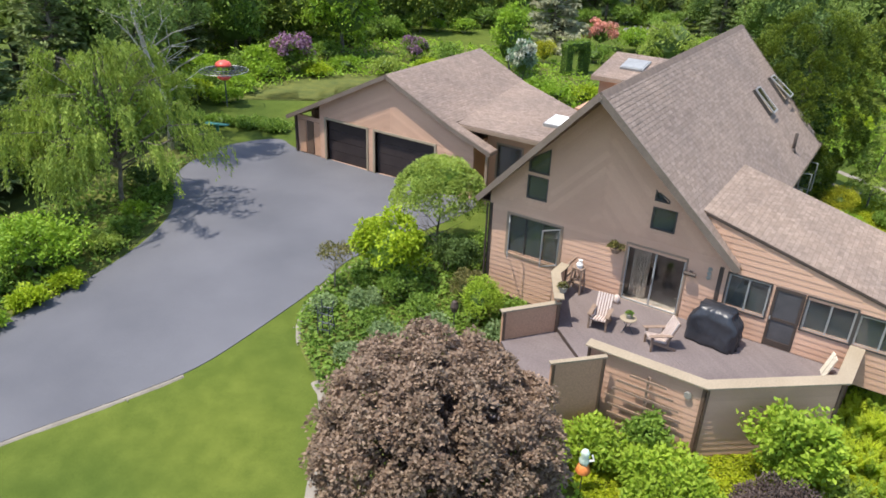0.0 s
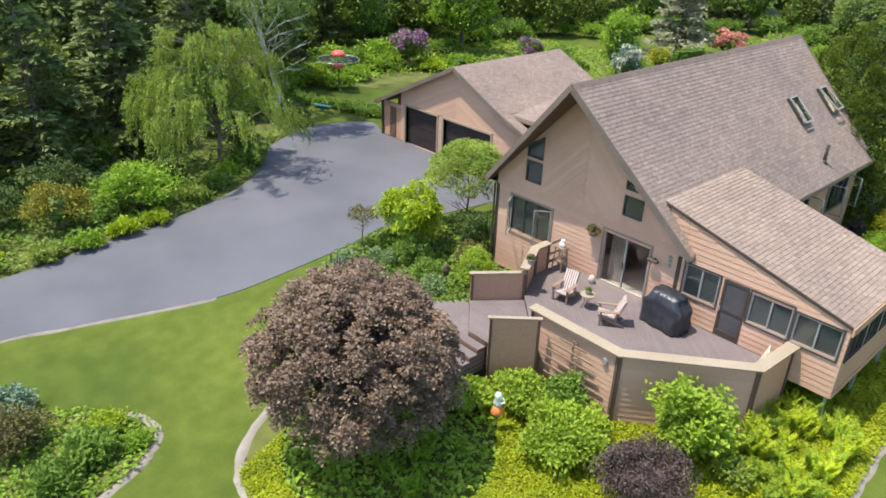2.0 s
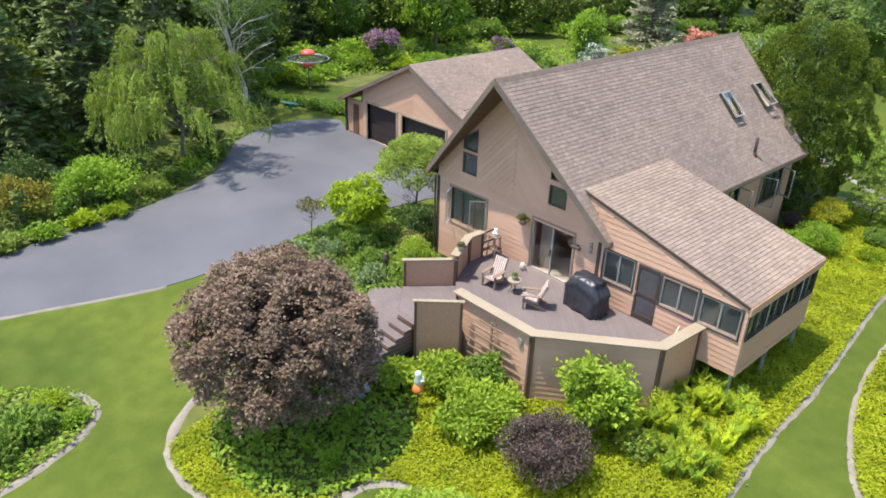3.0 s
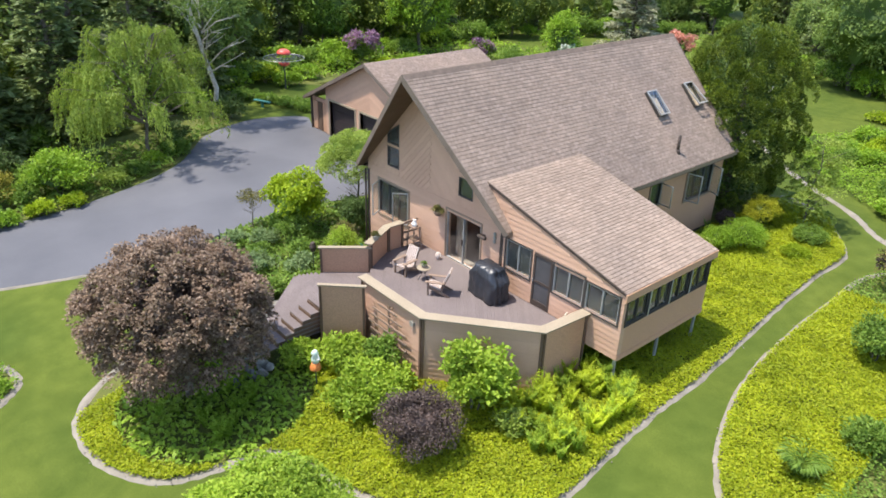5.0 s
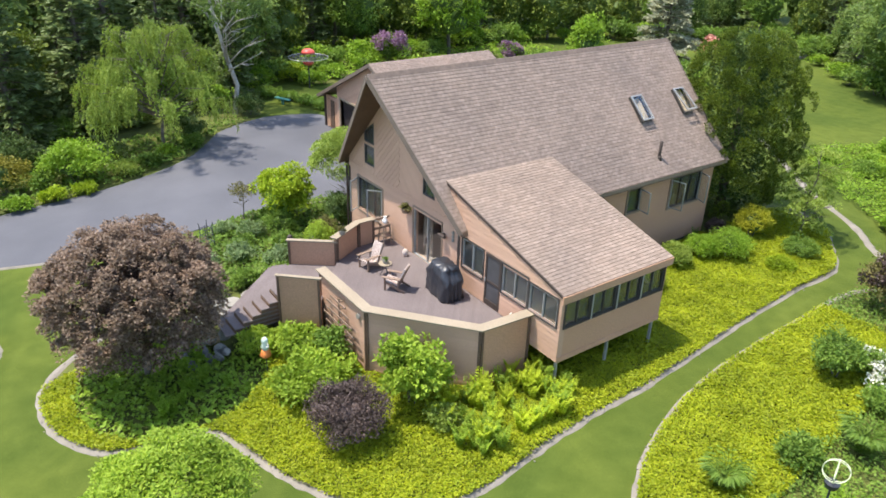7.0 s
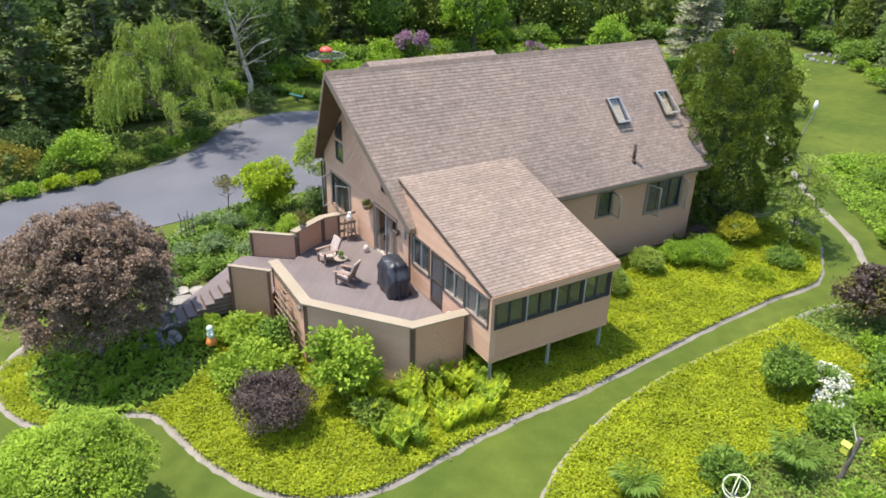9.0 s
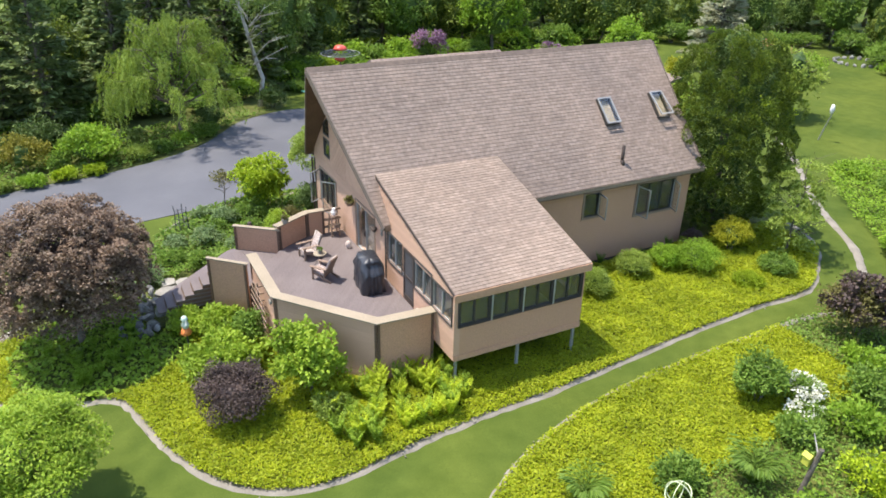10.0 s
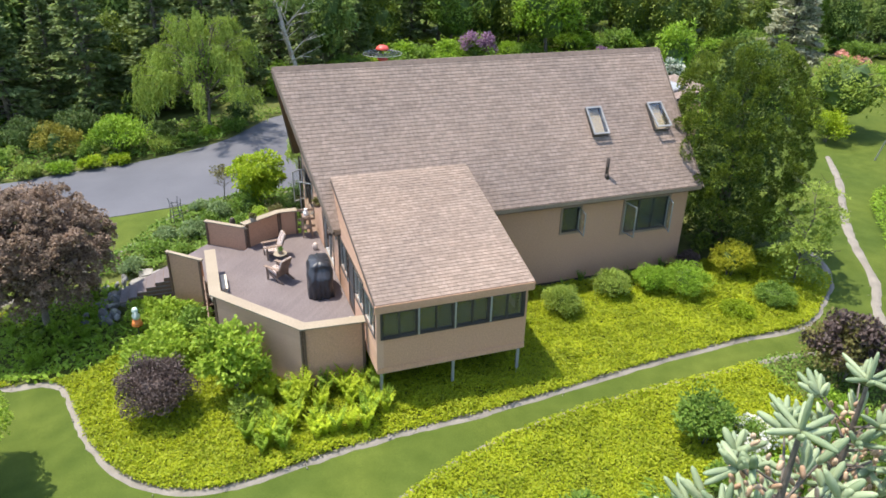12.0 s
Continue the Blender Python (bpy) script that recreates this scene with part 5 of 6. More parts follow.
# ---- planting beside the driveway ----
bush((-28.9, 13.0), 2.2, 2.3, L_BRIGHT, "large mounded green shrub beside the driveway", 101, n=5000, size=0.2, ncl=60, clump=0.28)
bush((-29.2, 9.3), 1.6, 2.4, L_AMBER, "golden green conifer shrub beside the driveway", 102, n=3500, size=0.16, clump=0.3)
bush((-31.6, 7.0), 1.5, 2.4, L_DARK, "dark rounded yew beside the driveway", 103, n=3000, size=0.15)
bush((-33.0, 10.2), 1.6, 2.2, L_DARK, "dark rounded evergreen shrub by the woods", 104, n=2500, size=0.16)
for i, (x, y, r, h, mt) in enumerate([(-26.7, 11.4, 0.9, 0.7, L_LIME), (-26.5, 9.6, 0.9, 0.7, L_BRIGHT), (-26.6, 7.7, 0.9, 0.7, L_PALE), (-26.9, 13.1, 0.8, 0.6, L_LIME), (-28.2, 15.6, 0.9, 0.9, L_PALE), (-28.9, 17.2, 0.9, 0.7, L_MID), (-30.2, 18.8, 0.9, 0.6, L_BRIGHT),
                                      (-27.4, 5.4, 1.0, 0.8, L_LIME), (-29.0, 5.6, 1.1, 1.1, L_MID), (-30.8, 20.6, 1.0, 0.8, L_MID), (-28.6, 11.2, 0.9, 1.2, L_MID), (-31.6, 12.6, 1.2, 1.2, L_MID), (-31.6, 15.6, 1.3, 0.9, L_DARK), (-32.6, 21.2, 1.3, 1.4, L_DARK)]):
    bush((x, y), r, h, mt, "low leafy clump in the driveway border", 110 + i, n=1300, size=0.17, ncl=26, group="driveway border", name="perennial", category="plant")
for i, (x, y, r, h) in enumerate([(-34.6, 32.6, 1.3, 0.6), (-36.4, 31.9, 1.4, 0.6), (-38.4, 31.0, 1.4, 0.6), (-40.4, 30.0, 1.5, 0.7)]):
    bush((x, y), r, h, L_MID, "low green hedge shrub behind the driveway", 130 + i, n=1500, size=0.17, ncl=30, group="low hedge")
bush((-35.9, 26.6), 1.2, 1.5, L_DARK, "dark clipped shrub at the head of the driveway", 135, n=1800, size=0.17)
rng = np.random.default_rng(140)
birch = thing("birch_tree", (-36.6, 25.7, 1.4), 0, "tall pale-barked birch with sparse leaves", "tree")
part("trunk", limbs(rng, (0, 0, -0.2), (-0.5, -0.4, 13.5), 3.6, 26, 0.2, start=0.25), PALE_BARK, birch, smooth=True)
p, w, _ = clumps(rng, 7000, (-0.4, -0.2, 9.2), (4.0, 4.0, 4.2), 70, 0.7, -0.7)
leaves("crown", p, w, 0.22, L_WOOD, birch, rng)
for i, (x, y, r, h, mt) in enumerate([(-42.4, 35.0, 1.3, 1.1, L_BRIGHT), (-44.4, 34.0, 1.6, 1.4, L_LIME), (-43.8, 37.8, 1.3, 1.2, L_BRIGHT), (-46.0, 36.8, 1.7, 1.7, L_MID), (-43.3, 45.8, 1.6, 1.0, L_LIME), (-42.6, 49.0, 1.7, 1.2, L_BRIGHT),
                                      (-39.4, 50.6, 1.5, 1.4, L_PALE), (-45.4, 42.0, 1.8, 1.6, L_BRIGHT), (-36.2, 52.4, 1.5, 1.3, L_LIME), (-33.0, 54.4, 1.5, 1.6, L_MID), (-23.2, 51.2, 1.7, 1.5, L_BRIGHT), (-21.4, 52.6, 1.6, 1.4, L_LIME),
                                      (-25.0, 52.2, 1.5, 1.5, L_BRIGHT), (-19.8, 54.2, 1.5, 1.6, L_MID), (-37.6, 57.6, 1.7, 1.7, L_MID), (-31.4, 60.2, 1.6, 1.8, L_MID), (-46.6, 51.0, 1.8, 1.7, L_MID), (-22.0, 62.0, 1.8, 2.0, L_BRIGHT), (-27.0, 68.0, 1.8, 1.6, L_MID)]):
    bush((x, y), r, h, mt, "leafy perennial clump in the far bed", 150 + i, n=1100, size=0.24, ncl=24, group="far bed", name="perennial", category="plant")
bush((-45.4, 44.8), 2.1, 3.2, L_MID, "rhododendron covered in mauve blossom", 171, n=2000, size=0.24, flowers=(P_PURPLE, 2600, 0.22))
bush((-40.6, 56.6), 1.4, 2.2, L_MID, "small rhododendron with mauve blossom", 172, n=1200, size=0.24, flowers=(P_PURPLE, 1300, 0.2))
bush((-28.4, 55.2), 1.2, 3.9, L_BLUE, "silvery grey weeping shrub", 173, n=2200, size=0.26, flowers=(P_WHITE, 900, 0.2))
bush((-30.4, 63.6), 1.3, 2.4, L_GOLD, "golden yellow flowering shrub", 174, n=1500, size=0.2)
bush((-29.6, 75.5), 2.0, 2.8, L_MID, "azalea in full coral blossom", 175, n=1200, size=0.24, flowers=(P_CORAL, 2200, 0.22))
tree((-30.6, 57.0), 6.6, 1.6, L_BRIGHT, "slender light green young tree", 176, n=3500, size=0.28, clump=0.7, ncl=45, trunk=0.09, squash=0.45)
conifer((-33.6, 72.0), 11, 4.4, L_GREY, "broad grey green pine with spreading boughs", 177, n=6000, size=0.55, taper=0.8)
tree((-46.6, 53.0), 9.5, 4.2, L_BRIGHT, "light green maple at the wood's edge", 178, n=6500, size=0.36, clump=1.1, ncl=70, squash=0.45)
tree((-18.4, 63.0), 6.0, 2.9, L_PALE, "pale green spreading shrub tree on the back lawn", 179, n=4500, size=0.28, clump=0.8, ncl=60, squash=0.46)
tree((-12.5, 77.5), 12.5, 5.4, L_WOOD, "broad mid green maple on the back lawn", 181, n=15000, size=0.32, clump=1.0, ncl=150, squash=0.47)
bush((-25.9, 76.0), 2.0, 2.4, L_BRIGHT, "rounded green shrub beside the azalea", 182, n=1500, size=0.26)
arch = thing("hedge_arch", (-26.5, 62.0, 1.4), 70, "dark clipped evergreen garden arch", "arch")
rng = np.random.default_rng(183)
for x in (-1.1, 1.1):
    part("pillar", boxes((x - 0.4, x + 0.4, -0.35, 0.35, 0, 2.6)), L_DARK, arch)
part("lintel", boxes((-1.45, 1.45, -0.33, 0.33, 2.2, 2.85)), L_DARK, arch)
p = np.concatenate([np.column_stack([rng.choice((-1.1, 1.1), 1500) + rng.uniform(-0.5, 0.5, 1500), rng.uniform(-0.45, 0.45, 1500), rng.uniform(0, 2.8, 1500)]), np.column_stack([rng.uniform(-1.6, 1.6, 700), rng.uniform(-0.45, 0.45, 700), rng.uniform(2.2, 3.0, 700)])])
leaves("foliage", p, rng.normal(size=(len(p), 3)) + (0, 0, 0.4), 0.2, L_MID, arch, rng)
bush((-16.6, 60.4), 1.6, 2.2, L_LIME, "lime green shrub on the back lawn", 180, n=1800, size=0.2)

# ---- planting between driveway and deck ----
lime = thing("shrub", (-15.9, 20.7, gz(0, 20.7)), 0, "bright lime green golden elder shrub by the driveway", "shrub")
rng = np.random.default_rng(201)
part("stems", limbs(rng, (0, 0, -0.1), (0, 0, 2.2), 1.3, 10, 0.06, start=0.15), BARK, lime)
p, w, _ = clumps(rng, 5200, (0, 0, 1.95), (1.5, 1.5, 1.15), 46, 0.42, -0.6)
leaves("foliage", p, w, 0.19, L_LIME, lime, rng, 0.5, 0.2, 0.15)
core("shade_fill", (0, 0, 1.75), (0.95, 0.95, 0.75), L_MID, lime, 5)
dome = thing("tree", (-16.1, 24.4, gz(0, 24.4)), 0, "small dome-shaped tree with pale green crown on bare stems", "tree")
rng = np.random.default_rng(202)
part("trunk", limbs(rng, (0, 0, -0.1), (0, 0, 3.4), 1.7, 14, 0.07, start=0.1), BARK, dome)
p, w, _ = pads(rng, 15000, (0, 0, 2.7), (1.95, 1.95, 1.7), 150, 0.36, -0.1, 0.6, 0.3, (0.85, 1.02))
leaves("crown", p, w, 0.12, L_PALE, dome, rng)
core("shade_fill", (0, 0, 3.5), (1.3, 1.3, 0.6), L_MID, dome, 6)
bush((-11.3, 20.2), 0.95, 2.2, L_FRESH, "clipped bright green evergreen beside the deck", 203, n=6500, size=0.075, clump=0.22, ncl=80, loose=0.1)
bush((-12.4, 21.0), 0.8, 1.7, L_OLIVE, "olive green clipped shrub beside the house", 204, n=2200, size=0.1)
bush((-13.6, 22.6), 0.8, 2.3, L_DARK, "dark clipped evergreen by the house corner", 205, n=2400, size=0.11)
bush((-14.6, 22.9), 0.65, 1.9, L_DARK, "small dark clipped shrub by the house corner", 206, n=1700, size=0.11)
bush((-13.2, 24.2), 1.0, 2.0, L_MID, "dark green shrub against the house", 207, n=1800, size=0.14)
bush((-14.9, 19.9), 0.9, 1.5, L_MID, "mid green shrub under the golden elder", 208, n=1800, size=0.13)
lolly = thing("tree", (-17.4, 19.0, gz(0, 19.0)), 0, "small standard tree with thin greyish crown", "tree")
rng = np.random.default_rng(209)
part("trunk", limbs(rng, (0, 0, -0.1), (0, 0, 1.7), 0.7, 12, 0.045, start=0.55), BARK, lolly)
p, w, _ = clumps(rng, 900, (0, 0, 1.75), (0.75, 0.75, 0.45), 22, 0.22, -0.3)
leaves("crown", p, w, 0.11, L_OLIVE, lolly, rng)
for i, (x, y, r, h, mt) in enumerate([(-13.4, 17.2, 0.8, 0.9, L_SAGE), (-12.2, 18.6, 0.75, 0.8, L_SAGE), (-14.6, 17.8, 0.8, 0.7, L_MID), (-11.3, 16.6, 0.7, 0.7, L_MID), (-12.4, 15.4, 0.8, 0.6, L_MID), (-10.6, 18.2, 0.6, 0.9, L_MID), (-15.6, 18.6, 0.8, 0.8, L_SAGE),
                                      (-16.6, 20.0, 0.7, 0.7, L_MID), (-10.9, 14.4, 0.7, 0.6, L_SAGE), (-13.4, 19.4, 0.8, 0.9, L_MID), (-10.2, 19.6, 0.6, 0.8, L_SAGE), (-16.9, 17.6, 0.7, 0.6, L_SAGE), (-14.0, 15.8, 0.7, 0.6, L_SAGE), (-10.4, 21.4, 0.7, 0.7, L_MID)]):
    bush((x, y), r, h, mt, "leafy perennial clump in the border by the deck", 210 + i, n=1100, size=0.13, ncl=24, group="deck border", name="perennial", category="plant")

# ---- planting round the deck and porch ----
bush((-2.7, 15.8), 1.5, 1.35, L_FRESH, "broad mounded bright green shrub below the deck", 230, n=5500, size=0.16, clump=0.3, ncl=60, width=0.6)
bush((-5.0, 16.2), 1.15, 1.25, L_FRESH, "leafy green shrub beside the privacy panel", 231, n=2800, size=0.17, clump=0.3)
bush((-6.2, 15.1), 0.95, 0.95, L_FRESH, "low leafy shrub beside the deck steps", 237, n=2200, size=0.15, clump=0.3)
bush((-3.7, 17.0), 0.7, 1.9, L_MID, "climbing plant against the deck siding", 232, n=1500, size=0.15)
bush((-0.1, 18.1), 1.3, 3.1, L_FRESH, "tall viburnum with large fresh green leaves", 233, n=5200, size=0.17, clump=0.24, ncl=75, width=0.6, loose=0.6)
bush((0.1, 15.6), 1.55, 2.2, L_BARBERRY, "rounded purple barberry bush", 234, n=12000, size=0.085, clump=0.22, ncl=110, core_mat=L_BARBERRY, loose=0.4)
bush((1.4, 18.3), 0.6, 0.95, L_PALE, "small grey green variegated shrub", 235, n=1300, size=0.12)
conifer((-4.55, 16.1), 1.1, 0.25, L_MID, "dwarf upright conifer below the deck", 236, n=900, size=0.1, tiers=6, name="dwarf_conifer", category="shrub")


def fern(at, r, seed, mat=L_LIME, label="tall bright green fern", n_fr=16, category="fern", blade=False, group="ferns"):
    """A shuttlecock of arching fronds, or a tuft of grass blades."""
    rng = np.random.default_rng(seed)
    ob = thing("fern" if not blade else "grass_tuft", (*at, gz(*at)), 0, label, category, group)
    P, Wd, S = [], [], []
    for k in range(n_fr):
        a = 6.28 * (k + rng.random()) / n_fr
        ln = r * rng.uniform(0.75, 1.2)
        d = np.array((math.cos(a), math.sin(a)))
        m = 34 if not blade else 7
        t = np.linspace(0.05, 1, m)
        out, up = ln * (0.36 if not blade else 0.6) * t ** 1.6, ln * (1.35 * t - 0.3 * t ** 2.4)
        c = np.column_stack([d[0] * out, d[1] * out, up])
        side = np.array((-d[1], d[0], 0.0))
        for sg in (-1, 1):
            P.append(c)
            Wd.append(side * sg * (1.0 if not blade else 0.1) + np.column_stack([np.full(m, d[0]), np.full(m, d[1]), 0.6 - t]) * (0.45 if not blade else 1.0))
            S.append(ln * (0.14 * np.sin(0.35 + t * 2.6) if not blade else np.full(m, 0.32)))
    leaves("frond" if not blade else "blade", np.concatenate(P), np.concatenate(Wd), np.concatenate(S), mat, ob, rng, 0.36 if not blade else 0.12, 0.15, face=np.array((0, 0, 0.6)))
    return ob


rng = np.random.default_rng(240)
for i in range(64):
    x = rng.uniform(0.7, 3.4)
    y = rng.uniform(18.2, 22.8)
    fern((x, y), rng.uniform(0.65, 1.05), 300 + i * 7, L_FERN if i % 3 else L_FRESH, n_fr=10)
# bright leaf colour makes up for fill light missing under the maple
for i in range(16):
    fern((rng.uniform(-9.2, -4.4), rng.uniform(10.0, 14.6)), rng.uniform(0.55, 0.8), 340 + i, L_BRIGHT, "green fern in the shade of the maple", group="shade ferns")
for i, (x, y, r, h, mt, lb) in enumerate([(-1.2, 31.2, 0.95, 1.25, L_PALE, "rounded olive green shrub beside the porch"), (-1.7, 33.9, 0.95, 1.35, L_PALE, "clipped ball-shaped green shrub"), (-1.6, 35.8, 0.95, 1.3, L_BRIGHT, "clipped ball-shaped green shrub"),
                                          (-0.95, 37.0, 1.25, 1.55, L_BRIGHT, "large clipped light green ball shrub"), (-1.7, 40.0, 1.1, 1.9, L_GOLD, "clipped golden yew ball"), (0.8, 40.3, 1.1, 0.9, L_MID, "low grey green spreading juniper"),
                                          (1.2, 38.1, 0.8, 0.65, L_LIME, "low lime green shrub in the ground cover"), (-2.9, 38.6, 0.6, 1.0, L_BARBERRY, "small reddish shrub against the wall")]):
    bush((x, y), r, h, mt, lb, 370 + i, n=6500, size=0.08, clump=0.24, ncl=80, loose=0.12)
for i in range(9):
    fern((rng.uniform(-3.2, -2.3), 29.0 + i * 1.05), 0.6, 385 + i, L_MID, "dark green fern along the house wall", group="wall ferns")
lacy = thing("tree", (-0.5, 42.6, 1.4), 0, "young open tree with light yellow green leaves", "tree")
rng = np.random.default_rng(395)
part("trunk", limbs(rng, (0, 0, -0.1), (0, 0, 4.9), 1.6, 18, 0.06, start=0.15), BARK, lacy)
p, w, _ = pads(rng, 6000, (0, 0, 2.6), (1.6, 1.6, 2.6), 80, 0.36, -0.9, 1.5, 0.3, (0.4, 1.05))
leaves("crown", p, w, 0.14, L_PALE, lacy, rng)
bush((6.1, 38.6), 1.5, 2.7, L_OLIVE, "bronze and purple smoke bush beside the path", 400, n=5000, size=0.15, clump=0.3, ncl=60, core_mat=L_BARBERRY, flowers=(L_BARBERRY, 3500, 0.14))
bush((7.25, 31.8), 1.0, 1.9, L_MID, "dark green rounded shrub in the side bed", 401, n=3200, size=0.14)
bush((8.0, 33.0), 0.75, 1.15, L_MID, "arching shrub covered in white blossom", 402, n=1500, size=0.12, flowers=(P_WHITE, 750, 0.1))
bush((8.75, 32.2), 0.75, 0.8, L_MID, "low arching shrub with white blossom", 404, n=1300, size=0.12, flowers=(P_WHITE, 450, 0.1))
bush((9.0, 26.4), 0.8, 0.95, L_MID, "dark green shrub in the ground cover", 403, n=1800, size=0.15)
for i, (x, y, r, mt) in enumerate([(8.3, 23.6, 0.85, L_MID), (9.9, 28.6, 1.0, L_MID), (9.9, 22.6, 0.8, L_MID), (11.0, 25.2, 0.8, L_BRIGHT)]):
    fern((x, y), r, 405 + i, mt, "tuft of arching green ornamental grass", 90, "grass", True, "grass tufts")
for i, (x, y, r, h, mt) in enumerate([(8.8, 35.2, 1.0, 1.2, L_MID), (9.8, 33.4, 1.0, 1.0, L_BRIGHT), (9.4, 31.2, 0.9, 0.9, L_MID), (10.6, 36.4, 1.1, 1.3, L_MID), (11.6, 31.6, 1.0, 1.0, L_LIME), (11.2, 34.2, 0.9, 0.9, L_OLIVE), (7.6, 37.0, 0.9, 0.9, L_BRIGHT), (12.4, 28.6, 1.0, 1.0, L_BRIGHT),
                                      (12.0, 38.2, 1.2, 1.4, L_MID), (13.4, 34.0, 1.1, 1.2, L_BRIGHT), (8.2, 40.2, 1.1, 1.2, L_MID)]):
    bush((x, y), r, h, mt, "mixed green shrub in the side bed", 420 + i, n=1300, size=0.16, ncl=26, group="side bed")
fronting = thing("tree", (1.75, 9.7, gz(0, 9.7)), 0, "small spreading light green maple on the front lawn", "tree")
rng = np.random.default_rng(440)
part("trunk", limbs(rng, (0, 0, -0.2), (0, 0, 3.1), 1.5, 14, 0.1, start=0.35), BARK, fronting, smooth=True)
p, w, _ = pads(rng, 24000, (0, 0, 2.55), (1.85, 1.85, 1.15), 150, 0.42, -0.3, 1.2, 0.4, (0.7, 1.06))
leaves("crown", uneven(p, (0, 0, 2.55), 4, 0.2), w, 0.11, L_FRESH, fronting, rng, 0.5)
inner_leaves((0, 0, 2.55), (1.65, 1.65, 0.95), 2500, 0.16, L_MID, fronting, 7)

# meadow plants past the gravel path
rng = np.random.default_rng(450)
meadow = [bush((3.4, 47.6), 1.2, 1.0, L_BRIGHT, "leafy green meadow plants behind the path", 451, n=1200, size=0.2, ncl=26, group="meadow", name="perennial", category="plant"),
          bush((4.6, 45.8), 1.1, 0.9, L_LIME, "yellow green meadow plants behind the path", 452, n=1200, size=0.2, ncl=26, group="meadow", name="perennial", category="plant"),
          bush((1.2, 50.6), 1.2, 1.0, L_MID, "green meadow plants behind the path", 453, n=1200, size=0.2, ncl=26, group="meadow", name="perennial", category="plant")]
for i in range(40):
    x = rng.uniform(-7, 12)
    y = max(46.5 - 0.75 * x, 44) + 2.2 + rng.uniform(0, 15)
    f = rng.uniform(0.7, 1.3)
    copy_thing(meadow[int(rng.integers(0, 3))], pose(x, y, 1.4, 0, 0, rng.uniform(0, 360))).scale = (f, f, f * rng.uniform(0.6, 1.0))

# ---- island bed ----
bush((-14.4, 3.2), 1.2, 1.35, L_OLIVE, "rounded bronze barberry in the island bed", 460, n=3800, size=0.12, core_mat=L_BARBERRY)
bush((-16.2, 3.6), 1.0, 0.8, L_BLUE, "low spreading blue juniper in the island bed", 461, n=1900, size=0.16)
bush((-12.4, 5.0), 0.8, 0.8, L_MID, "glossy green perennial clump in the island bed", 462, n=1500, size=0.17)
bush((-11.8, 3.8), 0.9, 0.8, L_MID, "green leafy clump in the island bed", 463, n=1500, size=0.17)
bush((-13.2, 5.7), 0.8, 0.5, L_LIME, "low lime green cushion plant", 464, n=1300, size=0.1)
bush((-12.0, 6.2), 0.55, 0.4, L_BRIGHT, "low green cushion plant at the bed's tip", 465, n=900, size=0.1)


# ---- blue spruce close to the camera's path ----
def finger(bm, b, d, ln, r):
    """One thick shoot of needles, blunt at both ends."""
    d = Vector(d).normalized()
    b = Vector(b)
    tube(bm, [b, b + d * ln * 0.15, b + d * ln * 0.6, b + d * ln * 0.9, b + d * ln], [r * 0.5, r * 0.9, r, r * 0.7, r * 0.25], 5)


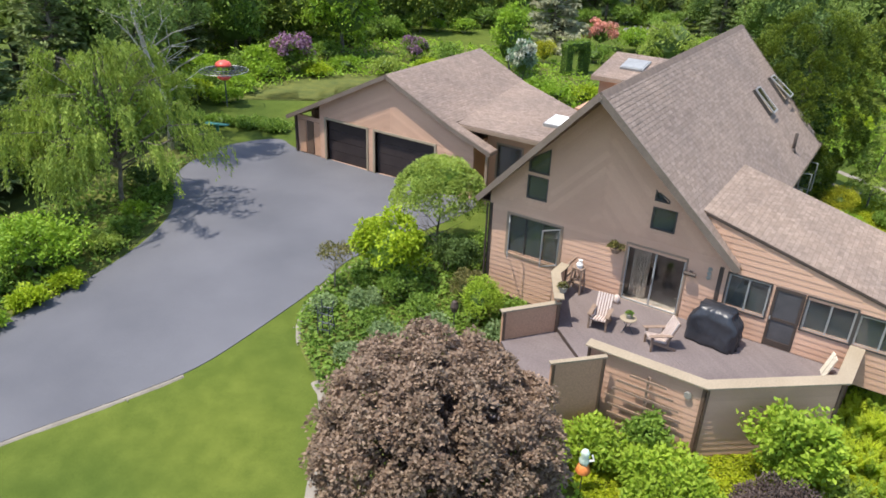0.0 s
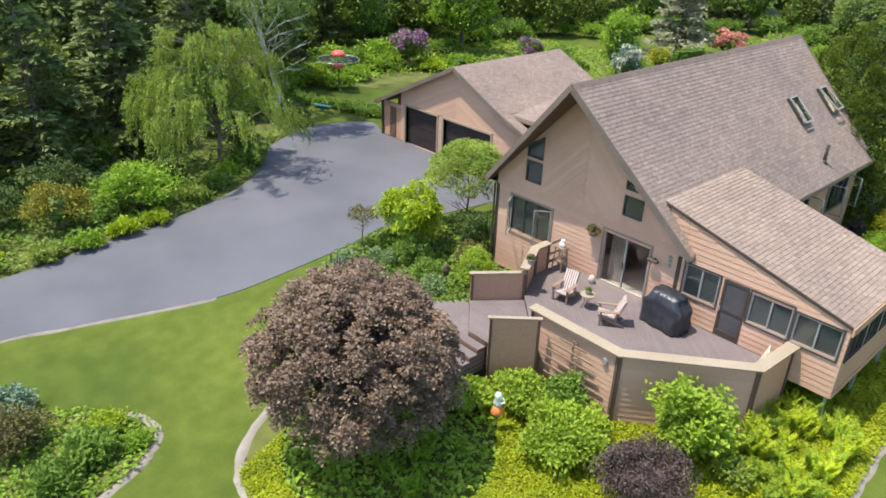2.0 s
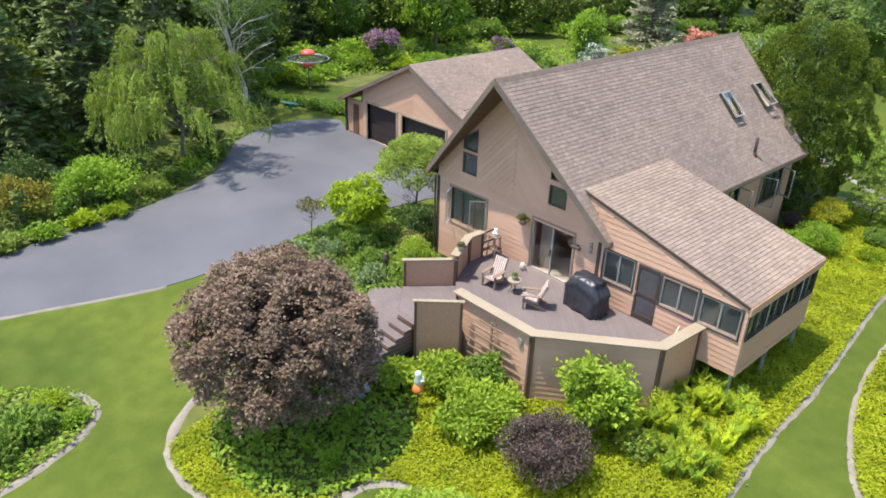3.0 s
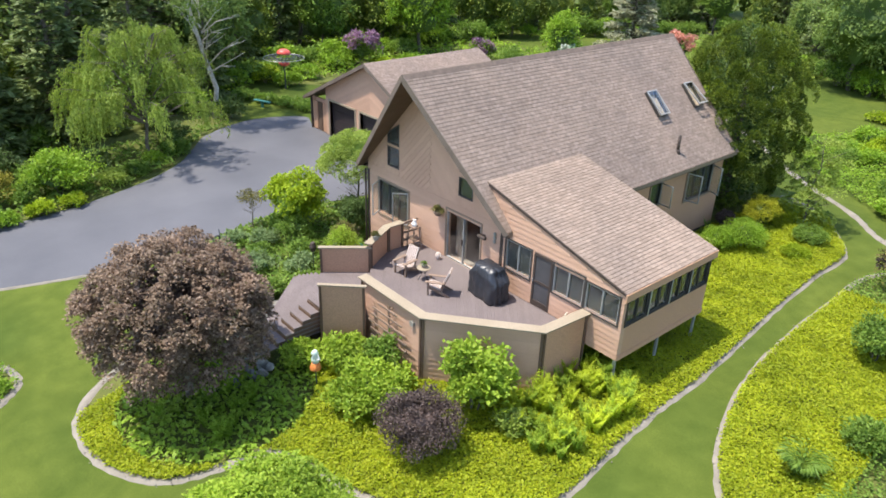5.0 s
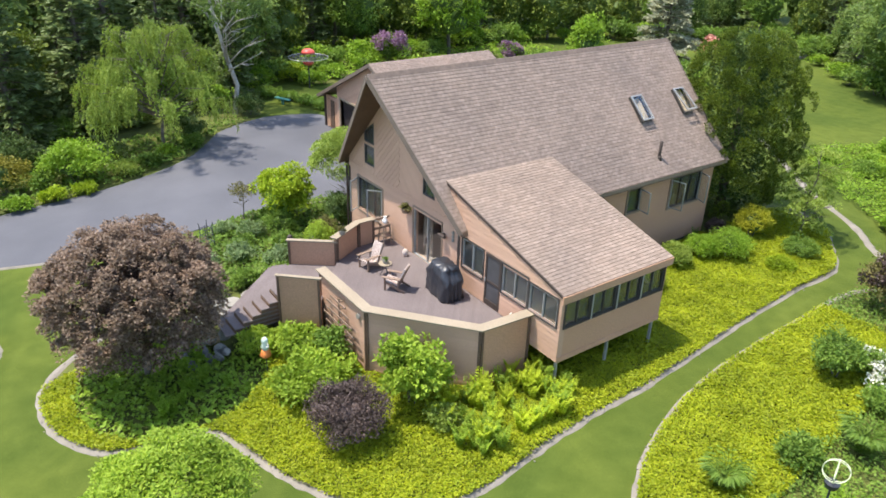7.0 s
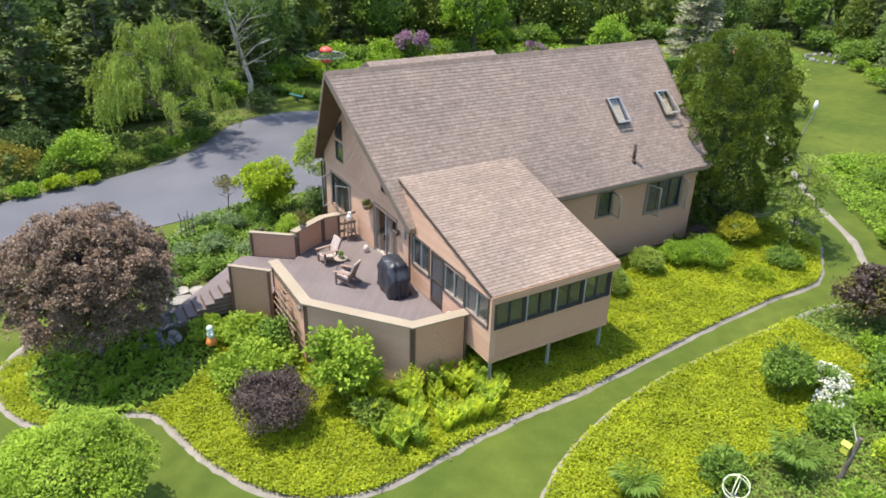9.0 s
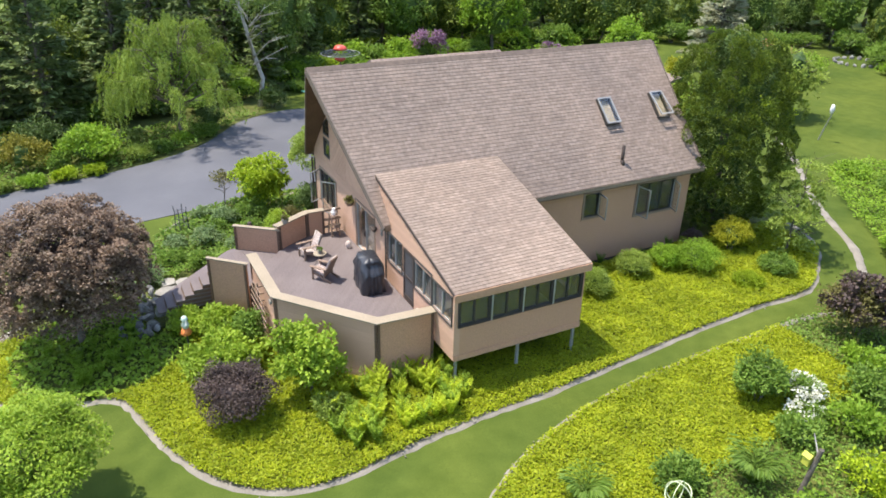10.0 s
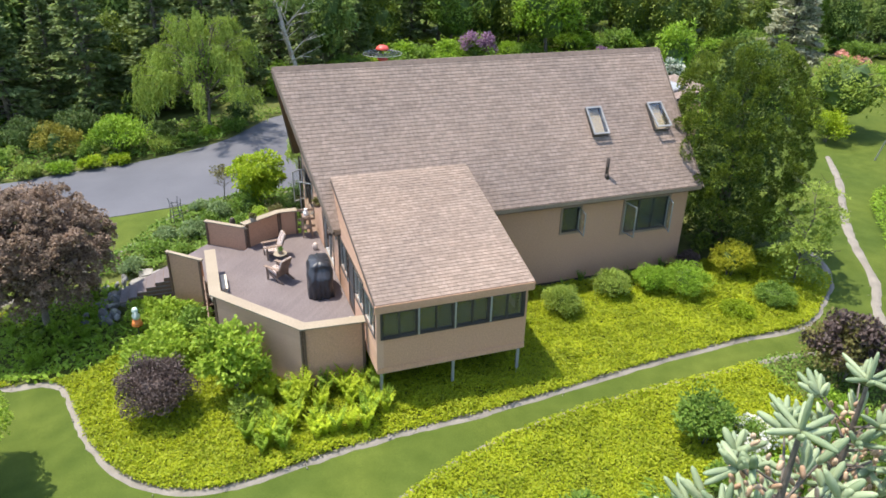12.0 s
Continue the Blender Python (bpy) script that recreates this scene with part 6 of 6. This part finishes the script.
def spruce(at, height, radius, seed, crown):
    """A blue spruce: its upper boughs carry stars of thick pale shoots and clusters of brown cones."""
    rng = np.random.default_rng(seed)
    ob = thing("blue_spruce", (*at, gz(*at)), 0, "tall blue spruce with silvery shoots and brown cones", "tree")
    wood, fine, cones = tube(bmesh.new(), [(0, 0, -0.3), (0, 0, height * 0.5), (0, 0, height)], [0.22, 0.12, 0.015], 8), bmesh.new(), bmesh.new()
    P, Wd = [], []
    for k in range(210):
        f = (k + rng.random()) / 210
        z = height * (0.06 + 0.94 * f)
        a = k * 2.4 + rng.uniform(-0.5, 0.5)
        if z > height - 0.45:
            break
        r = radius * (1 - f) ** 0.8 * rng.uniform(0.75, 1.1) + 0.1
        d = np.array((math.cos(a), math.sin(a), 0.05 + 0.9 * f ** 3))
        o = np.array((0, 0, z))
        tube(wood, [tuple(o), tuple(o + d * r * 0.96)], [0.01 + 0.012 * r, 0.007], 5)
        side = np.array((-d[1], d[0], 0))
        if z < height - crown:
            m = 120
            s = np.sqrt(rng.random(m))
            q = rng.normal(size=m) * 0.2 * r * (1.15 - s)
            P.append(o + d * (s * r)[:, None] + side * q[:, None] + rng.normal(size=(m, 3)) * 0.08)
            Wd.append(d + side * (np.sign(q) * 0.7)[:, None] + rng.normal(size=(m, 3)) * 0.35)
            continue
        stars = 1 + int(r / 0.42)
        for j in range(stars):
            s = 0.3 + 0.7 * (j + 1) / stars
            b = o + d * r * s + side * rng.normal() * 0.12 * r * (1.2 - s)
            for q in range(int(rng.integers(4, 8))):
                w = d * (0.7 if q else 1.5) + on_sphere(rng, 1)[0] * (1.15 if q else 0.2) + np.array((0, 0, 0.3))
                finger(fine, b, w, rng.uniform(0.14, 0.28), rng.uniform(0.024, 0.034))
            for q in range(int(rng.integers(4, 9))):
                c = b - d * 0.14 + rng.normal(size=3) * 0.09
                finger(cones, c, (rng.normal() * 0.4, rng.normal() * 0.4, -1), rng.uniform(0.06, 0.1), rng.uniform(0.016, 0.023))
    finger(fine, (0, 0, height - 0.05), (0, 0, 1), 0.3, 0.022)
    for q in range(8):
        finger(fine, (0, 0, height - 0.04 - 0.05 * (q % 2)), (math.cos(q * 0.785), math.sin(q * 0.785), 0.25 + 0.55 * (q % 2)), rng.uniform(0.22, 0.32), 0.026)
    part("trunk", wood, BARK, ob)
    tagged(part("shoot_mass", fine, L_SPRUCE, ob, smooth=True), "silvery blue green shoots", kind="stuff")
    tagged(part("cone_cluster", cones, L_CONE, ob, smooth=True), "brown cones", kind="stuff")
    leaves("needles", np.concatenate(P), np.concatenate(Wd), 0.2, L_SPRUCE, ob, rng, 0.25, 0.1)
    return ob


spruce((18.51, 21.31), 12.72, 2.7, 470, 3.2)
spruce((17.6, 23.1), 12.0, 2.5, 471, 2.8)

# ---- deck furniture ----
STRIPE = surface("striped cushion canvas", (0.52, 0.43, 0.38), (0.6, 0.51, 0.45), 0.85, 3.0, 40.0)
STRIPE_D = surface("maroon cushion stripe", (0.15, 0.095, 0.085), (0.2, 0.125, 0.11), 0.85, 3.0, 40.0)
TEAK = surface("weathered teak", (0.2, 0.14, 0.1), (0.28, 0.2, 0.15), 0.75, 3.0, 20.0)
TERRA = surface("grey green clay", (0.22, 0.21, 0.18), (0.3, 0.28, 0.24), 0.8, 3.0, 15.0)


def deck_chair(at, turn, label):
    """A low slatted garden chair with a striped cushion; it faces local -y."""
    ch = thing("deck_chair", (*at, DZ), turn, label, "chair", "deck chairs")
    for x in (-0.29, 0.29):
        part("front_leg", boxes((x - 0.03, x + 0.03, -0.34, -0.27, 0, 0.56)), TEAK, ch)
        part("back_leg", beam(bmesh.new(), (x, -0.3, 0.36), (x, 0.52, 0.02), 0.05, 0.09), TEAK, ch)
        part("armrest", boxes((x - 0.07, x + 0.07, -0.42, 0.34, 0.56, 0.585)), TEAK, ch)
        part("arm_support", beam(bmesh.new(), (x, 0.26, 0.56), (x, 0.22, 0.14), 0.04, 0.05), TEAK, ch)
    part("seat", beam(bmesh.new(), (0, -0.34, 0.37), (0, 0.22, 0.22), 0.52, 0.03), TEAK, ch)
    back = part("backrest", beam(bmesh.new(), (0, 0.2, 0.2), (0, 0.55, 1.0), 0.54, 0.03), TEAK, ch)
    for k in range(11):
        # broad canvas bands with narrow maroon stripes between them
        x, wd, mt = -0.225 + 0.045 * k, (0.058, 0.03)[k % 2], (STRIPE, STRIPE_D)[k % 2]
        part("cushion_stripe", beam(bmesh.new(), (x, -0.36, 0.41), (x, 0.2, 0.265), wd, 0.05), mt, ch, "striped seat cushion")
        part("cushion_stripe", beam(bmesh.new(), (x, 0.175, 0.27), (x, 0.5, 1.02), wd, 0.05), mt, ch, "striped back cushion")
    return ch


deck_chair((-6.75, 20.35), 8, "low wooden deck chair with maroon striped cushion by the parapet")
deck_chair((-4.72, 20.3), -52, "low wooden deck chair with maroon striped cushion by the grill")
tb = thing("side_table", (-5.85, 20.55, DZ), 0, "small round tan wooden side table on three legs", "table")
part("tabletop", lathe(bmesh.new(), [(0.0, 0.5), (0.27, 0.5), (0.28, 0.52), (0.27, 0.54), (0.0, 0.54)], 20), CAP, tb)
for k in range(3):
    a = k * 2.094
    part("leg", tube(bmesh.new(), [(0.2 * math.cos(a), 0.2 * math.sin(a), 0.5), (0.07 * math.cos(a), 0.07 * math.sin(a), 0.25), (0.22 * math.cos(a), 0.22 * math.sin(a), 0)], [0.014] * 3, 6), STEEL, tb)


def pot_plant(at, r, label, mat, seed):
    ob = thing("potted_plant", at, 0, label, "plant")
    part("pot", lathe(bmesh.new(), [(0.0, 0.0), (r * 0.7, 0), (r, 1.1 * r), (r * 1.08, 1.15 * r), (r * 1.08, 1.35 * r), (r * 0.9, 1.35 * r), (0.0, 1.25 * r)], 16), TERRA, ob)
    rng = np.random.default_rng(seed)
    p, w, _ = clumps(rng, 260, (0, 0, 1.6 * r), (r, r, r * 0.8), 10, r * 0.45)
    leaves("foliage", p, w, r * 0.5, mat, ob, rng)
    return ob


pot_plant((-5.85, 20.55, DZ + 0.54), 0.11, "small potted plant on the side table", L_MID, 480)
pot_plant((-7.95, 19.75, CAPZ + 0.27), 0.15, "grey bowl of plants on the parapet cap", L_OLIVE, 481)
lan = thing("lantern", (-6.85, 22.15, DZ), 0, "white ceramic jar standing by the patio door", "jar")
part("body", lathe(bmesh.new(), [(0.0, 0.0), (0.1, 0.0), (0.13, 0.12), (0.12, 0.24), (0.06, 0.32), (0.0, 0.32)], 16), STRIPE, lan, smooth=True)

# covered grill: vinyl hangs from the hood and the side shelves in sharp folds
grill = thing("grill", (-3.35, 21.72, DZ), -6, "barbecue under a black vinyl cover", "grill")
bm = bmesh.new()
N, rows = 72, 16
rings = []
for j in range(rows + 1):
    f = j / rows
    ring = []
    for k in range(N):
        a = 2 * math.pi * k / N
        c, s = math.cos(a), math.sin(a)
        q = (abs(c) ** 6 + abs(s) ** 6) ** (-1 / 6)
        shelf = max(0.0, min(1.0, (f - 0.6) / 0.3))
        wx = 0.78 - 0.22 * shelf
        wy = 0.46 - 0.1 * max(0.0, (f - 0.8) / 0.2)
        hang = 1.0 - f if f < 0.7 else 0.25 * (1 - f)
        crease = abs(math.sin(6.5 * a + 1.7 * math.sin(2 * a))) ** 0.6 - 0.5
        fold = 1 + hang * 0.15 * crease + 0.1 * noise.noise((c * 3.1, s * 3.1, f * 4.0)) + 0.05 * noise.noise((c * 8, s * 8, f * 9))
        z = 1.27 * f + 0.06 * noise.noise((c * 2.5, s * 2.5, 7 + f)) * (0.2 < f)
        ring.append(bm.verts.new((wx * q * c * fold, wy * q * s * fold, max(0.0, z) + 0.02)))
    rings.append(ring)
for a, b in zip(rings, rings[1:]):
    for k in range(N):
        bm.faces.new((a[k], a[(k + 1) % N], b[(k + 1) % N], b[k]))
top = bm.verts.new((0.03, 0.02, 1.3))
for k in range(N):
    bm.faces.new((rings[-1][k], rings[-1][(k + 1) % N], top))
bm.faces.new(rings[0][::-1])
part("cover", bm, BLACK, grill, smooth=True)
for x in (-0.55, 0.55):
    part("wheel", tube(bmesh.new(), [(x - 0.03, 0, 0.06), (x + 0.03, 0, 0.06)], [0.06, 0.06], 12), BLACK, grill)

bench = thing("plank_seat", (-4.6, 18.22, DZ), 0, "pale cream planks leaning inside the railing", "bench")
CREAM = surface("cream painted plank", (0.6, 0.54, 0.42), (0.68, 0.62, 0.5), 0.7, 2.0, 15.0)
part("plank", boxes((-0.6, 0.6, -0.12, 0.1, 0.22, 0.26)), CREAM, bench)
for x in (-0.5, 0.5):
    part("leg", boxes((x - 0.03, x + 0.03, -0.1, 0.08, 0, 0.22)), CREAM, bench)
board = thing("folding_panel", (-0.05, 22.0, DZ), -70, "pale cream board leaning at the end of the railing", "board")
part("plank", beam(bmesh.new(), (0, 0, 0), (0, 0.22, 0.75), 0.22, 0.03), CREAM, board)
part("plank", beam(bmesh.new(), (0.25, 0, 0), (0.25, 0.22, 0.75), 0.22, 0.03), CREAM, board)

rack = thing("wooden_stand", (-8.35, 22.05, DZ), 0, "weathered wooden plant stand by the window", "stand")
for x, y in ((-0.25, -0.2), (0.2, -0.2), (-0.25, 0.2), (0.2, 0.2)):
    part("leg", beam(bmesh.new(), (x, y, 0), (x * 0.7, y * 0.7, 1.0), 0.05, 0.05), TEAK, rack)
part("shelf", boxes((-0.24, 0.2, -0.18, 0.18, 0.96, 1.0)), TEAK, rack)
part("shelf", boxes((-0.26, 0.22, -0.2, 0.2, 0.4, 0.44)), TEAK, rack)
part("jug", lathe(bmesh.new(), [(0.0, 1.0), (0.1, 1.0), (0.13, 1.12), (0.06, 1.25), (0.08, 1.3), (0.0, 1.3)], 12), WHITE, rack, "white jug")
gate = thing("rail_gate", (-8.7, 22.1, DZ), 0, "open wooden rails closing the parapet gap", "railing")
for z in (0.25, 0.6, 1.05):
    part("rail", boxes((-0.03, 0.03, -0.38, 0.38, z, z + 0.1)), TEAK, gate)

basket = thing("wall_basket", (-7.25, YF - 0.05, 4.9), 0, "wicker wall basket of dried flowers", "basket")
part("basket", lathe(bmesh.new(), [(0.0, -0.12), (0.12, -0.1), (0.22, 0.08), (0.24, 0.1), (0.0, 0.08)], 14, (0, -0.14, 0)), TEAK, basket)
rng = np.random.default_rng(490)
p, w, _ = clumps(rng, 320, (0, -0.15, 0.14), (0.3, 0.16, 0.12), 10, 0.09)
leaves("dried_flowers", p, w, 0.1, L_OLIVE, basket, rng)
lamp = thing("wall_lamp", (-4.6, YF - 0.05, 4.8), 0, "dark metal lamp on the wall beside the patio door", "lamp")
part("bracket", boxes((-0.05, 0.05, -0.06, 0.02, -0.06, 0.06)), DARK, lamp)
part("shade", tube(bmesh.new(), [(-0.2, -0.14, 0), (0.2, -0.14, 0)], [0.07, 0.07], 10), DARK, lamp)
plaque = thing("wall_plaque", (-4.02, YF - 0.045, 4.95), 0, "small greenish wall ornament beside the door", "ornament")
for z in (-0.16, 0.0, 0.16):
    part("disc", tube(bmesh.new(), [(0, 0.01, z), (0, -0.03, z)], [0.075, 0.075], 10), TERRA, plaque)
plaque2 = thing("wall_plaque", (-2.75, 17.72, 3.45), 0, "small round clay ornament on the deck siding", "ornament")
part("disc", tube(bmesh.new(), [(-0.25, 0.02, 0), (-0.25, -0.05, 0)], [0.11, 0.11], 12), TERRA, plaque2)

trellis = thing("trellis", (-4.1, 17.5, 1.2), 0, "wooden ladder trellis standing off the deck siding", "trellis")
part("upright", boxes((-0.03, 0.03, 0, 0.05, -0.3, 2.5)), TEAK, trellis)
for k in range(7):
    z, half = 0.45 + 0.31 * k, (0.75, 0.95, 1.05, 1.1, 1.0, 0.8, 0.55)[k]
    part("slat", boxes((-half - 0.1 * (k % 2), half, -0.032, -0.002, z, z + 0.07)), TEAK, trellis)
    part("spacer", boxes((-0.02, 0.02, 0.05, 0.235, z + 0.01, z + 0.05)), TEAK, trellis)

# ---- garden ornaments ----
ufo = thing("garden_sculpture", (-41.4, 34.3, 1.4), 0, "flying-saucer sculpture with red dome and wire rings", "sculpture")
part("pole", tube(bmesh.new(), [(0, 0, -0.2), (0, 0, 2.2)], [0.05, 0.05], 8), STEEL, ufo)


def ring_bm(r, z, t, sides=40):
    bm = bmesh.new()
    pts = [(r * math.cos(2 * math.pi * k / sides), r * math.sin(2 * math.pi * k / sides), z) for k in range(sides + 1)]
    return tube(bm, pts, [t] * len(pts), 6)


part("outer_ring", ring_bm(1.7, 2.65, 0.03), FRAME, ufo, "pale metal rim")
part("middle_ring", ring_bm(1.3, 2.7, 0.025), STEEL, ufo)
part("inner_ring", ring_bm(0.85, 2.75, 0.035), STEEL, ufo)
for k in range(26):
    a = k * 2 * math.pi / 26
    part("spoke", tube(bmesh.new(), [(0.85 * math.cos(a), 0.85 * math.sin(a), 2.75), (1.7 * math.cos(a), 1.7 * math.sin(a), 2.65)], [0.018, 0.018], 5), STEEL, ufo)
for k in range(8):
    a = k * 2 * math.pi / 8
    part("strut", tube(bmesh.new(), [(0.5 * math.cos(a), 0.5 * math.sin(a), 3.05), (0.85 * math.cos(a), 0.85 * math.sin(a), 2.75), (0.35 * math.cos(a), 0.35 * math.sin(a), 2.25)], [0.022] * 3, 5), STEEL, ufo)
part("dome", lathe(bmesh.new(), [(0.6, 3.0), (0.58, 3.1), (0.48, 3.24), (0.3, 3.34), (0.12, 3.38), (0.0, 3.39)], 24), RED, ufo, "red domed roof", smooth=True)
part("pod", lathe(bmesh.new(), [(0.0, 1.95), (0.3, 2.0), (0.48, 2.15), (0.42, 2.26), (0.0, 2.28)], 20), RED, ufo, "red lower pod", smooth=True)

TEAL = surface("teal paint", (0.06, 0.2, 0.17), (0.08, 0.25, 0.21), 0.5, 3.0, 15.0)
bt = thing("garden_bench", (-37.4, 30.0, 1.4), 20, "small teal garden bench on one pedestal", "bench")
part("seat", boxes((-0.8, 0.8, -0.16, 0.16, 0.45, 0.52)), TEAL, bt)
part("pedestal", boxes((-0.08, 0.08, -0.08, 0.08, 0, 0.45)), TEAL, bt)

orn = thing("garden_ornament", (-4.75, 14.85, gz(0, 14.85)), 0, "white and orange painted garden ornament on a stake", "ornament")
ORANGE = surface("orange paint", (0.7, 0.2, 0.05), (0.78, 0.27, 0.08), 0.5, 3.0, 15.0)
MINT = surface("pale mint paint", (0.5, 0.62, 0.55), (0.6, 0.7, 0.62), 0.5, 3.0, 15.0)
part("stake", tube(bmesh.new(), [(0, 0, -0.2), (0, 0, 1.0)], [0.02, 0.02], 6), STEEL, orn)
part("base", lathe(bmesh.new(), [(0.0, 0.84), (0.19, 0.85), (0.21, 0.88), (0.13, 1.12), (0.0, 1.14)], 16), ORANGE, orn, "orange flared base", smooth=True)
part("body", lathe(bmesh.new(), [(0.0, 1.1), (0.12, 1.12), (0.15, 1.26), (0.09, 1.4), (0.13, 1.5), (0.08, 1.6), (0.0, 1.62)], 16), MINT, orn, "pale mint body", smooth=True)
part("arm", tube(bmesh.new(), [(0.1, 0, 1.28), (0.26, 0.02, 1.36), (0.2, 0.02, 1.52)], [0.035, 0.03, 0.02], 7), WHITE, orn)

ob = thing("obelisk_trellis", (-15.6, 16.4, gz(0, 16.4)), 20, "dark metal garden obelisk", "trellis")
for a, b in ((-1, -1), (1, -1), (1, 1), (-1, 1)):
    part("upright", tube(bmesh.new(), [(0.25 * a, 0.25 * b, -0.1), (0.2 * a, 0.2 * b, 1.2), (0.24 * a, 0.24 * b, 1.5)], [0.02] * 3, 6), STEEL, ob)
for z in (0.5, 0.85, 1.2):
    for a in range(4):
        d0, d1 = [(0.22 * math.cos(math.pi / 4 + k * math.pi / 2) * 1.41, 0.22 * math.sin(math.pi / 4 + k * math.pi / 2) * 1.41, z) for k in (a, a + 1)]
        part("bar", tube(bmesh.new(), [d0, d1], [0.016, 0.016], 5), STEEL, ob)
pole = thing("garden_light", (-11.7, 19.0, gz(0, 19.0)), 0, "dark lantern on a thin pole", "lamp")
part("pole", tube(bmesh.new(), [(0, 0, -0.1), (0, 0, 1.2)], [0.018, 0.018], 6), STEEL, pole)
part("lantern", lathe(bmesh.new(), [(0.0, 1.15), (0.1, 1.18), (0.16, 1.4), (0.1, 1.6), (0.0, 1.66)], 10), DARK, pole)
hose = thing("garden_hose", (-12.0, 21.6, gz(0, 21.6) + 0.25), 0, "coiled turquoise garden hose", "hose")
HOSE = surface("turquoise rubber", (0.12, 0.45, 0.38), (0.18, 0.55, 0.46), 0.5, 5.0, 20.0)
pts = [((0.26 - 0.012 * (k / 24)) * math.cos(k * 0.26), (0.26 - 0.012 * (k / 24)) * math.sin(k * 0.26), 0.02 + 0.012 * k / 6) for k in range(110)]
part("coil", tube(bmesh.new(), pts, [0.018] * len(pts), 6), HOSE, hose)

post = thing("wooden_post", (10.8, 29.5, 1.35), 0, "leaning grey wooden post with a yellow birdhouse", "post")
part("post", tube(bmesh.new(), [(0, 0, -0.2), (0.12, 0.25, 1.7)], [0.09, 0.075], 8), BARK, post)
part("branch", tube(bmesh.new(), [(0.1, 0.2, 1.5), (-0.25, 0.3, 2.0)], [0.03, 0.012], 6), PALE_BARK, post)
YEL = surface("pale yellow paint", (0.5, 0.5, 0.06), (0.58, 0.56, 0.1), 0.6, 3.0, 15.0)
bh = part("birdhouse", boxes((-0.22, 0.0, 0.02, 0.2, 1.05, 1.35)), YEL, post, "yellow birdhouse")
part("roof", hull(bmesh.new(), [(-0.25, -0.02, 1.35), (0.03, -0.02, 1.35), (0.03, 0.24, 1.35), (-0.25, 0.24, 1.35)], [(-0.25, 0.1, 1.45), (0.03, 0.1, 1.45), (0.03, 0.12, 1.45), (-0.25, 0.12, 1.45)]), YEL, bh)
RING = surface("pale green paint", (0.55, 0.6, 0.36), (0.64, 0.68, 0.44), 0.5, 3.0, 15.0)
hoop = thing("ring_ornament", (10.8, 24.3, 1.38), 0, "pale yellow wire ring ornament on a dark stand", "ornament")
part("pole", tube(bmesh.new(), [(0, 0, -0.2), (0, 0, 2.0)], [0.03, 0.03], 8), STEEL, hoop)
part("stand", lathe(bmesh.new(), [(0.0, 1.7), (0.16, 1.74), (0.2, 1.9), (0.0, 1.96)], 12), BLACK, hoop)
for tilt in ((90, 0, 20), (90, 0, 110), (35, 0, 0)):
    part("ring", ring_bm(0.33, 0, 0.014), RING, hoop).matrix_basis = pose(0, 0, 2.3, *tilt)
heron = thing("garden_ornament", (-12.0, 60.6, 1.4), 0, "white oval ornament on a slanted rod", "ornament")
part("rod", tube(bmesh.new(), [(-0.5, 0, -0.1), (0.1, 0, 2.2)], [0.05, 0.04], 6), FRAME, heron)
part("oval", lathe(bmesh.new(), [(0.0, 2.0), (0.1, 2.08), (0.17, 2.35), (0.1, 2.7), (0.0, 2.76)], 12), WHITE, heron, smooth=True)


def rock(bm, at, r, rng, flat=0.6):
    m = Matrix.LocRotScale(at, Euler(rng.uniform(0, 6, 3)), (r, r * rng.uniform(0.7, 1.1), r * flat))
    res = bmesh.ops.create_icosphere(bm, subdivisions=2, radius=1, matrix=m)
    for v in res["verts"]:
        v.co += Vector(rng.normal(size=3)) * r * 0.07


rng = np.random.default_rng(500)
for k in range(18):
    a = k * 0.349
    bm = bmesh.new()
    rock(bm, (0, 0, 0), rng.uniform(0.22, 0.36), rng)
    st = tagged(mesh_ob("stone", bm, STONE), "rough grey stone of the fire ring", "stone", "fire ring")
    st.matrix_basis = Matrix.Translation((-29.5 + 2.3 * math.cos(a), 89 + 2.3 * math.sin(a), 1.5))
for k in range(26):
    x, y = rng.uniform(-9.9, -6.3), rng.uniform(12.6, 14.4)
    bm = bmesh.new()
    rock(bm, (0, 0, 0), rng.uniform(0.14, 0.28), rng, 0.45)
    st = tagged(mesh_ob("rock", bm, STONE), "grey rock at the foot of the deck steps", "rock", "step rocks")
    st.matrix_basis = Matrix.Translation((x, y, gz(x, y) + 0.15 + 0.35 * max(0, y - 13.2)))
FLAG = surface("pale flagstone", (0.23, 0.21, 0.18), (0.32, 0.3, 0.26), 0.85, 2.0, 14.0, relief=0.4, per_piece=0.15)
for x, y, r in ((-9.75, 14.75, 0.5), (-10.15, 15.55, 0.45), (-10.3, 16.35, 0.42), (-9.2, 13.9, 0.45), (-10.5, 14.9, 0.4), (-9.9, 17.0, 0.4), (-8.5, 13.4, 0.42)):
    ring = [(r * q * math.cos(a), r * q * math.sin(a)) for a, q in ((6.283 * k / 9 + rng.uniform(-0.2, 0.2), rng.uniform(0.75, 1.1)) for k in range(9))]
    st = tagged(mesh_ob("flagstone", prism(bmesh.new(), ring, -0.08, 0.06), FLAG), "pale flat flagstone at the foot of the deck steps", "stone", "flagstones")
    st.matrix_basis = Matrix.Translation((x, y, gz(x, y) + 0.1))
